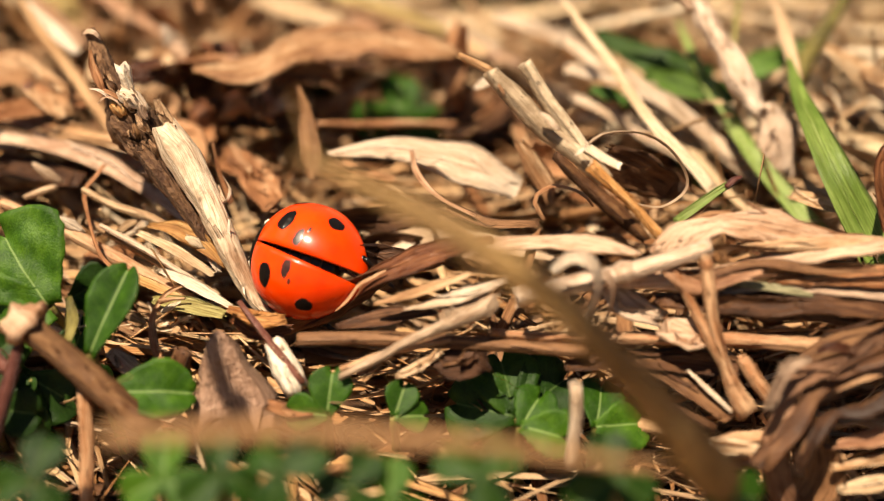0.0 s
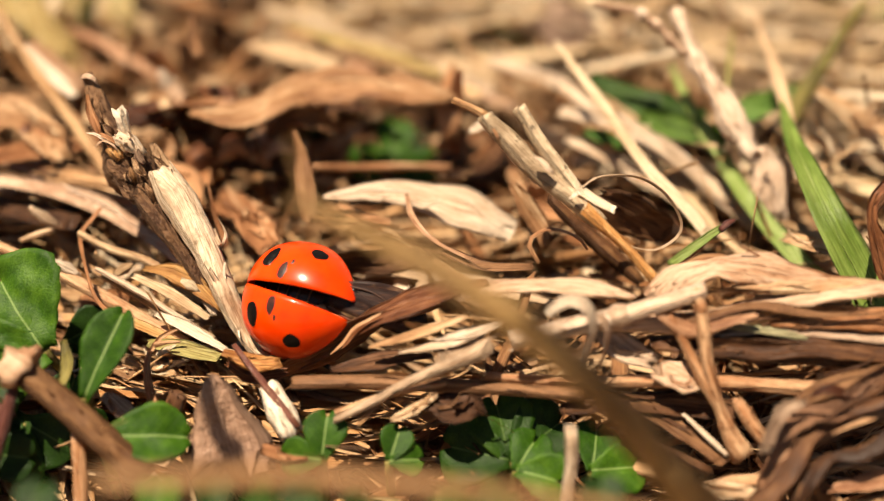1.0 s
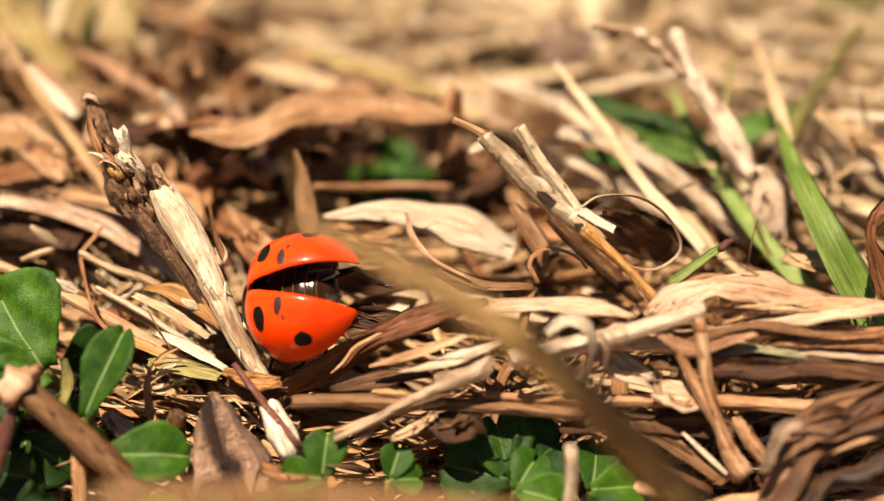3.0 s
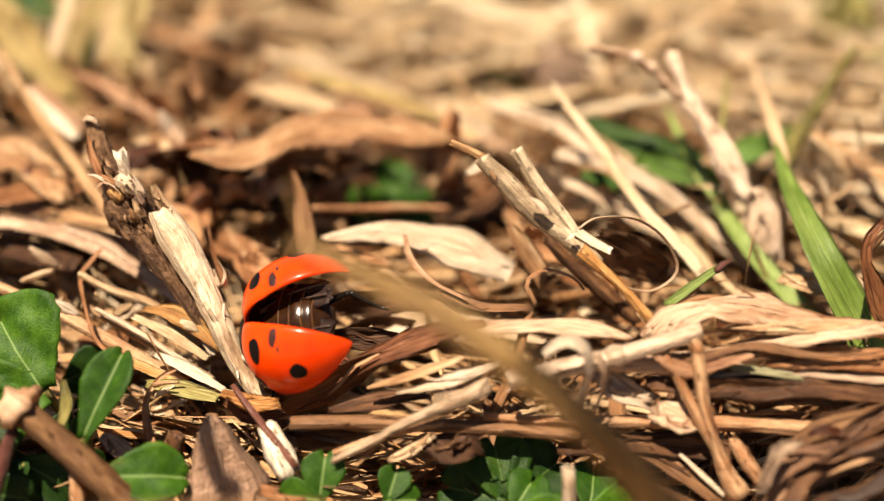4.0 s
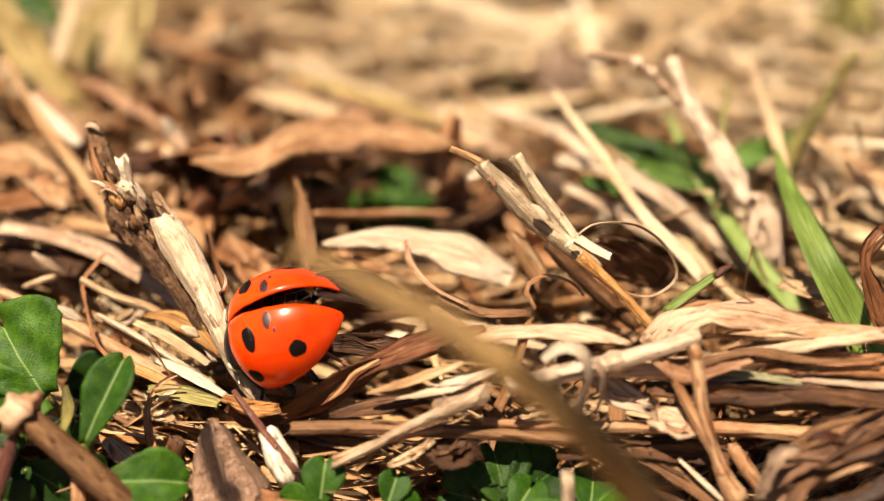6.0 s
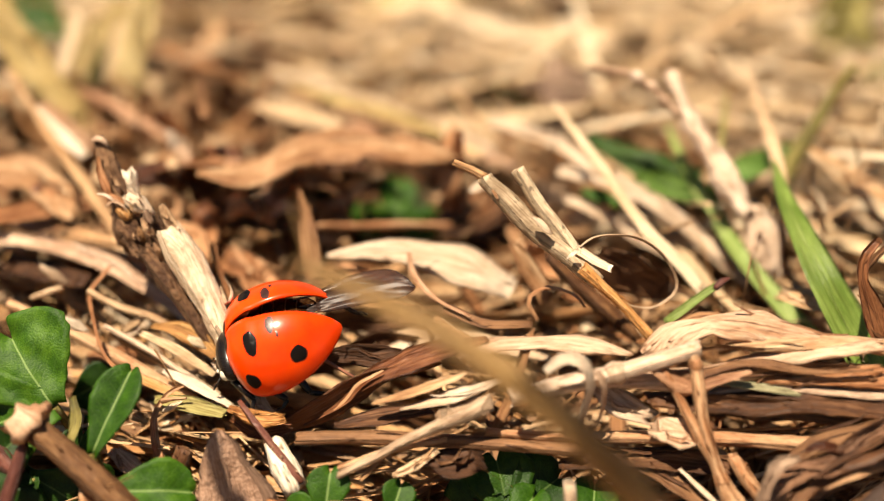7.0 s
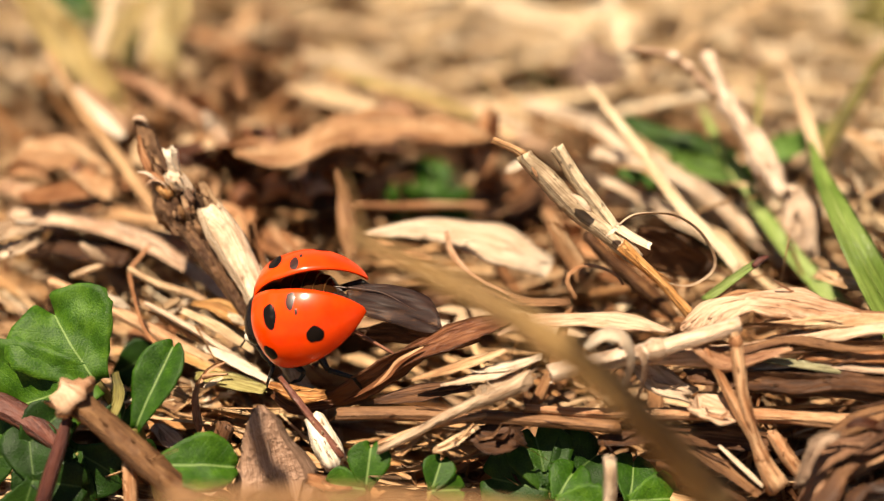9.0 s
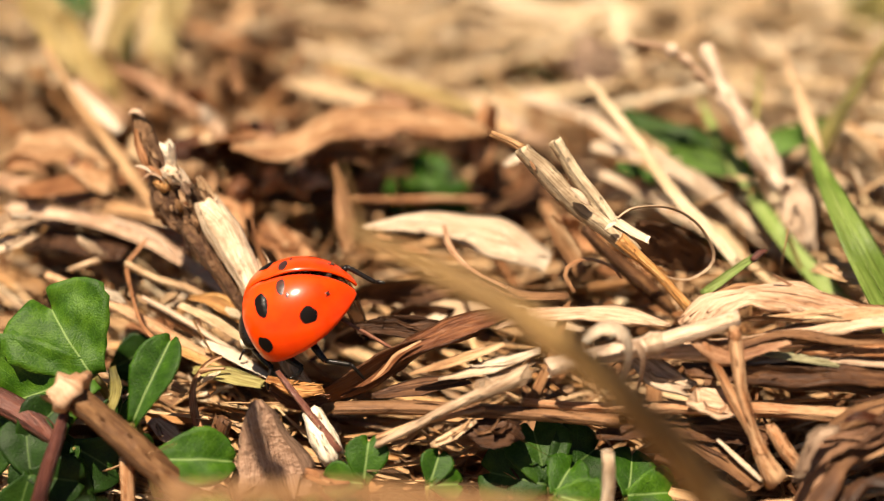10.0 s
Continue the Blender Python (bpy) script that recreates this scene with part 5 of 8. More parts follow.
blade("dry_grass_blade", "grass blade", "russet dry leaf in the back", RUSSET, [(-26.9, 7.7, 5.8), (-24.6, 9.6, 5.5), (-22.2, 10.6, 5.5), (-19.7, 11.7, 5.6)], (1.58, 2.02, 1.64, 1.00), waves=0.3, group="dry grass blades")
blade("dry_grass_blade", "grass blade", "pink-brown broad leaf in the back", CINNAMON, [(-29.1, 13.4, 6.5), (-26.1, 12.7, 6.6), (-23.8, 10.7, 6.2), (-22.4, 8.9, 5.6)], (2.11, 3.17, 2.45, 1.20), waves=0.4, group="dry grass blades")
blade("dry_grass_blade", "grass blade", "umber dead leaf in shade", UMBER, [(-27.4, 7.7, 2.8), (-24.0, 6.5, 3.0), (-20.9, 4.9, 3.1)], (1.61, 1.98, 1.16), waves=0.3, group="dry grass blades")
blade("green_grass_blade", "grass blade", "olive-green dying blade under the stem", OLIVE, [(-17.2, 1.2, -1.4), (-15.2, -0.2, -1.3), (-13.2, -0.8, -1.5), (-11.0, -0.8, -1.8)], (0.32, 0.68, 0.68, 0.37), group="green grass blades")
blade("dry_grass_blade", "grass blade", "tan leaf scrap between stem and clover", TAN, [(-16.4, 6.9, -2.9), (-14.3, 4.8, -2.4), (-12.2, 2.0, -2.2)], (1.65, 2.40, 1.55), waves=0.3, group="dry grass blades")
blade("dry_grass_blade", "grass blade", "golden-tan scrap behind the stem", TAN, [(-17.0, 11.9, -2.0), (-15.7, 8.7, -2.3), (-14.4, 6.9, -2.9)], (1.09, 1.75, 1.38), up=(0, -1, -2.4), waves=0.4, group="dry grass blades")
dead_leaf("pale oval dry seed husk", BLEACHED, (-14.3, 2.9, 1.5), 1.08, cup=-0.5, squash=0.55)
dead_leaf("tan dry husk in the litter", TAN, (-18.5, 1.5, 0.4), 1.57, cup=-0.5, squash=0.6)
blade("dry_grass_blade", "grass blade", "forked curled dry stem", TAN, [(-13.3, -4.4, 1.8), (-14.1, -4.5, 1.4), (-14.7, -5.2, 0.6), (-14.6, -6.1, -0.2), (-14.3, -6.8, -0.9), (-13.8, -7.4, -1.6)], (0.17, 0.29, 0.37, 0.40, 0.40, 0.42), rough=0.2, cup=0.6, up=(0, -1, 0.4), group="dry grass blades")
stalk("dry_straw", "straw", "side prong of a curled dry stem", TAN, [(-13.0, -5.1, 1.5), (-13.7, -5.0, 1.4), (-14.3, -4.9, 1.2)], (0.14, 0.23, 0.34), group="dry straws")
blade("dry_grass_blade", "grass blade", "small grey dry leaf scrap", GREYED, [(-16.5, -7.0, -0.5), (-15.4, -7.5, -1.2), (-14.9, -7.7, -1.5)], (0.68, 1.21, 0.54), group="dry grass blades")
stalk("dry_straw", "straw", "dark cut stub of dry straw", UMBER, [(-13.3, -8.0, -1.6), (-13.1, -7.6, -0.9), (-12.8, -7.2, -0.1)], (0.95, 0.95, 0.95), group="dry straws")
stalk("dry_straw", "straw", "thin smooth maroon plant stem", MAROON, [(-10.2, -5.5, 1.6), (-9.4, -6.4, 1.1), (-8.2, -7.4, 0.0), (-6.8, -8.5, -1.2)], (0.25, 0.39, 0.42, 0.33), group="dry straws")
stalk("dry_straw", "straw", "pale cream split straw chunk", WEATHERED, [(-8.4, -6.8, 0.1), (-7.8, -7.6, -0.9), (-7.1, -8.3, -1.9)], (0.95, 1.29, 1.12), rough=0.15, group="dry straws")
blade("dry_grass_blade", "grass blade", "brown chip under the husk", RUSSET, [(-8.4, -9.3, -2.0), (-7.5, -9.4, -2.2), (-6.4, -9.4, -2.2)], (0.66, 0.99, 0.66), group="dry grass blades")
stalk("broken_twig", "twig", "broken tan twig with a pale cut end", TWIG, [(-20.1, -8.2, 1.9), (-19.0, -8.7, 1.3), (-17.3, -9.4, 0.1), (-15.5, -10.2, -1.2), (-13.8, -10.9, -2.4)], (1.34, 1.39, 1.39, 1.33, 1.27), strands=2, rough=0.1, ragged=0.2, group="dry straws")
stalk("cut_end", "twig", "pale frayed cut end of a twig", PINKSTRAW, [(-20.7, -8.0, 2.3), (-20.3, -8.2, 2.1), (-19.8, -8.4, 1.8)], (1.34, 1.62, 1.45), rough=0.55, ragged=0.7, ridge=0.2, strands=0, group="dry straws")
stalk("dry_straw", "straw", "brown upright dry plant stem", TAN, [(-17.4, -9.2, -1.1), (-17.2, -10.6, -3.2), (-17.1, -12.4, -5.8)], (0.66, 0.71, 0.71), group="dry straws")
stalk("dry_straw", "straw", "maroon-brown plant stem, leaning", MAROON, [(-20.3, -8.7, 1.2), (-20.6, -9.4, 0.1), (-21.0, -10.2, -1.1), (-21.5, -11.2, -2.8)], (0.50, 0.67, 0.75, 0.83), group="dry straws")
stalk("dry_straw", "straw", "purple-brown thick plant stalk", MAROON, [(-26.3, -6.2, 1.0), (-24.1, -7.0, 0.6), (-22.5, -7.6, 0.0), (-21.0, -8.4, -0.8)], (0.99, 1.38, 1.32, 0.85), group="dry straws")
blade("dry_grass_blade", "grass blade", "pale fluffy seed chaff", BLEACHED, [(-27.3, 2.8, 5.6), (-26.4, 3.9, 5.6), (-25.7, 5.2, 5.3)], (1.15, 1.94, 0.79), rough=0.3, ragged=1.2, group="dry grass blades")
blade("dry_grass_blade", "grass blade", "pale fluffy seed chaff, torn", BLEACHED, [(-27.2, 2.2, 4.8), (-26.1, 2.7, 4.9), (-25.3, 3.8, 4.9)], (0.76, 1.38, 0.54), rough=0.3, ragged=1.2, group="dry grass blades")

# dark hollow behind the beetle: umber and russet leaves added to deepen its shade
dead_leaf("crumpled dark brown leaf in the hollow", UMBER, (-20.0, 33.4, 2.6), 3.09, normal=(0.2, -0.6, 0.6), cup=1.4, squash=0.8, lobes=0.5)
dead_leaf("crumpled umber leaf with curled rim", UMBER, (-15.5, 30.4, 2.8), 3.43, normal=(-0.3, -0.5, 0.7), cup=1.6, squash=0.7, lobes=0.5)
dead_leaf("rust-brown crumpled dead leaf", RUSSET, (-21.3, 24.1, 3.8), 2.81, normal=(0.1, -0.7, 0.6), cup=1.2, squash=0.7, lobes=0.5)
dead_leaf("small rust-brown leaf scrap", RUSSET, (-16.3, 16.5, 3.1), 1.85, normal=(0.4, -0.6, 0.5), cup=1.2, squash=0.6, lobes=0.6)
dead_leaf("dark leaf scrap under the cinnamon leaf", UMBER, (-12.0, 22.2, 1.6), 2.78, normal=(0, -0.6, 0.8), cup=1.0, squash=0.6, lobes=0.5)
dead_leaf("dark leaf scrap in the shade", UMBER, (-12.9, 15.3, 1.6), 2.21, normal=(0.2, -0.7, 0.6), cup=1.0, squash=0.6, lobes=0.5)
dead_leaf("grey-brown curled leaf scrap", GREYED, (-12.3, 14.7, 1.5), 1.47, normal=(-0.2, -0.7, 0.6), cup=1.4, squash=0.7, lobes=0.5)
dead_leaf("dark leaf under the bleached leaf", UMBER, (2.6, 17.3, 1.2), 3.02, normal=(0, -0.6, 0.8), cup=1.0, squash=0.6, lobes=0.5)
dead_leaf("dark russet leaf behind the stick", RUSSET, (9.3, 8.6, 0.7), 2.06, normal=(0, -0.7, 0.7), cup=1.2, squash=0.6, lobes=0.5)
dead_leaf("rust leaf scrap among shadows", RUSSET, (6.0, 6.7, 3.5), 1.51, normal=(0.3, -0.7, 0.6), cup=1.0, squash=0.6, lobes=0.6)
dead_leaf("rust-brown leaf at the back", RUSSET, (-21.4, 13.7, 3.9), 2.00, normal=(0, -0.5, 0.8), cup=1.0, squash=0.6, lobes=0.6)
blade("dry_grass_blade", "grass blade", "rust-brown twisted leaf strip", RUSSET, [(-16.7, 10.0, 4.4), (-15.1, 8.9, 4.2), (-13.9, 5.9, 4.1)], (0.82, 1.46, 0.78), waves=0.6, group="dry grass blades")
blade("dry_grass_blade", "grass blade", "rust-brown strip standing in the hollow", RUSSET, [(-17.8, 17.0, 4.5), (-15.3, 12.8, 4.3), (-14.0, 8.4, 4.0)], (0.62, 1.44, 1.05), waves=0.6, group="dry grass blades")
blade("dry_grass_blade", "grass blade", "tan strip standing in the hollow", TAN, [(-19.2, 24.2, 5.0), (-17.4, 18.4, 4.7), (-16.6, 13.4, 4.4)], (0.77, 1.62, 1.11), waves=0.6, group="dry grass blades")
blade("dry_grass_blade", "grass blade", "tan torn scrap below the broken twig", TAN, [(-13.6, 9.2, 2.9), (-11.1, 6.2, 2.9), (-9.3, 2.2, 3.1)], (1.23, 2.37, 1.50), waves=0.5, group="dry grass blades")
blade("dry_grass_blade", "grass blade", "tan fibrous scrap behind the beetle", TAN, [(-5.9, 6.4, 3.5), (-4.4, 4.6, 3.7), (-2.8, 4.2, 3.6)], (0.55, 1.00, 0.38), waves=0.5, rough=0.3, group="dry grass blades")
blade("dry_grass_blade", "grass blade", "dark edge of a lifted leaf", UMBER, [(-5.2, -6.5, 0.8), (-2.7, -6.2, 1.2), (-0.4, -6.0, 1.5)], (0.54, 1.01, 0.67), waves=0.4, group="dry grass blades")

# back left: blurred tall blades
stalk("dry_straw", "straw", "tall tan straw, leaning", DUSKY, [(-28.8, 20.0, 11.1), (-26.4, 17.0, 9.0), (-23.9, 14.0, 7.2), (-21.5, 11.0, 5.8), (-19.0, 8.0, 3.9)], (0.42, 0.67, 0.76, 0.78, 0.71), group="dry straws")
blade("dry_grass_blade", "grass blade", "pale straw piece lying behind", PINKSTRAW, [(-27.0, 20.0, 8.7), (-25.3, 19.0, 7.5), (-23.7, 18.0, 6.2)], (0.92, 1.37, 1.18), group="dry grass blades")
blade("dry_grass_blade", "grass blade", "broad pale yellow blade in the back", YELLOWED, [(-34.5, 32.0, 14.3), (-32.2, 30.0, 11.4), (-29.8, 28.0, 9.0), (-27.4, 26.0, 6.8), (-25.8, 25.0, 4.4)], (2.53, 2.76, 2.74, 2.71, 2.06), up=(0, -1, 0.3), group="dry grass blades")
blade("dry_grass_blade", "grass blade", "pale upright blade in the back", YELLOWED, [(-22.8, 36.0, 13.3), (-23.4, 34.0, 10.3), (-24.0, 32.0, 7.7), (-24.7, 31.0, 4.0)], (1.32, 2.45, 2.60, 2.19), up=(0, -1, 0.2), group="dry grass blades")
blade("dry_grass_blade", "grass blade", "pale upright blade, thin", YELLOWED, [(-25.8, 38.0, 11.0), (-27.5, 35.0, 8.6), (-28.7, 33.0, 6.0)], (1.36, 1.78, 1.77), up=(0, -1, 0.2), group="dry grass blades")
blade("green_grass_blade", "grass blade", "deep green blade between straws", MIDGRASS, [(-29.0, 42.0, 8.0), (-29.1, 40.0, 5.2), (-28.8, 38.0, 2.9)], (1.90, 2.65, 2.34), up=(0, -1, 0.2), group="green grass blades")
blade("green_grass_blade", "grass blade", "deep green blade behind the straws", MIDGRASS, [(-37.0, 48.0, 12.4), (-35.6, 46.0, 8.9), (-34.2, 44.0, 6.0)], (4.42, 4.90, 3.90), up=(0, -1, 0.2), group="green grass blades")
blade("green_grass_blade", "grass blade", "green blade far in the back", GRASS, [(-5.2, 62.0, 7.1), (-6.6, 60.0, 4.2), (-7.1, 58.0, 1.9)], (1.12, 2.01, 1.99), up=(0, -1, 0.2), group="green grass blades")
blade("green_grass_blade", "grass blade", "dark green tuft blade far in the back", OLIVE, [(34.4, 44.0, 10.1), (33.6, 42.0, 8.2), (32.9, 40.0, 5.4)], (4.30, 5.21, 3.77), up=(0, -1, 0.2), group="green grass blades")
blade("green_grass_blade", "grass blade", "dark green tuft blade, bent", OLIVE, [(36.3, 36.0, 5.7), (33.9, 35.0, 4.1), (32.2, 34.0, 1.6)], (3.63, 4.07, 2.27), up=(0, -1, 0.2), group="green grass blades")
blade("dry_grass_blade", "grass blade", "dark bent leaf edge in the back", UMBER, [(-16.1, 19.1, 11.0), (-15.4, 16.3, 10.4), (-14.8, 14.2, 10.0)], (0.22, 0.80, 0.57), up=(0, -1, 0.2), group="dry grass blades")
blade("dry_grass_blade", "grass blade", "mauve dry leaf in the back", RUSSET, [(13.5, 70.0, 5.2), (14.4, 66.0, 2.7), (15.2, 62.0, 1.4)], (3.58, 4.10, 2.86), up=(0, -1, 0.3), group="dry grass blades")
blade("dry_grass_blade", "grass blade", "pink-tan dry leaf in the back", GREYED, [(7.8, 32.0, 7.4), (9.9, 30.0, 6.2), (11.6, 29.0, 4.3)], (2.60, 3.85, 2.14), up=(0, -1, 0.5), group="dry grass blades")
blade("dry_grass_blade", "grass blade", "pale dry leaf standing in the back", STRAW, [(13.1, 34.0, 6.3), (12.7, 32.0, 4.6), (12.4, 31.0, 2.2)], (1.60, 1.93, 1.76), up=(0, -1, 0.3), group="dry grass blades")

# sunlit straws and green blades round the stems
blade("dry_grass_blade", "grass blade", "thick pale straw blade in the sunlit bundle", BLEACHED, [(3.5, 22.0, 7.1), (5.8, 20.0, 6.9), (7.9, 18.0, 6.7), (9.9, 16.0, 5.7)], (0.87, 1.39, 1.36, 0.89), strands=1, group="dry grass blades")
blade("dry_grass_blade", "grass blade", "cream straw blade in the sunlit bundle", BLEACHED, [(7.6, 14.0, 6.4), (10.4, 13.0, 6.3), (12.8, 12.0, 5.4), (15.3, 10.5, 4.0), (18.7, 8.5, 1.6)], (0.87, 1.43, 1.64, 1.55, 1.18), strands=1, group="dry grass blades")
blade("dry_grass_blade", "grass blade", "pale straw blade low in the sunlit bundle", BLEACHED, [(7.8, 12.0, 5.4), (9.9, 11.5, 4.6), (12.1, 11.0, 3.5), (14.5, 10.0, 2.4), (17.3, 9.0, 0.5)], (0.78, 1.28, 1.42, 1.27, 0.92), strands=1, group="dry grass blades")
blade("dry_grass_blade", "grass blade", "bleached straw blade crossing the bundle", BLEACHED, [(10.8, 11.0, 7.3), (13.2, 10.5, 5.6), (15.8, 10.0, 3.8), (17.8, 9.0, 2.5)], (0.76, 1.26, 1.26, 0.84), strands=1, group="dry grass blades")
blade("dry_grass_blade", "grass blade", "pale straw blade by the wide grass blade", PALESTRAW, [(23.0, 13.0, 8.1), (24.8, 12.5, 6.8), (27.0, 12.0, 5.2), (29.2, 11.5, 3.7)], (0.57, 1.21, 1.35, 1.07), strands=1, group="dry grass blades")
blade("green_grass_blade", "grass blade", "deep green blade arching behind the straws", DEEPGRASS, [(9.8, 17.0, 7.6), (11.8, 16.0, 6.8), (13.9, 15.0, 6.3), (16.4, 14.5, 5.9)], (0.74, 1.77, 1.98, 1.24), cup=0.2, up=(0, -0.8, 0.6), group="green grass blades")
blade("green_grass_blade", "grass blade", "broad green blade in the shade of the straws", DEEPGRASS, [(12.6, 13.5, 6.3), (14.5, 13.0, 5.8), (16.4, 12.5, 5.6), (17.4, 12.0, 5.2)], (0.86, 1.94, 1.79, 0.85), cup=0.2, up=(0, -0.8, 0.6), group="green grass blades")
blade("green_grass_blade", "grass blade", "mid-green blade behind the seed stalk", MIDGRASS, [(18.4, 15.0, 5.7), (19.6, 15.0, 6.3), (20.9, 15.5, 6.6), (22.2, 16.0, 6.6)], (0.88, 1.76, 1.62, 0.74), cup=0.2, up=(0, -0.8, 0.6), group="green grass blades")
blade("green_grass_blade", "grass blade", "dark green blade far behind the stick", DEEPGRASS, [(2.3, 40.0, 3.6), (4.3, 39.0, 3.3), (6.6, 38.0, 2.9), (8.6, 37.0, 2.5)], (1.14, 2.08, 1.88, 0.93), cup=0.2, up=(0, -0.8, 0.6), group="green grass blades")
blade("green_grass_blade", "grass blade", "small green blade between pale straws", MIDGRASS, [(8.9, 12.0, 5.9), (9.9, 11.8, 5.7), (11.0, 11.5, 5.3)], (0.43, 0.99, 0.57), cup=0.2, up=(0, -0.8, 0.6), group="green grass blades")
blade("dry_grass_blade", "grass blade", "pinkish broad dry blade lying behind the stem", PINKSTRAW, [(-29.6, 11.0, 5.1), (-25.8, 10.0, 4.8), (-22.4, 9.0, 4.5), (-19.4, 7.5, 4.2), (-16.8, 6.0, 3.0)], (1.06, 1.54, 1.52, 1.22, 0.81), waves=0.2, strands=1, group="dry grass blades")
blade("dry_grass_blade", "grass blade", "pale broad dry blade slanting to the stem", PALEPINK, [(-28.3, 8.0, 4.7), (-23.9, 7.0, 4.5), (-19.9, 5.5, 4.2), (-16.6, 3.8, 3.0), (-13.8, 2.2, 1.9)], (0.76, 1.14, 1.22, 1.05, 0.62), waves=0.2, strands=1, group="dry grass blades")
stalk("dry_straw", "straw", "rust-tan straw slanting under the beetle", TAN, [(-24.1, 1.6, 3.4), (-21.3, 0.6, 2.7), (-18.3, -0.6, 1.7), (-15.4, -1.8, 0.6), (-12.6, -3.0, -0.3)], (0.51, 0.69, 0.75, 0.74, 0.55), rough=0.1, strands=2, group="dry straws")
stalk("dry_straw", "straw", "cream straw slanting beside the stem", PALESTRAW, [(-19.3, 0.8, 2.7), (-16.9, -0.4, 2.0), (-14.4, -1.6, 1.1), (-11.8, -2.9, 0.2)], (0.38, 0.56, 0.62, 0.49), rough=0.1, strands=1, group="dry straws")
stalk("dry_straw", "straw", "grey-tan split straw over the golden scraps", GREYED, [(-18.3, -0.2, 3.0), (-15.6, -1.4, 2.1), (-13.4, -2.4, 1.1), (-11.3, -3.4, 0.2)], (0.25, 0.40, 0.43, 0.30), rough=0.15, strands=1, group="dry straws")
blade("dry_grass_blade", "grass blade", "pale papery scrap in the golden litter", PALESTRAW, [(-17.6, 0.5, 2.2), (-17.0, 0.5, 2.6), (-16.4, 0.5, 3.0)], (0.30, 0.75, 0.23), up=(0, -0.8, 0.6), rough=0.25, ragged=0.8, waves=0.4, cup=-0.3, strands=0, group="dry grass blades")
blade("dry_grass_blade", "grass blade", "pale papery scrap in the golden litter", BLEACHED, [(-16.2, -0.6, 1.7), (-15.8, -0.6, 1.4), (-15.4, -0.6, 1.1)], (0.25, 0.62, 0.19), up=(0, -0.8, 0.6), rough=0.25, ragged=0.8, waves=0.4, cup=-0.3, strands=0, group="dry grass blades")
blade("dry_grass_blade", "grass blade", "pale papery scrap in the golden litter", PALESTRAW, [(-16.3, -5.2, 1.0), (-15.8, -5.2, 0.5), (-15.2, -5.2, 0.1)], (0.30, 0.76, 0.23), up=(0, -0.8, 0.6), rough=0.25, ragged=0.8, waves=0.4, cup=-0.3, strands=0, group="dry grass blades")
blade("dry_grass_blade", "grass blade", "pale papery scrap in the golden litter", BLEACHED, [(-12.9, -0.2, 3.6), (-12.6, -0.2, 3.9), (-12.2, -0.2, 4.2)], (0.27, 0.68, 0.20), up=(0, -0.8, 0.6), rough=0.25, ragged=0.8, waves=0.4, cup=-0.3, strands=0, group="dry grass blades")
blade("dry_grass_blade", "grass blade", "pale papery scrap in the golden litter", PALESTRAW, [(-13.4, -1.6, 3.1), (-13.0, -1.6, 2.8), (-12.6, -1.6, 2.4)], (0.24, 0.61, 0.18), up=(0, -0.8, 0.6), rough=0.25, ragged=0.8, waves=0.4, cup=-0.3, strands=0, group="dry grass blades")
blade("dry_grass_blade", "grass blade", "pale papery scrap in the golden litter", BLEACHED, [(-20.5, 0.0, 3.3), (-19.9, 0.0, 2.9), (-19.3, 0.0, 2.5)], (0.25, 0.62, 0.19), up=(0, -0.8, 0.6), rough=0.25, ragged=0.8, waves=0.4, cup=-0.3, strands=0, group="dry grass blades")
blade("dry_grass_blade", "grass blade", "pale papery scrap in the golden litter", PALESTRAW, [(-14.4, -4.6, 0.4), (-13.9, -4.6, 0.7), (-13.4, -4.6, 1.0)], (0.19, 0.47, 0.14), up=(0, -0.8, 0.6), rough=0.25, ragged=0.8, waves=0.4, cup=-0.3, strands=0, group="dry grass blades")
blade("dry_grass_blade", "grass blade", "pale papery scrap in the golden litter", BLEACHED, [(-22.7, 3.5, 4.8), (-22.0, 3.5, 4.2), (-21.2, 3.5, 3.7)], (0.31, 0.78, 0.23), up=(0, -0.8, 0.6), rough=0.25, ragged=0.8, waves=0.4, cup=-0.3, strands=0, group="dry grass blades")
# two umber sheets put the deep shade right of the beetle into colour
blade("dry_grass_blade", "grass blade", "umber leaf added for the deep shade beside the beetle", UMBER, [(-7.8, 1.5, -0.8), (-5.8, 1.5, -0.0), (-3.5, 1.5, 0.8), (-1.3, 1.5, 1.1)], (0.97, 2.00, 2.06, 0.96), up=(0, -0.95, -0.2), waves=0.4, rough=0.2, strands=0, group="dry grass blades")
blade("dry_grass_blade", "grass blade", "curled umber leaf added for the shade behind the beetle's perch", UMBER, [(-6.7, 1.8, 2.0), (-5.1, 1.8, 2.4), (-3.2, 1.8, 2.4), (-1.3, 1.8, 2.7)], (0.96, 1.79, 1.91, 0.96), up=(0, -1, 0.0), waves=0.5, rough=0.25, strands=0, group="dry grass blades")
stalk("dry_straw", "straw", "thin dark stem crossing behind the beetle", MAROON, [(-7.0, -3.6, 3.6), (-5.7, -4.0, 3.0), (-4.4, -4.4, 2.4)], (0.18, 0.24, 0.18), group="dry straws")
blade("dead_leaf", "dead leaf", "brown speckled dead leaf standing on its edge", LEAFSKIN, [(-11.0, -7.6, 1.2), (-10.8, -7.9, 0.3), (-10.6, -8.3, -0.7), (-10.3, -8.8, -1.9), (-10.0, -9.3, -3.0)], (0.44, 1.93, 3.10, 3.88, 3.56), up=(0.1, -0.85, 0.55), cup=0.08, ridges=2, rough=0.16, ragged=0.5, thick=0.06, strands=0, group="dead leaves in the litter")
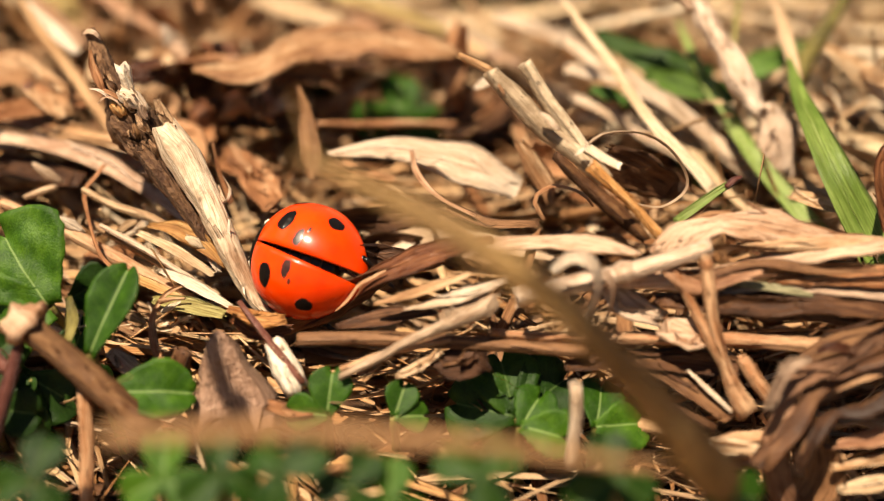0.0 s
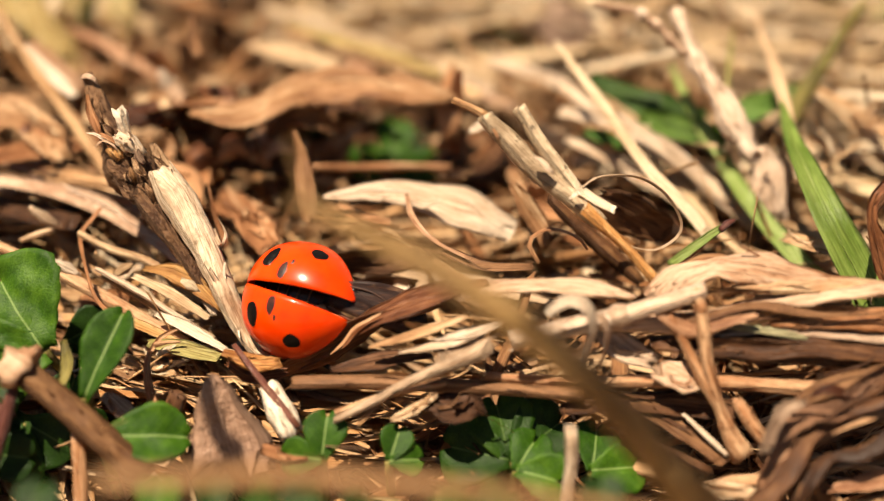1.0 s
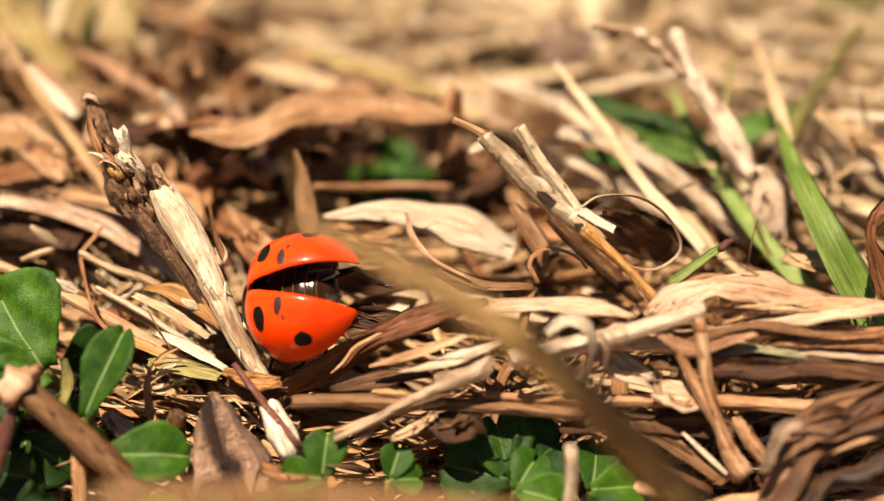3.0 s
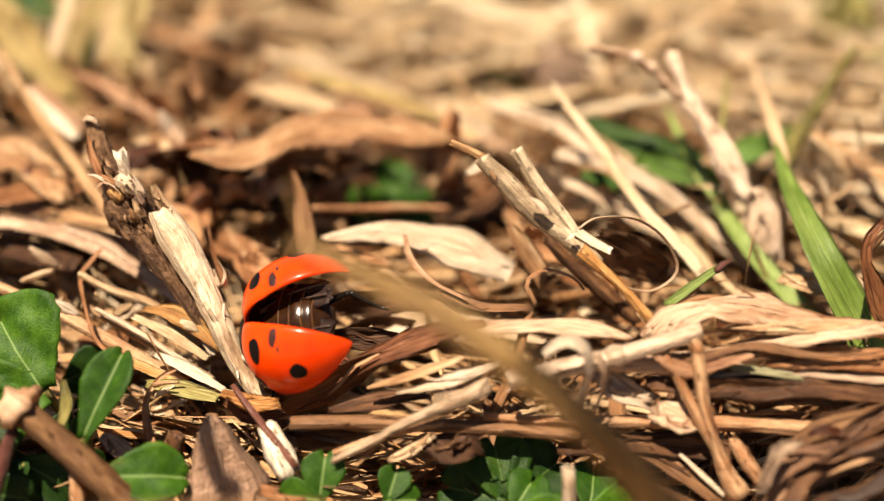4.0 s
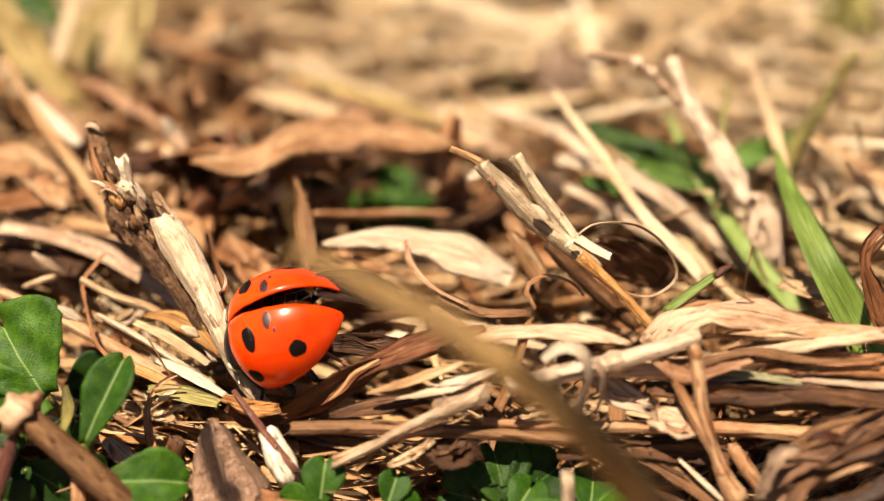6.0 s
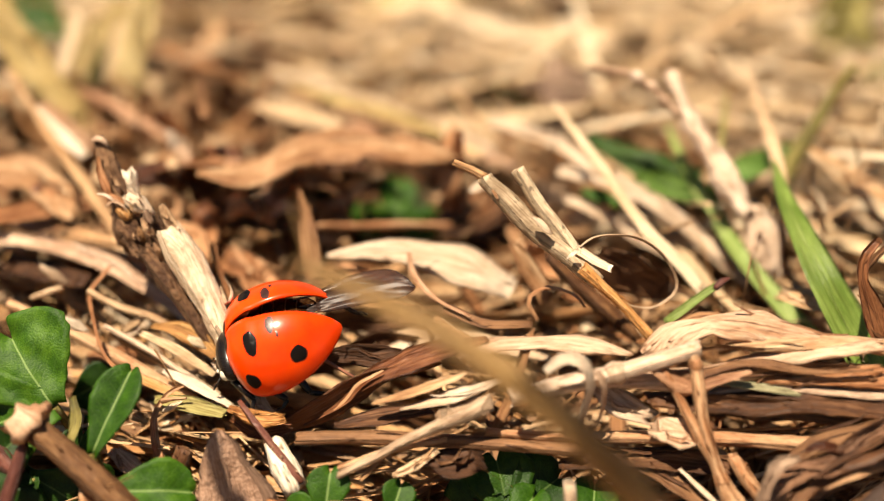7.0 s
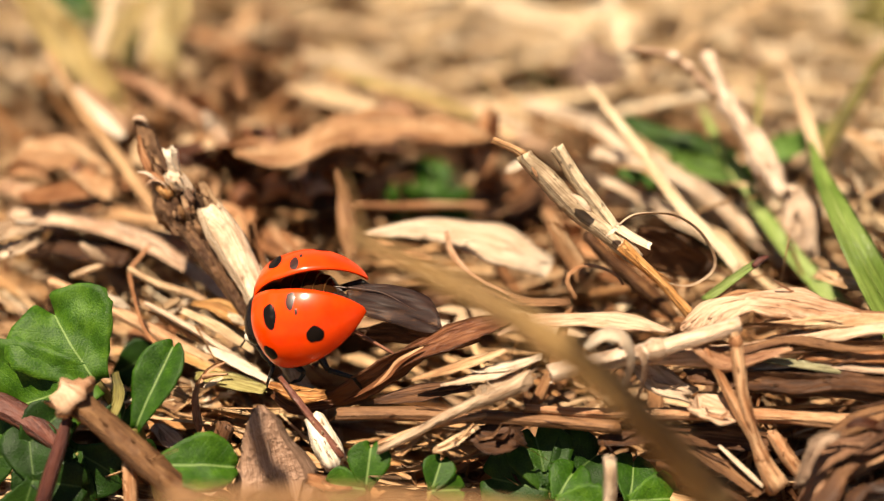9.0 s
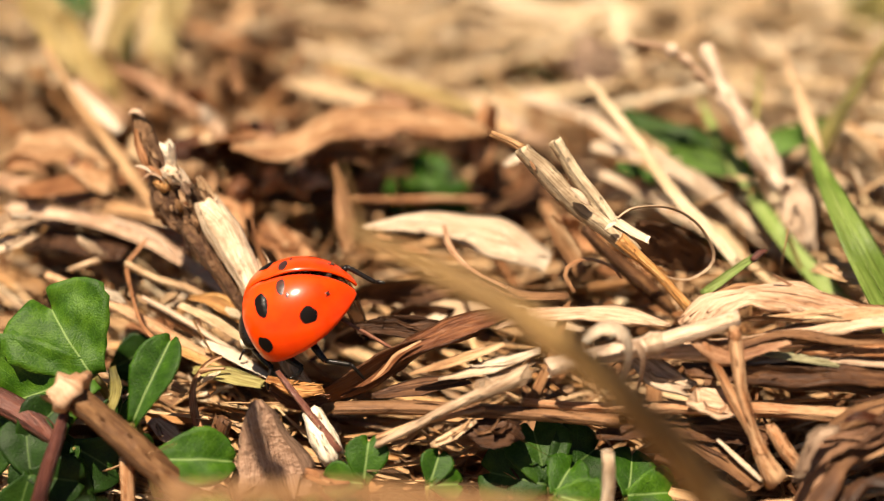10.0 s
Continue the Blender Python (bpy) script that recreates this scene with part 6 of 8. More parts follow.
blade("dry_grass_blade", "grass blade", "reddish-brown curled dry leaf sweeping down the corner", CRUMPLE, [(23.3, -8.2, 1.1), (21.0, -8.8, 0.5), (18.7, -9.6, 0.0), (16.9, -10.4, -0.7), (16.0, -11.2, -2.1), (16.0, -11.8, -3.8), (16.8, -12.2, -5.9)], (1.36, 1.52, 1.56, 1.50, 1.34, 1.29, 1.09), cup=-0.7, twist=25, waves=0.3, rough=0.25, ragged=0.8, ridges=7, strands=4, group="dry grass blades")
blade("dry_grass_blade", "grass blade", "tan torn straw layer at the corner", TAN, [(12.4, -10.6, -3.3), (14.0, -10.6, -2.8), (15.8, -10.6, -2.6)], (0.27, 0.71, 0.60), rough=0.25, ragged=1.0, waves=0.3, strands=2, group="dry grass blades")
blade("dry_grass_blade", "grass blade", "cinnamon leaf layer at the corner", CINNAMON, [(13.2, -11.4, -4.1), (15.0, -11.4, -3.5), (17.3, -11.4, -4.2)], (0.38, 0.97, 0.71), rough=0.25, ragged=1.0, waves=0.3, strands=1, group="dry grass blades")
blade("dry_grass_blade", "grass blade", "dark umber strip under the corner leaf", UMBER, [(16.7, -10.4, -2.4), (18.1, -10.8, -3.4), (18.3, -11.2, -4.8), (17.6, -11.5, -6.3)], (0.81, 1.90, 2.19, 1.66), up=(0, -0.95, -0.2), rough=0.2, strands=0, group="dry grass blades")
blade("dry_grass_blade", "grass blade", "pale layered straw in the corner", STRAW, [(17.8, -10.8, -1.8), (19.4, -10.8, -1.4), (21.3, -10.8, -1.2), (23.4, -10.8, -1.0)], (0.32, 0.80, 0.85, 0.80), rough=0.25, ragged=1.0, waves=0.3, strands=2, group="dry grass blades")
blade("dry_grass_blade", "grass blade", "pinkish layered straw in the corner", PINKSTRAW, [(18.4, -11.2, -2.8), (20.0, -11.2, -2.4), (21.8, -11.2, -2.0), (23.9, -11.2, -1.7)], (0.32, 0.80, 0.86, 0.80), rough=0.25, ragged=1.0, waves=0.3, strands=2, group="dry grass blades")
blade("dry_grass_blade", "grass blade", "tan layered straw in the corner", STRAW, [(18.7, -11.6, -3.8), (20.3, -11.6, -3.4), (22.4, -11.6, -2.9), (24.5, -11.6, -2.7)], (0.38, 0.91, 0.96, 0.80), rough=0.25, ragged=1.0, waves=0.3, strands=2, group="dry grass blades")
blade("dry_grass_blade", "grass blade", "cream layered straw low in the corner", PALESTRAW, [(19.1, -12.0, -4.8), (20.9, -12.0, -4.3), (23.0, -12.0, -4.0), (25.1, -12.0, -3.7)], (0.38, 0.97, 0.97, 0.80), rough=0.25, ragged=1.0, waves=0.3, strands=2, group="dry grass blades")
stalk("dry_straw", "straw", "pale split stem behind the lower clover", BLEACHED, [(6.3, -10.5, 0.3), (6.4, -10.8, -1.1), (6.3, -11.1, -2.6), (6.2, -11.4, -4.0)], (0.58, 0.69, 0.65, 0.54), rough=0.15, group="dry straws")
# added out of view: shades the lower half of the leaning stalk
blade("dry_grass_blade", "grass blade", "unseen dry blade added overhead to shade the leaning stalk", TAN, [(-4.1, -29.9, 43.7), (-3.4, -30.0, 43.1), (-1.3, -30.5, 41.1), (1.3, -29.9, 37.6), (3.6, -28.0, 33.6), (13.0, -30.0, 37.0), (27.0, -35.0, 30.0), (36.0, -40.0, 12.0), (38.0, -42.0, -6.0)], (0.6, 2.4, 3.4, 3.6, 3.2, 2.6, 2.2, 1.8, 1.4), up=(-0.22, -0.25, 0.94), strands=0, group="dry grass blades")
# added out of view: drops a shadow band on the speckled dead leaf
stalk("dry_straw", "straw", "unseen dry straw added overhead to shade the dead leaf", TAN, [(-20.2, -17.6, 39.0), (-19.9, -18.1, 37.5), (-19.5, -18.8, 36.0), (-19.2, -19.4, 34.3), (-30.0, -24.0, 32.0), (-48.0, -26.0, 16.0), (-54.0, -27.0, -8.0)], (0.8, 1.0, 1.1, 1.1, 1.0, 0.9, 0.9), strands=0, group="dry straws")

# dark stalk paints the shadowed band beneath the forked stick
stalk("dry_straw", "straw", "dark brown stalk under the forked stick, shade in its colour", TWIG, [(6.0, 2.2, 6.1), (7.5, 1.8, 4.7), (9.3, 1.2, 3.3), (11.0, 0.6, 1.9)], (0.62, 0.88, 0.92, 0.75), rough=0.15, strands=0, group="dry straws")
blade("dry_grass_blade", "grass blade", "pink-brown leaf scrap beside the dark hollow", CINNAMON, [(4.1, 3.5, 6.2), (4.8, 3.2, 5.2), (5.6, 2.8, 4.0), (5.9, 2.4, 3.2)], (0.64, 1.40, 1.47, 0.58), up=(0, -0.9, 0.4), waves=0.4, rough=0.2, strands=0, group="dry grass blades")
blade("dry_grass_blade", "grass blade", "dark umber dead leaf in the hollow by the stick", UMBER, [(8.8, 2.5, 6.0), (10.1, 2.5, 5.3), (11.4, 2.5, 4.6), (12.8, 2.5, 3.9)], (1.26, 2.53, 2.54, 1.28), up=(0, -0.95, -0.2), waves=0.4, rough=0.2, strands=0, group="dry grass blades")

blade("bark_flake", "bark", "lifted flake of dark bark on the broken twig", DARKBARK, [(-17.8, 2.6, 10.9), (-17.7, 2.4, 10.6), (-17.6, 2.5, 10.2)], (0.11, 0.27, 0.14), up=(0, -1, 0.4), rough=0.35, ragged=1.3, waves=0.6, strands=0, group="dry grass blades")
blade("bark_flake", "bark", "lifted flake of dark bark on the broken twig", TWIG, [(-17.5, 2.3, 10.2), (-17.2, 2.1, 10.0), (-17.1, 2.2, 9.7)], (0.15, 0.37, 0.18), up=(0, -1, 0.4), rough=0.35, ragged=1.3, waves=0.6, strands=0, group="dry grass blades")
blade("bark_flake", "bark", "lifted flake of dark bark on the broken twig", DARKBARK, [(-16.7, 1.8, 9.6), (-16.4, 1.6, 9.3), (-16.3, 1.7, 8.8)], (0.20, 0.49, 0.24), up=(0, -1, 0.4), rough=0.35, ragged=1.3, waves=0.6, strands=0, group="dry grass blades")
blade("bark_flake", "bark", "lifted flake of dark bark on the broken twig", TWIG, [(-17.1, 2.1, 9.0), (-17.0, 1.8, 8.7), (-17.0, 2.0, 8.2)], (0.17, 0.43, 0.22), up=(0, -1, 0.4), rough=0.35, ragged=1.3, waves=0.6, strands=0, group="dry grass blades")
blade("bark_flake", "bark", "lifted flake of dark bark on the broken twig", DARKBARK, [(-16.0, 1.3, 8.7), (-15.7, 1.1, 8.3), (-15.4, 1.2, 7.8)], (0.22, 0.55, 0.28), up=(0, -1, 0.4), rough=0.35, ragged=1.3, waves=0.6, strands=0, group="dry grass blades")
blade("bark_flake", "bark", "lifted flake of dark bark on the broken twig", TWIG, [(-16.3, 1.6, 8.1), (-16.1, 1.3, 7.7), (-16.1, 1.5, 7.1)], (0.17, 0.43, 0.22), up=(0, -1, 0.4), rough=0.35, ragged=1.3, waves=0.6, strands=0, group="dry grass blades")
blade("bark_flake", "bark", "lifted flake of dark bark on the broken twig", DARKBARK, [(-15.4, 0.9, 7.4), (-15.1, 0.7, 7.1), (-14.9, 0.8, 6.5)], (0.20, 0.49, 0.25), up=(0, -1, 0.4), rough=0.35, ragged=1.3, waves=0.6, strands=0, group="dry grass blades")
blade("bark_flake", "bark", "lifted flake of dark bark on the broken twig", TWIG, [(-17.5, 2.2, 9.3), (-17.2, 2.0, 9.3), (-16.9, 2.1, 9.1)], (0.12, 0.31, 0.15), up=(0, -1, 0.4), rough=0.35, ragged=1.3, waves=0.6, strands=0, group="dry grass blades")

blade("dry_grass_blade", "grass blade", "cream papery strip in the sun by the stem", BLEACHED, [(-13.8, -0.4, 3.3), (-12.6, -1.2, 2.5), (-11.8, -2.0, 1.4)], (0.56, 1.04, 0.49), up=(0, -0.6, 0.8), rough=0.25, ragged=1.0, waves=0.4, strands=0, group="dry grass blades")
blade("dry_grass_blade", "grass blade", "golden leaf strip under the stem", GOLDLEAF, [(-15.5, -0.6, 3.2), (-14.1, -0.8, 3.1), (-12.7, -1.4, 2.6), (-11.5, -2.2, 1.7)], (0.43, 0.92, 0.98, 0.43), up=(0, -0.6, 0.8), rough=0.3, ragged=1.0, waves=0.5, strands=0, group="dry grass blades")
blade("dry_grass_blade", "grass blade", "pale dry strip slanting under the stem", PALESTRAW, [(-16.1, -1.0, 3.0), (-14.1, -1.6, 2.3), (-12.1, -2.4, 1.3)], (0.37, 0.73, 0.36), rough=0.2, waves=0.3, strands=0, group="dry grass blades")
blade("dry_grass_blade", "grass blade", "bleached strip low beside the perch", BLEACHED, [(-14.7, -2.4, 1.5), (-13.0, -3.0, 1.0), (-11.0, -3.8, 0.2)], (0.36, 0.73, 0.36), rough=0.2, waves=0.3, strands=0, group="dry grass blades")
blade("dry_grass_blade", "grass blade", "golden strip low beside the clover", GOLDLEAF, [(-16.9, -2.2, 1.3), (-14.6, -3.0, 0.7), (-12.5, -3.8, 0.1)], (0.37, 0.79, 0.42), rough=0.2, waves=0.3, strands=0, group="dry grass blades")
blade("dry_grass_blade", "grass blade", "olive-gold dying blade under the beetle", OLIVE, [(-14.9, -4.0, 0.7), (-13.1, -4.2, 0.5), (-11.3, -4.4, 0.1)], (0.54, 1.07, 0.60), rough=0.15, waves=0.2, strands=0, group="dry grass blades")
stalk("dry_straw", "straw", "pale straw rising beside the stem", PALESTRAW, [(-19.5, 1.6, 4.2), (-17.9, 1.0, 3.6), (-15.6, 0.4, 3.1), (-13.9, -0.4, 2.4)], (0.38, 0.50, 0.50, 0.37), rough=0.12, strands=1, group="dry straws")

# four thin strips put the shade of the bundle's gaps into colour
blade("dry_grass_blade", "grass blade", "umber strip painting the dark gap between the bundle's leaves", UMBER, [(10.7, -5.9, 4.4), (13.8, -5.7, 5.0), (17.0, -5.6, 4.8), (19.8, -5.6, 4.7)], (0.14, 0.28, 0.31, 0.17), up=(0, -0.95, -0.2), rough=0.3, strands=0, group="dry grass blades")
blade("dry_grass_blade", "grass blade", "umber strip painting a dark gap low in the leaf bundle", UMBER, [(14.9, -6.4, 3.9), (17.4, -6.3, 4.2), (20.3, -6.2, 4.3)], (0.17, 0.39, 0.23), up=(0, -0.95, -0.2), rough=0.3, strands=0, group="dry grass blades")
blade("dry_grass_blade", "grass blade", "rust-red strip painting a dark gap along the leaf bundle", MAHOGANY, [(11.5, -5.3, 5.1), (13.9, -5.1, 5.5), (16.8, -5.1, 5.1), (19.1, -5.2, 4.9)], (0.09, 0.23, 0.23, 0.11), rough=0.35, waves=0.5, strands=0, group="dry grass blades")
blade("dry_grass_blade", "grass blade", "thin rust-red strip painting a dark gap on the leaf bundle", MAHOGANY, [(12.5, -5.0, 5.6), (14.5, -4.9, 5.9), (17.1, -4.9, 5.5)], (0.09, 0.17, 0.09), rough=0.35, waves=0.5, strands=0, group="dry grass blades")
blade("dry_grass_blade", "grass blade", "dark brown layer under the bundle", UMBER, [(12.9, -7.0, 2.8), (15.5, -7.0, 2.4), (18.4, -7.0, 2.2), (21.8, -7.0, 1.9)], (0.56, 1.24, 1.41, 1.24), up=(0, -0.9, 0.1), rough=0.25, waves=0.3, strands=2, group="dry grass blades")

stalk("side_shoot", "stick", "thin broken side shoot at the stick's end", DUSKY, [(0.7, 0.5, 12.4), (1.2, 0.4, 12.2), (1.8, 0.2, 12.0), (2.4, 0.0, 11.7)], (0.34, 0.40, 0.45, 0.51), rough=0.12, ragged=0.2, flat=1.0, group="dry straws")
blade("bark_chip", "bark", "pale bark chip lifting from the forked stick", BLEACHED, [(4.7, -1.9, 10.4), (5.1, -2.0, 10.1), (5.4, -2.1, 9.8), (5.7, -2.1, 9.6)], (0.22, 0.50, 0.45, 0.17), rough=0.3, ragged=1.0, waves=0.4, group="dry grass blades")
blade("bark_chip", "bark", "small torn bark chip low on the forked stick", BLEACHED, [(6.5, -2.8, 8.5), (6.7, -2.8, 8.7), (7.0, -2.8, 8.9)], (0.17, 0.33, 0.14), rough=0.3, ragged=1.0, group="dry grass blades")
blade("bark_chip", "bark", "torn bark edge on the forked stick", TAN, [(2.7, -0.9, 11.4), (2.9, -0.9, 11.1), (3.0, -0.9, 10.9)], (0.14, 0.28, 0.11), rough=0.3, ragged=1.0, group="dry grass blades")
# dark strip puts the stem's shadow side into colour
stalk("bark_sheath", "bark", "dark strip painting the shaded side of the stem", DARKBARK, [(-16.0, 1.4, 6.8), (-14.9, 0.7, 5.6), (-13.8, 0.0, 4.3), (-12.7, -0.8, 2.9), (-11.8, -1.6, 1.7)], (1.08, 1.12, 1.03, 0.80, 0.33), rough=0.16, ragged=0.6, ridge=0.08, strands=0, group="dry straws")
blade("bark_fibre", "fibre", "frayed pale fibre on the broken twig", BLEACHED, [(-18.5, 2.2, 9.8), (-18.1, 2.1, 9.8), (-17.7, 2.0, 9.6), (-17.4, 2.0, 9.2)], (0.12, 0.27, 0.30, 0.12), rough=0.3, ragged=1.0, waves=0.5, group="dry grass blades")
blade("bark_fibre", "fibre", "frayed tan fibre under the bud scar", PALEPINK, [(-18.1, 2.0, 9.1), (-17.8, 1.9, 9.4), (-17.5, 1.9, 9.5), (-17.0, 1.8, 9.2), (-16.8, 1.8, 8.7)], (0.12, 0.24, 0.24, 0.24, 0.09), rough=0.3, ragged=1.0, waves=0.5, group="dry grass blades")
blade("bark_fibre", "fibre", "hooked frayed tip of the broken twig", PALEPINK, [(-19.4, 5.0, 11.7), (-19.0, 4.9, 12.0), (-18.6, 4.8, 11.9), (-18.4, 4.8, 11.6)], (0.15, 0.36, 0.30, 0.12), rough=0.3, ragged=1.0, waves=0.5, group="dry grass blades")
blade("bark_flake", "bark", "pale lichen-grey bark patch on the broken twig", GREYED, [(-15.7, 1.2, 9.3), (-15.6, 1.1, 8.9), (-15.4, 1.1, 8.6)], (0.24, 0.59, 0.24), rough=0.2, ragged=0.6, group="dry grass blades")
# tan strip puts light on the left of the twig into its colour
blade("bark_flake", "bark", "ragged tan bark, painted paler for the twig's lit side", TAN, [(-18.5, 3.2, 11.5), (-18.4, 3.0, 10.8), (-18.1, 2.6, 10.2), (-17.9, 2.4, 9.7)], (0.18, 0.33, 0.36, 0.18), rough=0.35, ragged=1.0, waves=0.4, group="dry grass blades")
blade("dry_grass_blade", "grass blade", "long pale straw leaf fallen askew far back", PALESTRAW, [(-13.5, 33.0, 7.2), (-9.6, 32.5, 6.1), (-5.3, 32.0, 4.7), (-2.3, 31.5, 3.5), (-0.3, 31.0, 2.5)], (0.77, 1.29, 1.55, 1.38, 0.60), waves=0.2, strands=1, group="dry grass blades")
blade("dry_grass_blade", "grass blade", "dark mahogany leaf edge standing in the shade", MAHOGANY, [(1.2, 14.0, 9.2), (1.0, 14.0, 7.7), (0.8, 14.0, 6.0), (0.6, 14.0, 3.9)], (0.35, 0.91, 1.42, 1.58), up=(0, -1, 0.3), waves=0.3, strands=0, group="dry grass blades")
blade("dry_grass_blade", "grass blade", "white dry scrap behind the forked stick", BLEACHED, [(1.8, 8.0, 7.6), (2.3, 8.0, 7.9), (2.8, 8.0, 8.1)], (0.39, 0.78, 0.32), rough=0.2, ragged=0.6, group="dry grass blades")
blade("dry_grass_blade", "grass blade", "russet curl under the big leaf", CINNAMON, [(-12.4, 15.0, 3.7), (-10.6, 15.0, 3.4), (-8.7, 15.0, 3.5), (-6.6, 15.0, 3.4)], (0.58, 1.09, 1.02, 0.44), waves=0.5, strands=0, group="dry grass blades")
blade("dry_grass_blade", "grass blade", "pale bleached scrap lying far back", PALESTRAW, [(-0.1, 27.0, 5.4), (2.0, 26.5, 4.8), (4.0, 26.0, 4.2)], (0.65, 1.47, 0.73), waves=0.3, strands=0, group="dry grass blades")
blade("dry_grass_blade", "grass blade", "pink-cream scrap lying far back", PALEPINK, [(0.7, 22.0, 4.8), (2.7, 21.5, 4.6), (5.0, 21.0, 4.0)], (0.62, 1.32, 0.77), waves=0.3, strands=0, group="dry grass blades")
# paler strip puts the sunlight on the torn leaf's edge into colour
blade("dry_grass_blade", "grass blade", "tan strip painting the lit edge of the torn leaf strip", TAN, [(-5.4, -5.4, 1.0), (-4.7, -5.4, 1.7), (-4.2, -5.4, 2.5), (-3.5, -5.4, 3.0), (-2.8, -5.4, 3.4)], (0.07, 0.25, 0.29, 0.22, 0.10), rough=0.2, waves=0.2, strands=0, group="dry grass blades")

blade("dry_grass_blade", "grass blade", "thick yellowed straw leaf leaning far back", YELLOWED, [(-33.2, 30.0, 11.1), (-31.5, 29.0, 9.5), (-30.1, 28.0, 8.1), (-28.6, 27.0, 6.7), (-27.4, 26.0, 5.4)], (1.25, 1.67, 1.83, 1.82, 0.83), waves=0.15, strands=1, group="dry grass blades")
blade("dry_grass_blade", "grass blade", "pale yellowed straw leaf crossing far back", PALESTRAW, [(-26.8, 30.0, 12.4), (-27.3, 29.0, 10.7), (-27.9, 28.0, 8.8), (-28.4, 27.0, 7.1)], (0.66, 1.08, 1.08, 0.74), waves=0.15, strands=0, group="dry grass blades")
blade("dry_grass_blade", "grass blade", "upright cream straw leaf far back", PALESTRAW, [(-24.6, 34.0, 10.3), (-24.8, 33.0, 8.7), (-25.0, 32.0, 7.0), (-25.3, 31.0, 5.4)], (1.31, 2.00, 2.00, 1.30), up=(0, -1, 0.3), waves=0.15, strands=0, group="dry grass blades")
blade("dry_grass_blade", "grass blade", "tan fallen leaf strip behind the broken twig", PINKSTRAW, [(-26.0, 25.0, 8.1), (-24.1, 24.0, 7.8), (-22.2, 23.0, 7.1), (-20.3, 22.0, 6.4), (-18.9, 21.0, 5.9)], (0.40, 1.04, 1.11, 0.95, 0.31), waves=0.3, strands=0, group="dry grass blades")
blade("dry_grass_blade", "grass blade", "cream-green withered leaf behind the big curled leaf", PALESTRAW, [(-13.6, 25.0, 7.0), (-11.5, 24.5, 6.8), (-9.2, 24.0, 6.4), (-7.1, 23.5, 5.9), (-5.8, 23.0, 5.5)], (0.73, 1.78, 1.85, 1.36, 0.40), waves=0.3, strands=1, group="dry grass blades")
blade("dry_grass_blade", "grass blade", "long straw-yellow leaf edge behind the big curled leaf", YELLOWED, [(-10.8, 26.0, 8.2), (-7.5, 25.0, 7.4), (-3.8, 24.0, 6.7), (0.0, 23.0, 5.6)], (0.65, 0.97, 1.04, 0.72), waves=0.2, strands=0, group="dry grass blades")
blade("dry_grass_blade", "grass blade", "pale hanging scrap behind the broken twig", BLEACHED, [(-17.9, 17.0, 8.0), (-17.5, 17.0, 7.2), (-17.2, 17.0, 6.3), (-17.5, 17.0, 5.3)], (0.30, 0.97, 0.97, 0.38), up=(0, -1, 0.3), waves=0.3, strands=0, group="dry grass blades")
blade("dry_grass_blade", "grass blade", "white dry sheath beside the leaning straw", BLEACHED, [(-26.3, 17.0, 9.6), (-25.2, 16.0, 8.9), (-23.9, 15.0, 8.0), (-22.7, 14.0, 7.4)], (0.22, 0.73, 0.94, 0.50), waves=0.2, strands=0, group="dry grass blades")
blade("green_grass_blade", "grass blade", "dark green blade far back by the yellowed straw", DEEPGRASS, [(-27.8, 36.0, 8.7), (-27.7, 36.0, 7.1), (-27.9, 36.0, 5.6), (-28.3, 36.0, 4.2)], (0.63, 1.53, 1.64, 0.91), up=(0, -1, 0.3), waves=0.1, group="green grass blades")

blade("dry_grass_blade", "grass blade", "dark red-brown curled leaf at the grass blade", MAHOGANY, [(22.6, -1.5, 9.0), (21.9, -1.8, 8.2), (21.8, -2.2, 7.1), (22.2, -2.4, 6.1), (22.8, -2.6, 4.8), (23.4, -2.8, 3.5)], (0.46, 0.63, 0.57, 0.98, 1.44, 1.34), up=(0, -1, 0.3), cup=0.5, strands=1, rough=0.15, group="dry grass blades")
# umber strip puts the shade of a crease into colour
blade("dry_grass_blade", "grass blade", "umber strip painting a shaded crease in the corner leaf", UMBER, [(17.7, -10.6, 0.4), (18.7, -10.4, 1.3), (19.9, -9.8, 1.6), (21.4, -9.2, 2.0)], (0.16, 0.37, 0.42, 0.27), rough=0.4, ragged=1.0, waves=0.6, strands=0, group="dry grass blades")
blade("dry_grass_blade", "grass blade", "thin reddish fold in the crumpled corner leaf", MAHOGANY, [(17.7, -9.6, 1.6), (18.4, -9.6, 1.9), (19.5, -9.5, 1.5), (20.7, -9.3, 0.8)], (0.21, 0.58, 0.59, 0.27), rough=0.4, ragged=1.0, waves=0.8, strands=1, group="dry grass blades")
# tan strip puts the light on a ridge into colour
blade("dry_grass_blade", "grass blade", "tan strip painting a lit ridge on the corner leaf", TAN, [(18.3, -11.2, 0.5), (19.5, -10.8, 0.8), (20.5, -10.3, 0.8), (21.6, -9.8, 0.7)], (0.10, 0.26, 0.27, 0.16), rough=0.4, ragged=1.0, waves=0.6, strands=0, group="dry grass blades")
blade("dry_grass_blade", "grass blade", "grey-brown torn flap on the corner leaf", GREYED, [(15.2, -11.6, -0.1), (15.6, -11.2, 0.9), (16.1, -10.8, 1.6), (17.1, -10.4, 1.7)], (0.52, 1.04, 0.94, 0.26), up=(0, -0.9, 0.4), rough=0.35, ragged=1.0, waves=0.5, strands=1, group="dry grass blades")
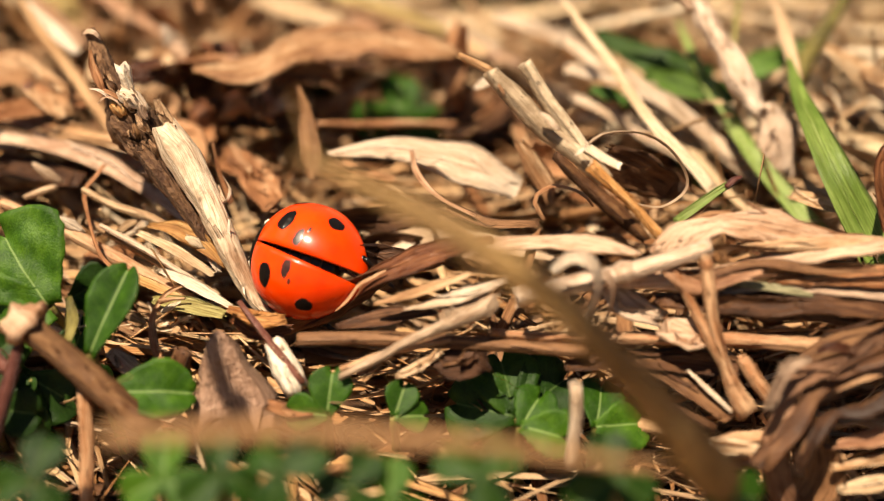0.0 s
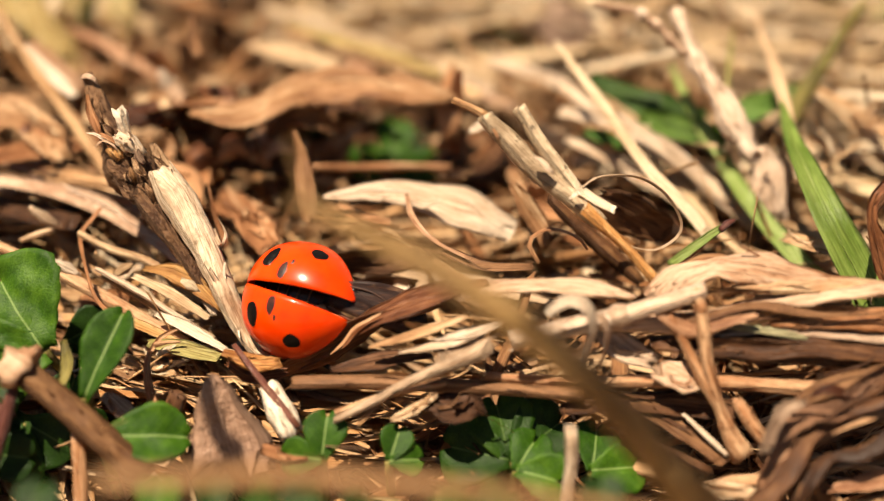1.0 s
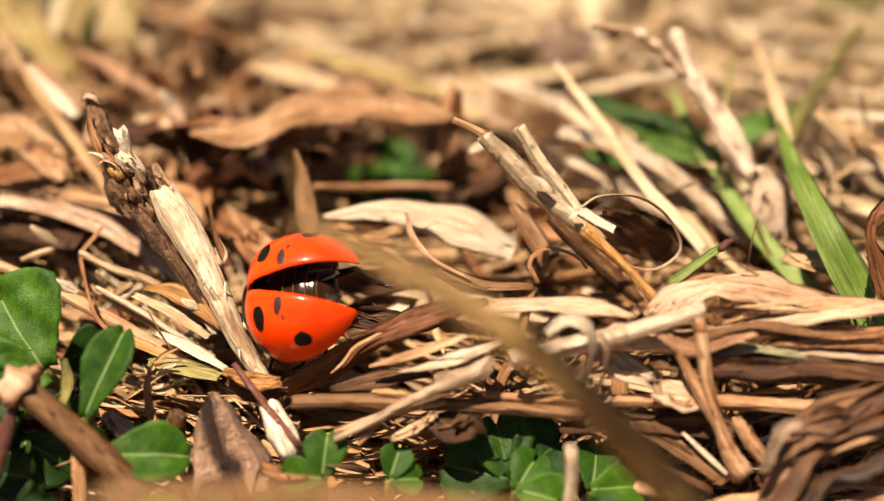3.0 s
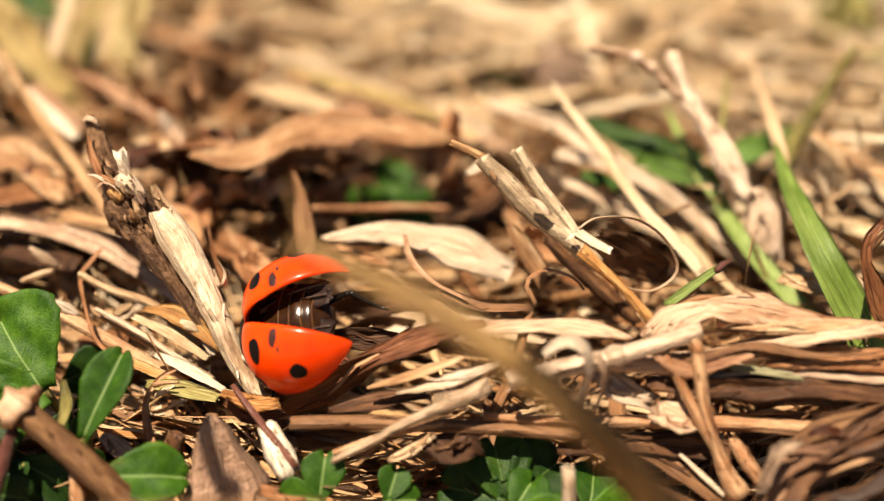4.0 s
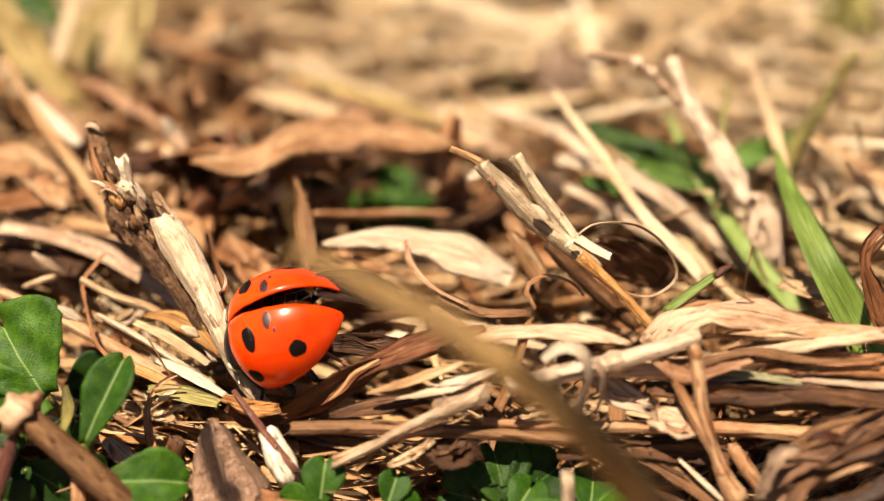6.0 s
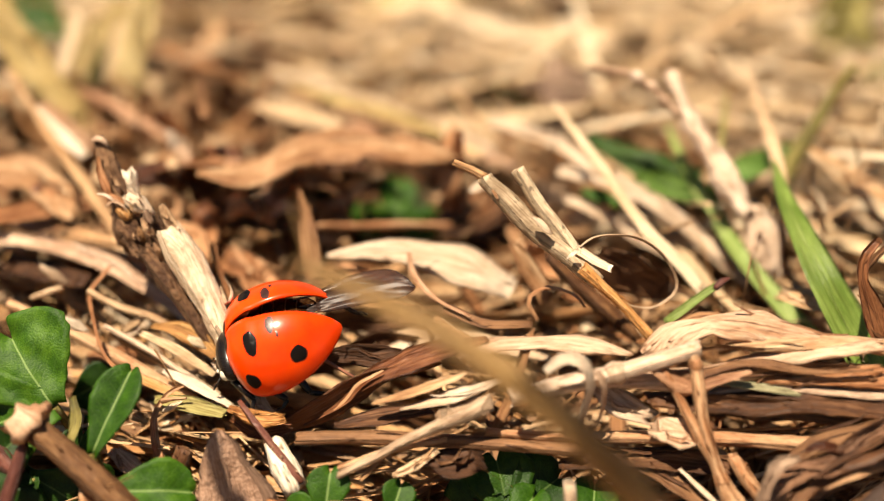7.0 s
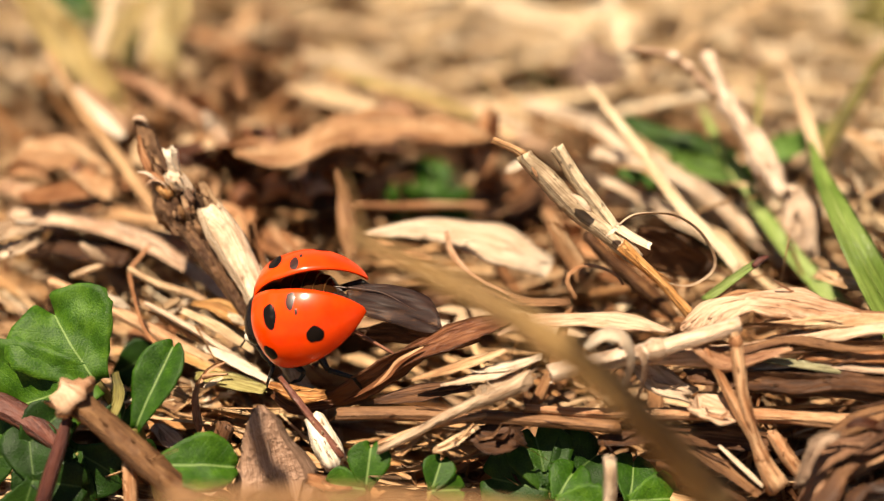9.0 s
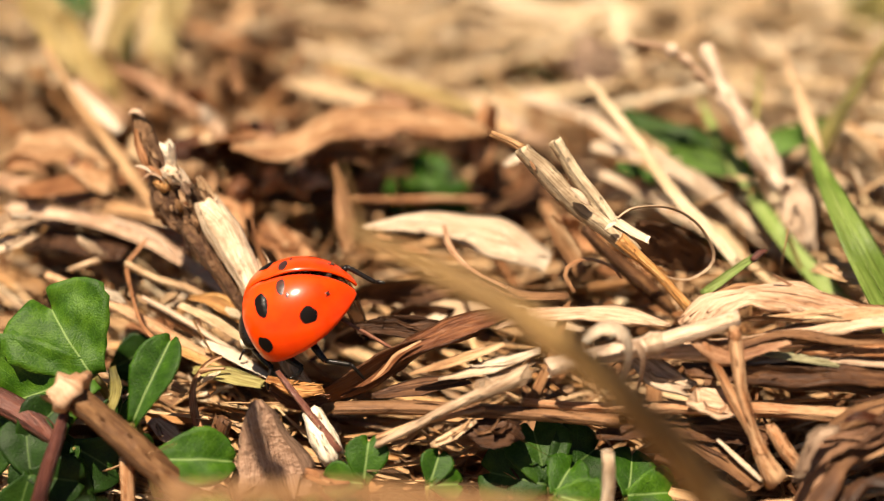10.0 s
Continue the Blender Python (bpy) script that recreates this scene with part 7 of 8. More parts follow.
# umber sheet stands in for the shade below the beetle's tail
blade("dry_grass_blade", "grass blade", "umber leaf added for the dark hollow under the beetle's tail", UMBER, [(-6.3, -2.6, 2.5), (-4.8, -2.6, 2.7), (-3.3, -2.6, 2.6), (-2.0, -2.6, 2.8)], (0.59, 1.35, 1.47, 0.47), up=(0, -0.9, 0.4), rough=0.3, waves=0.5, strands=1, group="dry grass blades")


def curled_scraps():
    """Crumpled leaf scraps heaped between the broken twig and the cinnamon leaf, each a thing."""
    rnd = random.Random(44)
    kinds = ((TAN, "crumpled tan leaf scrap"), (UMBER, "crumpled dark brown leaf scrap"), (RUSSET, "crumpled russet leaf scrap"),
             (CINNAMON, "crumpled cinnamon leaf scrap"), (PINKSTRAW, "crumpled pinkish straw scrap"), (MAHOGANY, "crumpled mahogany leaf scrap"))
    for i in range(46):
        u = rnd.random()
        x = -27 + 21 * u + rnd.uniform(-2, 2)
        y = 7.5 + 7.5 * rnd.random() + 2.5 * u
        z = 3.6 + 0.36 * (y - 8) + rnd.uniform(-0.8, 1.4)
        a, ln = radians(rnd.choice((-38, -38, 20, 75)) + rnd.gauss(0, 25)), rnd.uniform(2.0, 4.6)
        dx, dy, h = math.cos(a) * ln, math.sin(a) * ln * 0.6, rnd.uniform(-0.5, 0.9)
        pts = [(x - dx / 2, y - dy / 2, z - 0.4), (x - dx / 6, y - dy / 6, z + h), (x + dx / 6, y + dy / 6, z + h * 0.6), (x + dx / 2, y + dy / 2, z - 0.5)]
        w = rnd.uniform(0.7, 2.0)
        mat, text = kinds[i % len(kinds)]
        blade("leaf_scrap", "leaf scrap", text + " heaped in the litter", mat, pts, (w * 0.4, w, w * 0.9, w * 0.3), cup=rnd.choice((-0.9, -0.5, 0.6)), twist=rnd.uniform(-90, 90),
              up=(rnd.uniform(-0.4, 0.4), -0.7, 0.7), rough=0.35, ragged=1.2, waves=0.7, strands=0, group="crumpled leaf scraps")


curled_scraps()

# green: clover
clover("broad lobed clover leaf, dark green with pale midribs", CLOVER, (-19.8, -5.4, 1.2), 5.5, (0.02, -0.8, 0.58), (-0.55, 0.38, 0.74), leaflets=(2, 74), fold=0.2, notch=0.2, slim=1.18, serrate=0.03, root=(4, 3, -7))
clover("folded clover leaflet half in shade", CLOVER, (-17.05, -8.4, 0.41), 4.50, (-0.15, -0.8, 0.55), (0.27, 0.17, 0.95), leaflets=(0,), fold=0.35, slim=0.52, notch=0.08, root=(0.5, 2, -7))
clover("round clover leaf by the stems, shade in its colour", CLOVERSHADE, (-20.5, -7.9, -1.4), 3.02, (-0.1, -0.8, 0.5), (-0.2, -0.3, -0.7), leaflets=(0, 75, -75), fold=0.15, slim=1.05, root=(0, 2, -9))
clover("small clover leaf behind the twig", CLOVERSHADE, (-18.7, -7.4, -1.4), 2.17, (0.2, -0.85, 0.45), (0.5, 0.3, -0.5), leaflets=(0, -110, 100), fold=0.2, root=(0, 2, -9))
clover("clover leaf under the big leaf, shade in its colour", CLOVERSHADE, (-20.1, -1.3, -0.9), 2.75, (0.1, -0.9, 0.4), (0.4, -0.2, -0.7), leaflets=(0, 90), fold=0.2, root=(0, 2, -7))
clover("clover leaf at the edge, shade in its colour", CLOVERSHADE, (-23.0, -8.5, -1.0), 2.84, (0.1, -0.85, 0.45), (0.3, -0.2, -0.6), leaflets=(0, 110, -100), fold=0.2, root=(0, 2, -9))
clover("dusky green clover leaf near the ground", CLOVERSHADE, (-22.2, -9.6, -2.0), 2.82, (0.1, -0.8, 0.55), (0.5, 0.3, -0.3), leaflets=(0, 110, -100), fold=0.2, root=(0, 2, -9))
blade("green_grass_blade", "grass blade", "pale green clover stem", OLIVE, [(-18.4, -7.6, 0.6), (-18.3, -6.7, 1.2), (-18.6, -5.8, 2.0)], (0.51, 0.69, 0.35), thick=0.6, group="green grass blades")
clover("clover leaf folded like a cup", CLOVER, (-16.2, -9.7, -1.0), 3.96, (0.0, -0.6, 0.8), (0.98, 0.06, 0.02), leaflets=(0,), fold=0.42, slim=0.72, notch=0.05, root=(0, 2, -8))
clover("small clover leaf among straws", CLOVER, (-5.6, -9.5, -2.4), 2.20, (0.0, -0.8, 0.5), (0.1, 0.4, 0.8), leaflets=(0, 90), fold=0.2, root=(0, 1, -7))
clover("small clover leaf, partly hidden", CLOVER, (-2.3, -9.6, -2.4), 1.81, (0.1, -0.7, 0.6), (0.3, 0.4, 0.8), leaflets=(0, -70), fold=0.2, root=(0, 1, -7))
clover("deep green clover leaf with toothed lobes", CLOVERSHADE, (3.6, -8.6, -3.1), 3.50, (0.05, -0.8, 0.55), (-0.1, 0.45, 0.8), leaflets=(6, 72, -62), fold=0.12, serrate=0.03, slim=1.1, root=(0, 1, -8))
clover("bright clover leaf catching sun", CLOVER, (3.9, -9.7, -2.9), 2.53, (-0.15, -0.6, 0.75), (0.5, 0.35, 0.4), leaflets=(15, -60), fold=0.25, serrate=0.06, notch=0.3, root=(0, 1, -8))
clover("clover leaf beside the thick stalk", CLOVER, (7.6, -9.3, -3.2), 2.64, (0.2, -0.6, 0.75), (0.45, 0.3, 0.6), leaflets=(20, -50), fold=0.2, serrate=0.03, root=(0, 1, -8))
clover("fresh clover leaf low among the litter", CLOVER, (-11.7, -17.3, 0.2), 2.14, (0.0, -0.65, 0.7), (0.0, 1.0, 0.3), leaflets=(-115, 0, 115), fold=0.22, root=(0, 1, -11))
clover("fresh clover leaf low among the litter", CLOVERSHADE, (-9.1, -18.1, 1.2), 1.86, (0.28, -0.65, 0.7), (0.99, -0.67, 0.3), leaflets=(-115, 0, 115), fold=0.22, root=(0, 1, -11))
clover("fresh clover leaf low among the litter", CLOVERSHADE, (-6.4, -19.1, 2.2), 2.04, (-0.33, -0.65, 0.7), (-0.26, -0.11, 0.3), leaflets=(-115, 0, 115), fold=0.22, root=(0, 1, -11))
clover("fresh clover leaf low among the litter", CLOVERSHADE, (-3.7, -18.8, 1.2), 1.61, (0.2, -0.65, 0.7), (0.49, -0.97, 0.3), leaflets=(-115, 0, 115), fold=0.22, root=(0, 1, -11))
clover("fresh clover leaf low among the litter", CLOVERSHADE, (1.6, -19.2, 2.2), 2.03, (-0.35, -0.65, 0.7), (0.8, 0.48, 0.3), leaflets=(-115, 0, 115), fold=0.22, root=(0, 1, -11))
clover("fresh clover leaf low among the litter", CLOVERSHADE, (7.1, -18.3, 1.2), 2.08, (0.11, -0.65, 0.7), (-0.62, -0.92, 0.3), leaflets=(-115, 0, 115), fold=0.22, root=(0, 1, -11))
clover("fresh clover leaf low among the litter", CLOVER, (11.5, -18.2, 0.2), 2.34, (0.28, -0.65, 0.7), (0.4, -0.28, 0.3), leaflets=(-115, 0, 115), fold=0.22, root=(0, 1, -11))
clover("fresh clover leaf low among the litter", CLOVERSHADE, (-16.7, -18.6, 1.2), 1.85, (-0.0, -0.65, 0.7), (-0.96, -0.53, 0.3), leaflets=(-115, 0, 115), fold=0.22, root=(0, 1, -11))
clover("fresh clover leaf low among the litter", CLOVER, (-2.1, -18.7, 0.2), 1.86, (0.33, -0.65, 0.7), (1.0, -0.78, 0.3), leaflets=(-115, 0, 115), fold=0.22, root=(0, 1, -11))
clover("green leaf deep in the shade", CLOVER, (-3.2, 17.1, 1.7), 3.0, (0, -0.8, 0.5), (0.1, 0.3, 0.9), leaflets=(0, 100, -100), root=(0, 1, -8))
clover("green leaf scrap under the cinnamon leaf", CLOVERSHADE, (-9.0, 19.0, 3.2), 1.90, (0, -0.8, 0.5), (0.3, 0.3, 0.9), leaflets=(0, 110), root=(0, 1, -6))
clover("green leaf behind the twig", CLOVERSHADE, (-1.8, 19.5, 1.5), 1.55, (0, -0.8, 0.5), (0.1, 0.3, 0.9), leaflets=(0, 100, -100), root=(0, 1, -8))
clover("dark green leaf under the big curled leaf", CLOVERSHADE, (-9.3, 20.0, 2.7), 2.2, (0, -0.8, 0.5), (0.1, 0.3, 0.9), leaflets=(0, 100, -100), root=(0, 1, -8))
blade("dry_grass_blade", "grass blade", "reddish-brown crumpled leaf layer, curling", CRUMPLE, [(15.2, -11.4, -0.6), (16.6, -10.3, 0.5), (19.0, -10.0, 1.1), (20.6, -8.9, 1.9), (22.9, -8.1, 2.7)], (0.57, 1.40, 1.21, 1.38, 0.84), cup=0.4, twist=-30, waves=0.9, rough=0.3, ragged=1.0, ridges=5, strands=4, group="dry grass blades")
blade("dry_grass_blade", "grass blade", "dark umber leaf layer, curling up", UMBER, [(14.9, -12.9, -2.2), (16.3, -11.8, -1.2), (17.5, -10.6, 0.0), (19.0, -9.8, 0.8), (21.2, -9.7, 1.4), (23.5, -8.5, 2.2)], (1.25, 1.45, 0.86, 1.44, 1.34, 1.10), cup=-0.5, twist=70, waves=0.9, rough=0.3, ragged=1.0, ridges=5, strands=4, group="dry grass blades")
blade("dry_grass_blade", "grass blade", "dark brown leaf layer in shade", UMBER, [(16.8, -12.8, -2.8), (17.2, -12.1, -1.7), (18.5, -10.9, -1.0), (19.9, -11.0, -0.7), (21.6, -10.6, 0.2), (23.7, -10.1, 0.3)], (0.60, 1.29, 0.73, 1.18, 1.24, 0.70), cup=-0.8, twist=70, waves=0.9, rough=0.3, ragged=1.0, ridges=5, strands=4, group="dry grass blades")

# brown leaves added out of sight behind the cinnamon leaf to shade the hollow
dead_leaf("unseen flat leaf added to shade the hollow", RUSSET, (-15.5, 15.0, 6.4), 3.3, normal=(-0.14, 0.44, 0.92), ahead=(-0.79, 0.6, 0.1), cup=-0.4, squash=0.77, lobes=0.45, stalk_to=-3.5)
dead_leaf("unseen flat leaf added to shade the hollow", TAN, (-11.3, 16.7, 5.4), 3.7, normal=(0.05, 0.29, 0.92), ahead=(-0.19, 0.6, 0.1), cup=-0.4, squash=0.79, lobes=0.45, stalk_to=-3.5)
dead_leaf("unseen flat leaf added to shade the hollow", UMBER, (-7.0, 18.5, 5.0), 2.9, normal=(-0.18, 0.30, 0.92), ahead=(0.59, 0.6, 0.1), cup=-0.6, squash=0.73, lobes=0.45, stalk_to=-3.5)
dead_leaf("unseen flat leaf added to shade the hollow", CINNAMON, (-13.9, 19.3, 4.6), 4.1, normal=(-0.16, 0.33, 0.92), ahead=(0.28, 0.6, 0.1), cup=-0.4, squash=0.77, lobes=0.45, stalk_to=-3.5)
dead_leaf("unseen flat leaf added to shade the hollow", UMBER, (-12.3, 23.7, 3.3), 4.4, normal=(-0.04, 0.34, 0.92), ahead=(-0.73, 0.6, 0.1), cup=-0.6, squash=0.76, lobes=0.45, stalk_to=-3.5)
dead_leaf("unseen flat leaf added to shade the hollow", RUSSET, (-8.0, 25.4, 2.0), 3.4, normal=(-0.00, 0.28, 0.92), ahead=(-0.12, 0.6, 0.1), cup=-0.6, squash=0.79, lobes=0.45, stalk_to=-3.5)
dead_leaf("unseen flat leaf added to shade the hollow", UMBER, (-14.9, 26.3, 1.7), 4.1, normal=(-0.12, 0.43, 0.92), ahead=(-0.27, 0.6, 0.1), cup=-0.6, squash=0.54, lobes=0.45, stalk_to=-3.5)
dead_leaf("unseen flat leaf added to shade the hollow", RUSSET, (-10.6, 28.0, 1.8), 3.6, normal=(0.03, 0.38, 0.92), ahead=(-0.48, 0.6, 0.1), cup=-0.6, squash=0.62, lobes=0.45, stalk_to=-3.5)


# places of the marks on a wing case: x, degrees up from the rim
SPOTS = ((0.17, 63.5), (-1.92, 35.4), (0.78, 24.3), (-1.07, 74.5))


# ---- the beetle (its own space: +x is ahead, +y its left, z up, millimetres) ----
RED = shell("wing_case_red", (0.85, 0.058, 0.002), (0.74, 0.030, 0.001), 0.36, 0.55, 500, 0.12)
BLACK = shell("beetle_black", (0.006, 0.004, 0.003), (0.012, 0.008, 0.006), 0.28, 0.1, 900, 0.25)
SPOT = shell("spot_black", (0.004, 0.003, 0.003), (0.008, 0.005, 0.004), 0.45, 0.04, 900, 0.1)
SCUFF = shell("scuffed_mark", (0.014, 0.005, 0.003), (0.07, 0.014, 0.005), 0.4, 0.3, 3000)
ABDOMEN = shell("abdomen_brown", (0.016, 0.006, 0.002), (0.040, 0.015, 0.005), 0.15, 0.0, 1200, 0.25)
AMBER = shell("amber_band", (0.13, 0.052, 0.014), (0.04, 0.015, 0.005), 0.3, 0.0, 1500, 0.25)
IVORY = shell("ivory_mark", (0.75, 0.68, 0.55), (0.62, 0.54, 0.40), 0.4, 0.3, 2000)
WING = membrane("smoky_wing")
VEIN = shell("wing_vein", (0.05, 0.028, 0.02), (0.09, 0.05, 0.035), 0.35, 0.3, 2000)

FRONT, REAR, HALF, TALL = 2.45, 3.75, 2.95, 3.05


def case_edge(x):
    """How full the wing cases are at x: 1 at the middle, 0 at both ends."""
    if x >= 0:
        return max(0.0, 1 - (x / FRONT) ** 2.5) ** 0.5
    return max(0.0, 1 - (-x / REAR) ** 2.0) ** 0.66


def case_point(x, th, side, lift=0.0):
    """A point of the dome; th: degrees from the rim (0) up to the seam (90); side: 1 left, -1 right."""
    k = case_edge(x)
    a = radians(th)
    w, h = HALF * k, TALL * (k ** 0.85) * (0.97 if x < 0 else 1.0)
    n = Vector((x / 9.0, math.cos(a) / HALF, math.sin(a) / TALL)).normalized()
    y = w * abs(math.cos(a)) ** 0.92 * (1 if math.cos(a) > 0 else -1)
    z = h * math.sin(a)
    return (x + n.x * lift, side * (y + 0.015 + n.y * lift), z + n.z * lift)


HINGE = (2.0, 0.75, 1.75)


def wing_case(side, parent):
    """One wing case as a thin curved shell with its origin at the shoulder hinge; spots are its sub-parts."""
    nx, nt = 34, 20
    hx, hy, hz = HINGE[0], side * HINGE[1], HINGE[2]
    verts, faces, uvs = [], [], []
    for layer in (0.0, -0.13):
        for i in range(nx + 1):
            u = i / nx
            x = FRONT - 0.02 - (FRONT + REAR - 0.03) * (0.5 - 0.5 * math.cos(math.pi * u))
            for j in range(nt + 1):
                th = 1 + 89 * j / nt
                p = case_point(x, th, side, layer)
                verts.append((p[0] - hx, p[1] - hy, p[2] - hz))
                uvs.append((x, th / 30))
    n = (nx + 1) * (nt + 1)
    for layer in (0, 1):
        for i in range(nx):
            for j in range(nt):
                a = layer * n + i * (nt + 1) + j
                f = (a, a + 1, a + nt + 2, a + nt + 1)
                faces.append(f if (layer == 0) == (side > 0) else f[::-1])
    rim = list(range(nt + 1)) + [i * (nt + 1) + nt for i in range(1, nx + 1)] + [nx * (nt + 1) + j for j in range(nt - 1, -1, -1)] + [i * (nt + 1) for i in range(nx - 1, 0, -1)]
    for a, b in zip(rim, rim[1:] + rim[:1]):
        f = (a, a + n, b + n, b)
        faces.append(f if side > 0 else f[::-1])
    case = part("wing_case", (verts, faces, uvs), RED, parent, "glossy orange-red wing case with black spots")
    case.matrix_basis = pose(hx * MM, hy * MM, hz * MM)

    def spot(name, x0, th0, rx, rt, mat, turn=0.0, rings=4, around=20):
        vs, fs, us = [], [], []
        for r in range(rings + 1):
            for a in range(around if r else 1):
                ang = 2 * math.pi * a / around
                wob = 1 + 0.06 * math.sin(3 * ang + x0 * 5) + 0.04 * math.sin(5 * ang)
                c, s = rx * r / rings * math.cos(ang) * wob, rt * r / rings * math.sin(ang) * wob
                c, s = c * math.cos(turn) - s * math.sin(turn) * rx / rt, c * math.sin(turn) * rt / rx + s * math.cos(turn)
                p = case_point(x0 + c, th0 + s, side, 0.022 - 0.012 * (r / rings) ** 3)
                vs.append((p[0] - hx, p[1] - hy, p[2] - hz))
                us.append((c, s))
        for a in range(around):
            b = (a + 1) % around
            fs.append((0, 1 + a, 1 + b) if side < 0 else (0, 1 + b, 1 + a))
            for r in range(1, rings):
                i, j = 1 + (r - 1) * around, 1 + r * around
                f = (i + a, j + a, j + b, i + b)
                fs.append(f if side < 0 else f[::-1])
        part(name, (vs, fs, us), mat, case)

    spot("spot", SPOTS[0][0], SPOTS[0][1], 0.36, 13, SPOT, 0.3)
    spot("spot", SPOTS[1][0], SPOTS[1][1], 0.40, 10.5, SPOT, 0.2)
    spot("spot", SPOTS[2][0], SPOTS[2][1], 0.40, 9, SPOT, -0.3)
    spot("scuff_mark", SPOTS[3][0] + 0.1, SPOTS[3][1] + 3, 0.23, 9.5, SCUFF, 0.4)
    spot("scuff_mark", SPOTS[3][0] - 0.2, SPOTS[3][1] - 9, 0.08, 3.5, SCUFF, 0.5)
    spot("spot", 2.0, 78, 0.35, 12, SPOT)
    return case


def ellipsoid(cx, cy, cz, rx, ry, rz, nu=20, nv=14, ridge=0.0, count=0):
    verts, faces, uvs = [], [], []
    for i in range(nv + 1):
        a = math.pi * i / nv
        for j in range(nu):
            b = 2 * math.pi * j / nu
            k = math.sin(a) * (1 + ridge * math.cos(count * 2 * math.pi * i / nv))
            verts.append((cx + rx * math.cos(a), cy + ry * k * math.cos(b), cz + rz * k * math.sin(b)))
            uvs.append((i * 0.3, j * 0.3))
    for i in range(nv):
        for j in range(nu):
            a, b = i * nu + j, i * nu + (j + 1) % nu
            faces.append((a, b, b + nu, a + nu))
    return verts, faces, uvs


def tube(points, w, seed=1, flat=0.9):
    return sweep(points, w, round_profile(9, flat), (0.2, 0.1, 1), 0, seed, 0.04, 0.15)


def leg(parent, hip, knee, ankle, toe, thick):
    """One jointed black leg."""
    base = part("leg", tube([hip, Vector(hip).lerp(Vector(knee), 0.5) + Vector((0, 0, 0.1)), knee], (thick, thick * 1.15, thick * 0.8), 3), BLACK, parent)
    part("shin", tube([knee, Vector(knee).lerp(Vector(ankle), 0.5), ankle], (thick * 0.75, thick * 0.7, thick * 0.6), 4), BLACK, base)
    part("foot", tube([ankle, Vector(ankle).lerp(Vector(toe), 0.5) + Vector((0, 0, 0.06)), toe], (thick * 0.5, thick * 0.55, thick * 0.35), 5), BLACK, base)
    return base


def wing_panel(length, w0, w1, w2, side, bulge=0.35):
    """A veined membrane panel from the origin along -x, pleated, of real thickness."""
    nu, nv = 18, 10
    verts, faces, uvs = [], [], []
    for layer in (0.02, -0.02):
        for i in range(nu + 1):
            u = i / nu
            half = (w0 * (1 - u) ** 2 + 2 * w1 * u * (1 - u) * 1.3 + w2 * u * u) * (math.sqrt(max(0.0, 1 - max(0, (u - 0.8) / 0.2) ** 2)) * 0.9 + 0.1)
            for j in range(nv + 1):
                v = -1 + 2 * j / nv
                verts.append((-length * u - 0.25 * (1 - v * v) * u, side * (half * (v * 0.5 + 0.35)), bulge * (1 - v * v) * (0.3 + u) * 0.5 + 0.05 * math.sin(v * 7 + u * 3) + 0.16 * noise.noise(Vector((v * 1.9, u * 3.1, length))) + layer))
                uvs.append((v * 3, u * length))
    n = (nu + 1) * (nv + 1)
    for layer in (0, 1):
        for i in range(nu):
            for j in range(nv):
                a = layer * n + i * (nv + 1) + j
                f = (a, a + 1, a + nv + 2, a + nv + 1)
                faces.append(f if (layer == 0) != (side > 0) else f[::-1])
    rim = list(range(nv + 1)) + [i * (nv + 1) + nv for i in range(1, nu + 1)] + [nu * (nv + 1) + j for j in range(nv - 1, -1, -1)] + [i * (nv + 1) for i in range(nu - 1, 0, -1)]
    for a, b in zip(rim, rim[1:] + rim[:1]):
        faces.append((a, a + n, b + n, b))
    return verts, faces, uvs


WING_ROOT = (1.0, 0.4, 1.78)
WING_FOLD = 4.0


def hind_wing(side, parent):
    """A hind wing: an inner panel at the shoulder and an outer panel that folds on it."""
    inner = part("hind_wing", wing_panel(WING_FOLD, 0.6, 1.3, 1.2, side, 0.12), WING, parent, "smoky translucent hind wing")
    inner.matrix_basis = pose(WING_ROOT[0] * MM, side * WING_ROOT[1] * MM, WING_ROOT[2] * MM)
    part("vein", tube([(0, side * 0.3, 0.05), (-2.0, side * 0.85, 0.12), (-3.95, side * 0.95, 0.1)], (0.17, 0.13, 0.10), 8), VEIN, inner)
    part("vein", tube([(0, side * 0.2, 0.08), (-2.0, side * 0.35, 0.2), (-3.9, side * 0.3, 0.2)], (0.12, 0.09, 0.07), 9), VEIN, inner)
    outer = part("wing_tip", wing_panel(5.0, 1.2, 2.2, 1.8, side, 0.3), WING, inner)
    part("vein", tube([(0, side * 0.95, 0.08), (-1.8, side * 1.15, 0.15), (-3.6, side * 0.7, 0.15)], (0.11, 0.08, 0.05), 10), VEIN, inner).parent = outer
    outer.matrix_basis = pose(-WING_FOLD * MM, 0, 0.08 * MM)
    return inner, outer


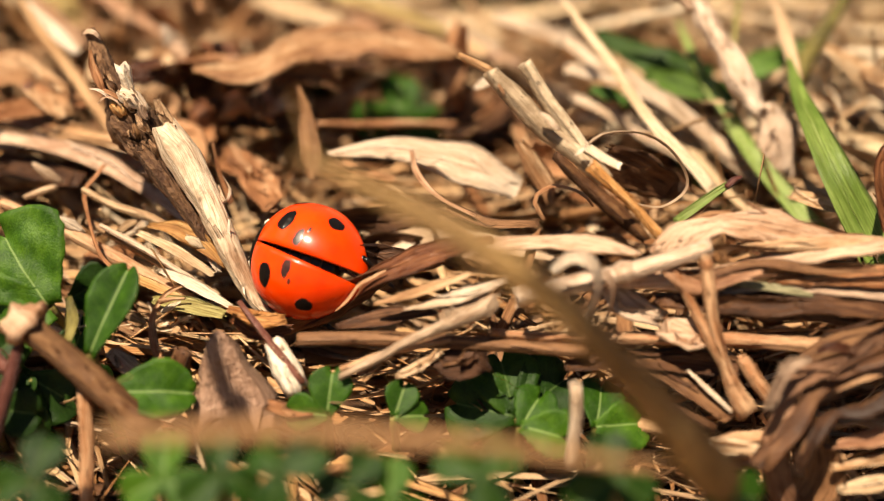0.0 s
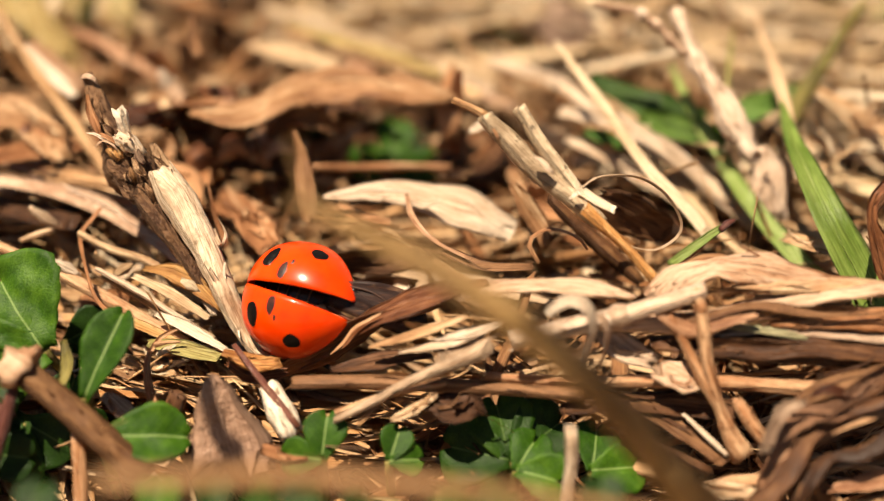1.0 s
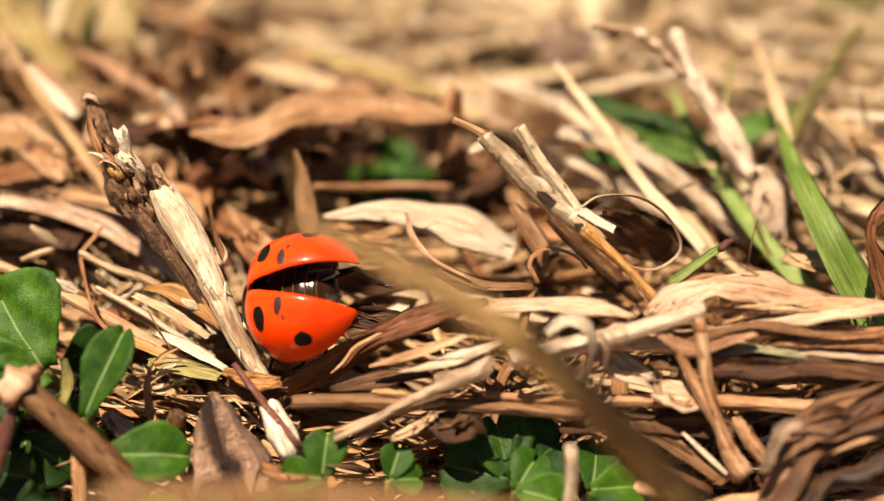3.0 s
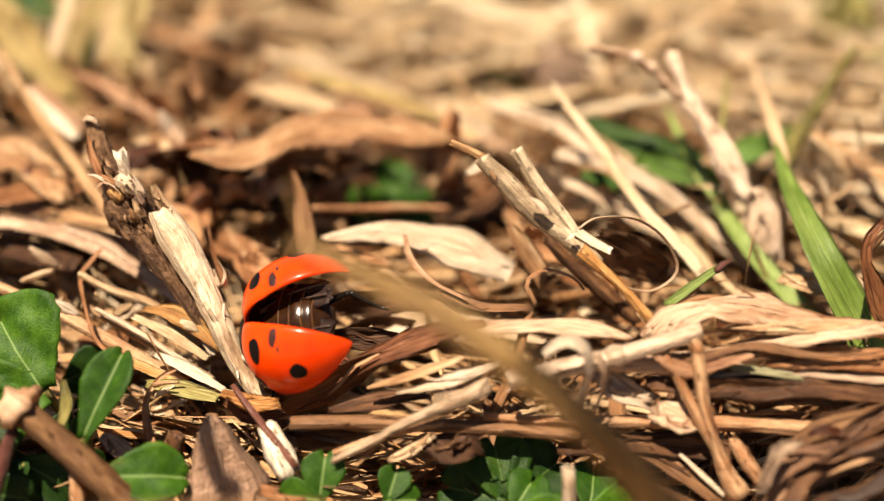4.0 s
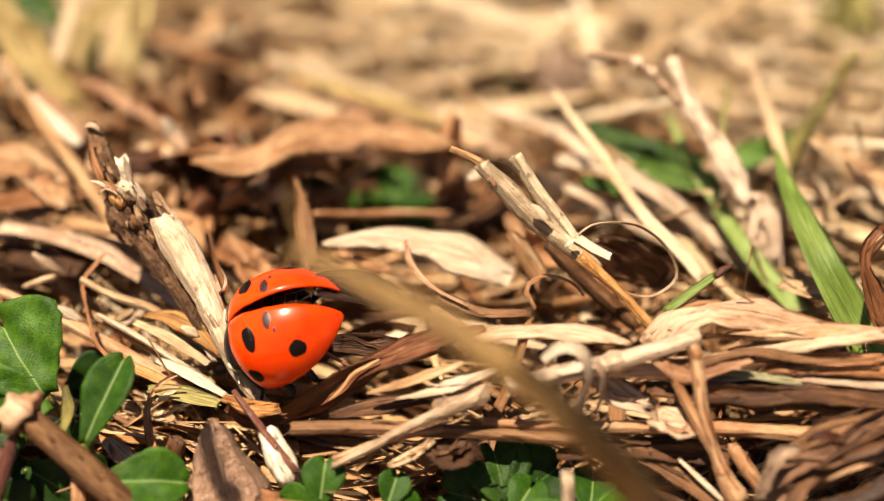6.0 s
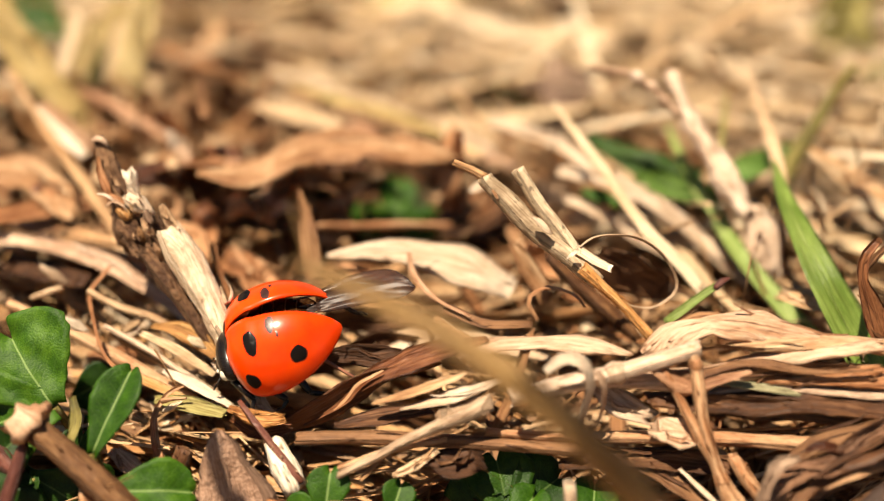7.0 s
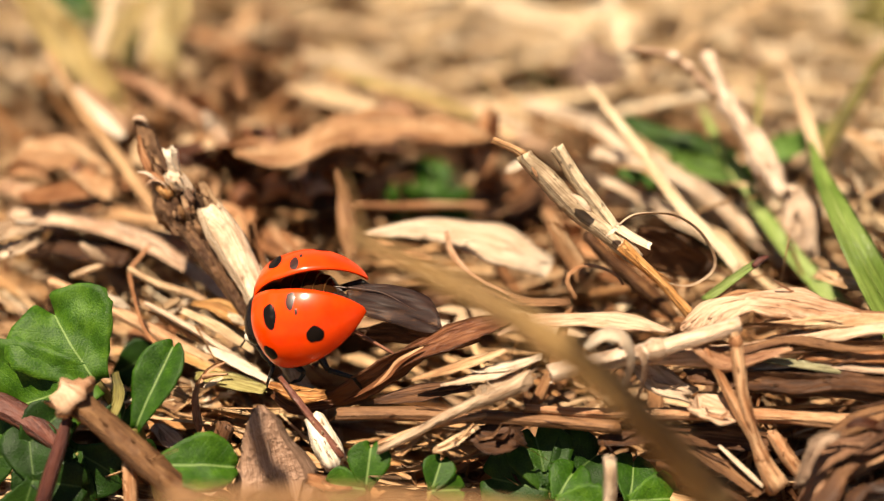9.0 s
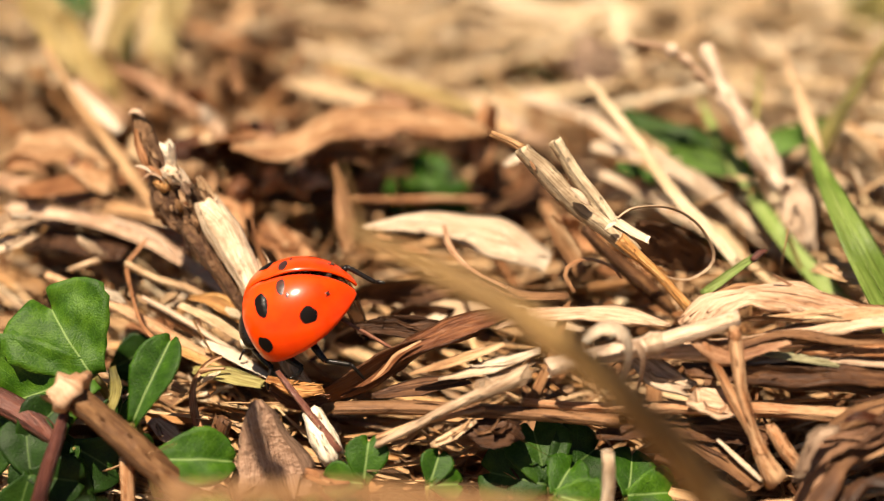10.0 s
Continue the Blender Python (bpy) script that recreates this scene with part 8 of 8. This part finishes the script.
def ladybird():
    base = new("ladybird_beetle")
    part("abdomen", ellipsoid(-0.3, 0, 0.55, 2.25, 2.2, 1.5, 26, 30, 0.03, 8), ABDOMEN, base, "glossy dark brown ringed abdomen")
    for x, k in ((-0.3, 1.01), (-0.9, 0.97), (-1.5, 0.85), (-2.0, 0.66)):
        pts = [(x, 2.2 * k * math.cos(a), 0.55 + 1.5 * k * math.sin(a)) for a in [radians(d) for d in range(20, 161, 14)]]
        part("amber_ring", sweep(pts, 0.14, round_profile(8, 0.35), (1, 0, 0), 0, 5, 0.1, 0.3), AMBER, base)
    part("thorax", ellipsoid(1.45, 0, 0.7, 1.1, 1.95, 1.05), BLACK, base)
    shield = part("neck_shield", ellipsoid(2.42, 0, 0.62, 0.72, 1.6, 0.85), BLACK, base)
    for s in (1, -1):
        part("pale_mark", ellipsoid(2.78, s * 1.12, 0.66, 0.28, 0.32, 0.36, 12, 8), IVORY, shield)
    skull = part("skull", ellipsoid(2.98, 0, 0.12, 0.50, 0.82, 0.55), BLACK, base)
    for s in (1, -1):
        part("pale_mark", ellipsoid(3.28, s * 0.42, 0.32, 0.16, 0.15, 0.14, 10, 8), IVORY, skull)
        part("eye", ellipsoid(3.12, s * 0.7, 0.15, 0.20, 0.18, 0.24, 10, 8), SPOT, skull)
        part("antenna", tube([(3.35, s * 0.5, 0.0), (3.65, s * 0.85, -0.05), (3.9, s * 0.95, -0.2), (4.0, s * 0.95, -0.27)], (0.09, 0.07, 0.12, 0.14), 6), BLACK, skull)
    # its left legs reach down to the perch
    leg(base, (2.7, 1.2, 0.05), (1.9, 2.4, -0.55), (2.2, 2.9, -0.75), (2.5, 3.25, -1.1), 0.34)
    leg(base, (1.4, 1.7, -0.4), (0.35, 2.8, -1.15), (0.7, 3.1, -1.3), (1.0, 3.35, -1.0), 0.36)
    leg(base, (-0.3, 1.4, -0.7), (-0.8, 2.6, -1.6), (-1.9, 2.85, -2.4), (-2.0, 3.15, -3.4), 0.38)
    # its right legs are tucked under, the hind one stretched back
    leg(base, (1.9, -1.2, 0.1), (2.6, -1.9, -0.5), (2.5, -1.7, -1.4), (2.9, -1.7, -1.7), 0.34)
    leg(base, (0.6, -1.4, -0.1), (0.7, -2.2, -0.6), (0.4, -2.0, -1.5), (0.0, -2.1, -1.8), 0.36)
    leg(base, (-1.2, -1.0, -0.1), (-3.5, -1.1, 0.35), (-4.4, -0.5, -0.9), (-4.9, -0.3, -1.1), 0.38)
    left, right = wing_case(1, base), wing_case(-1, base)
    wing_l, tip_l = hind_wing(1, base)
    wing_r, tip_r = hind_wing(-1, base)
    tagged(base, "orange-red ladybird with black spots opening its wing cases", "beetle")
    return base, left, right, wing_l, tip_l, wing_r, tip_r


BEETLE, CASE_L, CASE_R, WING_L, TIP_L, WING_R, TIP_R = ladybird()


def hinged(side, lift, out):
    """A wing case raised and swung out from its shoulder, in degrees."""
    return pose(HINGE[0] * MM, side * HINGE[1] * MM, HINGE[2] * MM, 0, lift, -side * out)


def wing_at(side, lift, out, roll=0):
    return pose(WING_ROOT[0] * MM, side * WING_ROOT[1] * MM, WING_ROOT[2] * MM, roll, lift, -side * out)


def tip_at(fold):
    """The outer wing panel: 0 is spread, -170 folded underneath."""
    return pose(-WING_FOLD * MM, 0, 0.08 * MM, 0, fold, 0)


def motions():
    walk(BEETLE, [
        (0, pose(-0.00702, -0.00242, 0.00210, -48.9, 1.8, 144.4)),
        (0.5, pose(-0.00717, -0.00218, 0.00210, -50.9, 6.8, 142.4)),
        (1, pose(-0.00721, -0.00222, 0.00219, -48.6, 10.7, 142.8)),
        (1.5, pose(-0.00730, -0.00224, 0.00221, -54.4, 14.1, 142.0)),
        (2, pose(-0.00737, -0.00209, 0.00223, -54.2, 13.3, 143.6)),
        (2.5, pose(-0.00723, -0.00214, 0.00271, -47.4, 17.2, 152.9)),
        (3.8, pose(-0.00706, -0.00223, 0.00390, -44.7, 22.4, 162.0)),
        (4, pose(-0.00715, -0.00253, 0.00314, -45.5, 24.4, 160.9)),
        (4.5, pose(-0.00732, -0.00275, 0.00283, -46.0, 16.1, 135.0)),
        (5, pose(-0.00763, -0.00253, 0.00280, -46.5, 17.8, 135.5)),
        (5.2, pose(-0.00767, -0.00266, 0.00268, -44.8, 18.6, 136.5)),
        (6.3, pose(-0.00836, -0.00269, 0.00355, -31.1, 31.9, 178.3)),
        (6.5, pose(-0.00886, -0.00266, 0.00341, -35.7, 31.1, 176.3)),
        (7, pose(-0.00855, -0.00272, 0.00337, -23.8, 25.0, 182.5)),
        (7.2, pose(-0.00848, -0.00208, 0.00359, -31.5, 19.6, 168.7)),
        (7.5, pose(-0.00883, -0.00191, 0.00328, -33.2, 15.9, 156.0)),
        (8, pose(-0.00909, -0.00225, 0.00317, -32.7, 13.1, 157.5)),
        (8.5, pose(-0.00902, -0.00260, 0.00358, -32.1, 15.3, 167.0)),
        (9, pose(-0.00914, -0.00287, 0.00379, -31.9, 19.7, 166.7)),
        (9.5, pose(-0.00952, -0.00279, 0.00377, -31.5, 27.0, 165.5)),
        (10, pose(-0.00940, -0.00301, 0.00362, -18.3, 32.5, 172.2)),
    ])
    # seconds, degrees that the wing cases are raised and swung out
    opening = [
        (0, 0.0, 2.8), (0.5, 1.3, 3.4), (1, 1.8, 4.5), (1.5, 3.7, 4.3), (2, 2.1, 4.2), (2.5, 4.2, 9.0), (3.8, 6.6, 14.1), (4, 6.7, 16.1), (4.5, 10.2, 24.3), (5, 6.8, 16.5), (5.2, 6.1, 12.4), (6.3, -1.1, 5.0), (6.5, 9.0, 13.2), (7, 0.9, 7.1), (7.2, 5.4, 11.0), (7.5, 6.0, 17.2), (8, 6.5, 19.8), (8.5, 0.8, 5.2), (9, 2.1, 5.7), (9.5, 5.3, 8.4), (10, -3.9, 2.2)
    ]
    walk(CASE_L, [(t, hinged(1, lift, out)) for t, lift, out in opening])
    # its right case swings wider while the body is turned aside
    wider = {4: 3, 4.5: 5, 5: 9, 5.2: 11, 7.5: 4, 8: 3, 8.5: 6, 9: 6, 9.5: 6}
    walk(CASE_R, [(t, hinged(-1, lift, out + wider.get(t, 0))) for t, lift, out in opening])
    # seconds, lift, swing, fold of the outer panel
    beats = [(0, -13, 0, -75), (0.5, -14, 0, -75), (0.8, -14, -2, -60), (1.1, -14, -4, -12), (1.3, -14, -5, 18), (2.1, -12, -5, 18), (2.3, -9, -2, -50), (2.5, -7, 0, -100), (2.7, -7, 1, -110), (3.8, -7, 2, -172),
             (5.2, -7, 2, -172), (5.8, -7, 2, -90), (6.3, -12, 4, -8), (6.5, -12, 10, 0), (6.7, -12, 6, -2), (7, -12, -3, -4), (7.2, -8, 1, -30), (7.4, -2, 3, -120), (7.5, -6, 3, -172)]
    beats += [(8.1, -6, 3, -172), (8.3, -15, -11, -24), (8.5, -15, -12, -20), (9, -15, -12, -20), (9.2, -11, -4, 0), (9.5, -8, 6, -2), (9.7, -8, 3, -20), (10, -10, -6, -95)]
    walk(WING_L, [(t, wing_at(1, -11, out * 0.5)) for t, lift, out, fold in beats])
    walk(WING_R, [(t, wing_at(-1, lift, out)) for t, lift, out, fold in beats])
    walk(TIP_L, [(t, tip_at(min(fold, -171))) for t, lift, out, fold in beats])
    walk(TIP_R, [(t, tip_at(fold)) for t, lift, out, fold in beats])


motions()
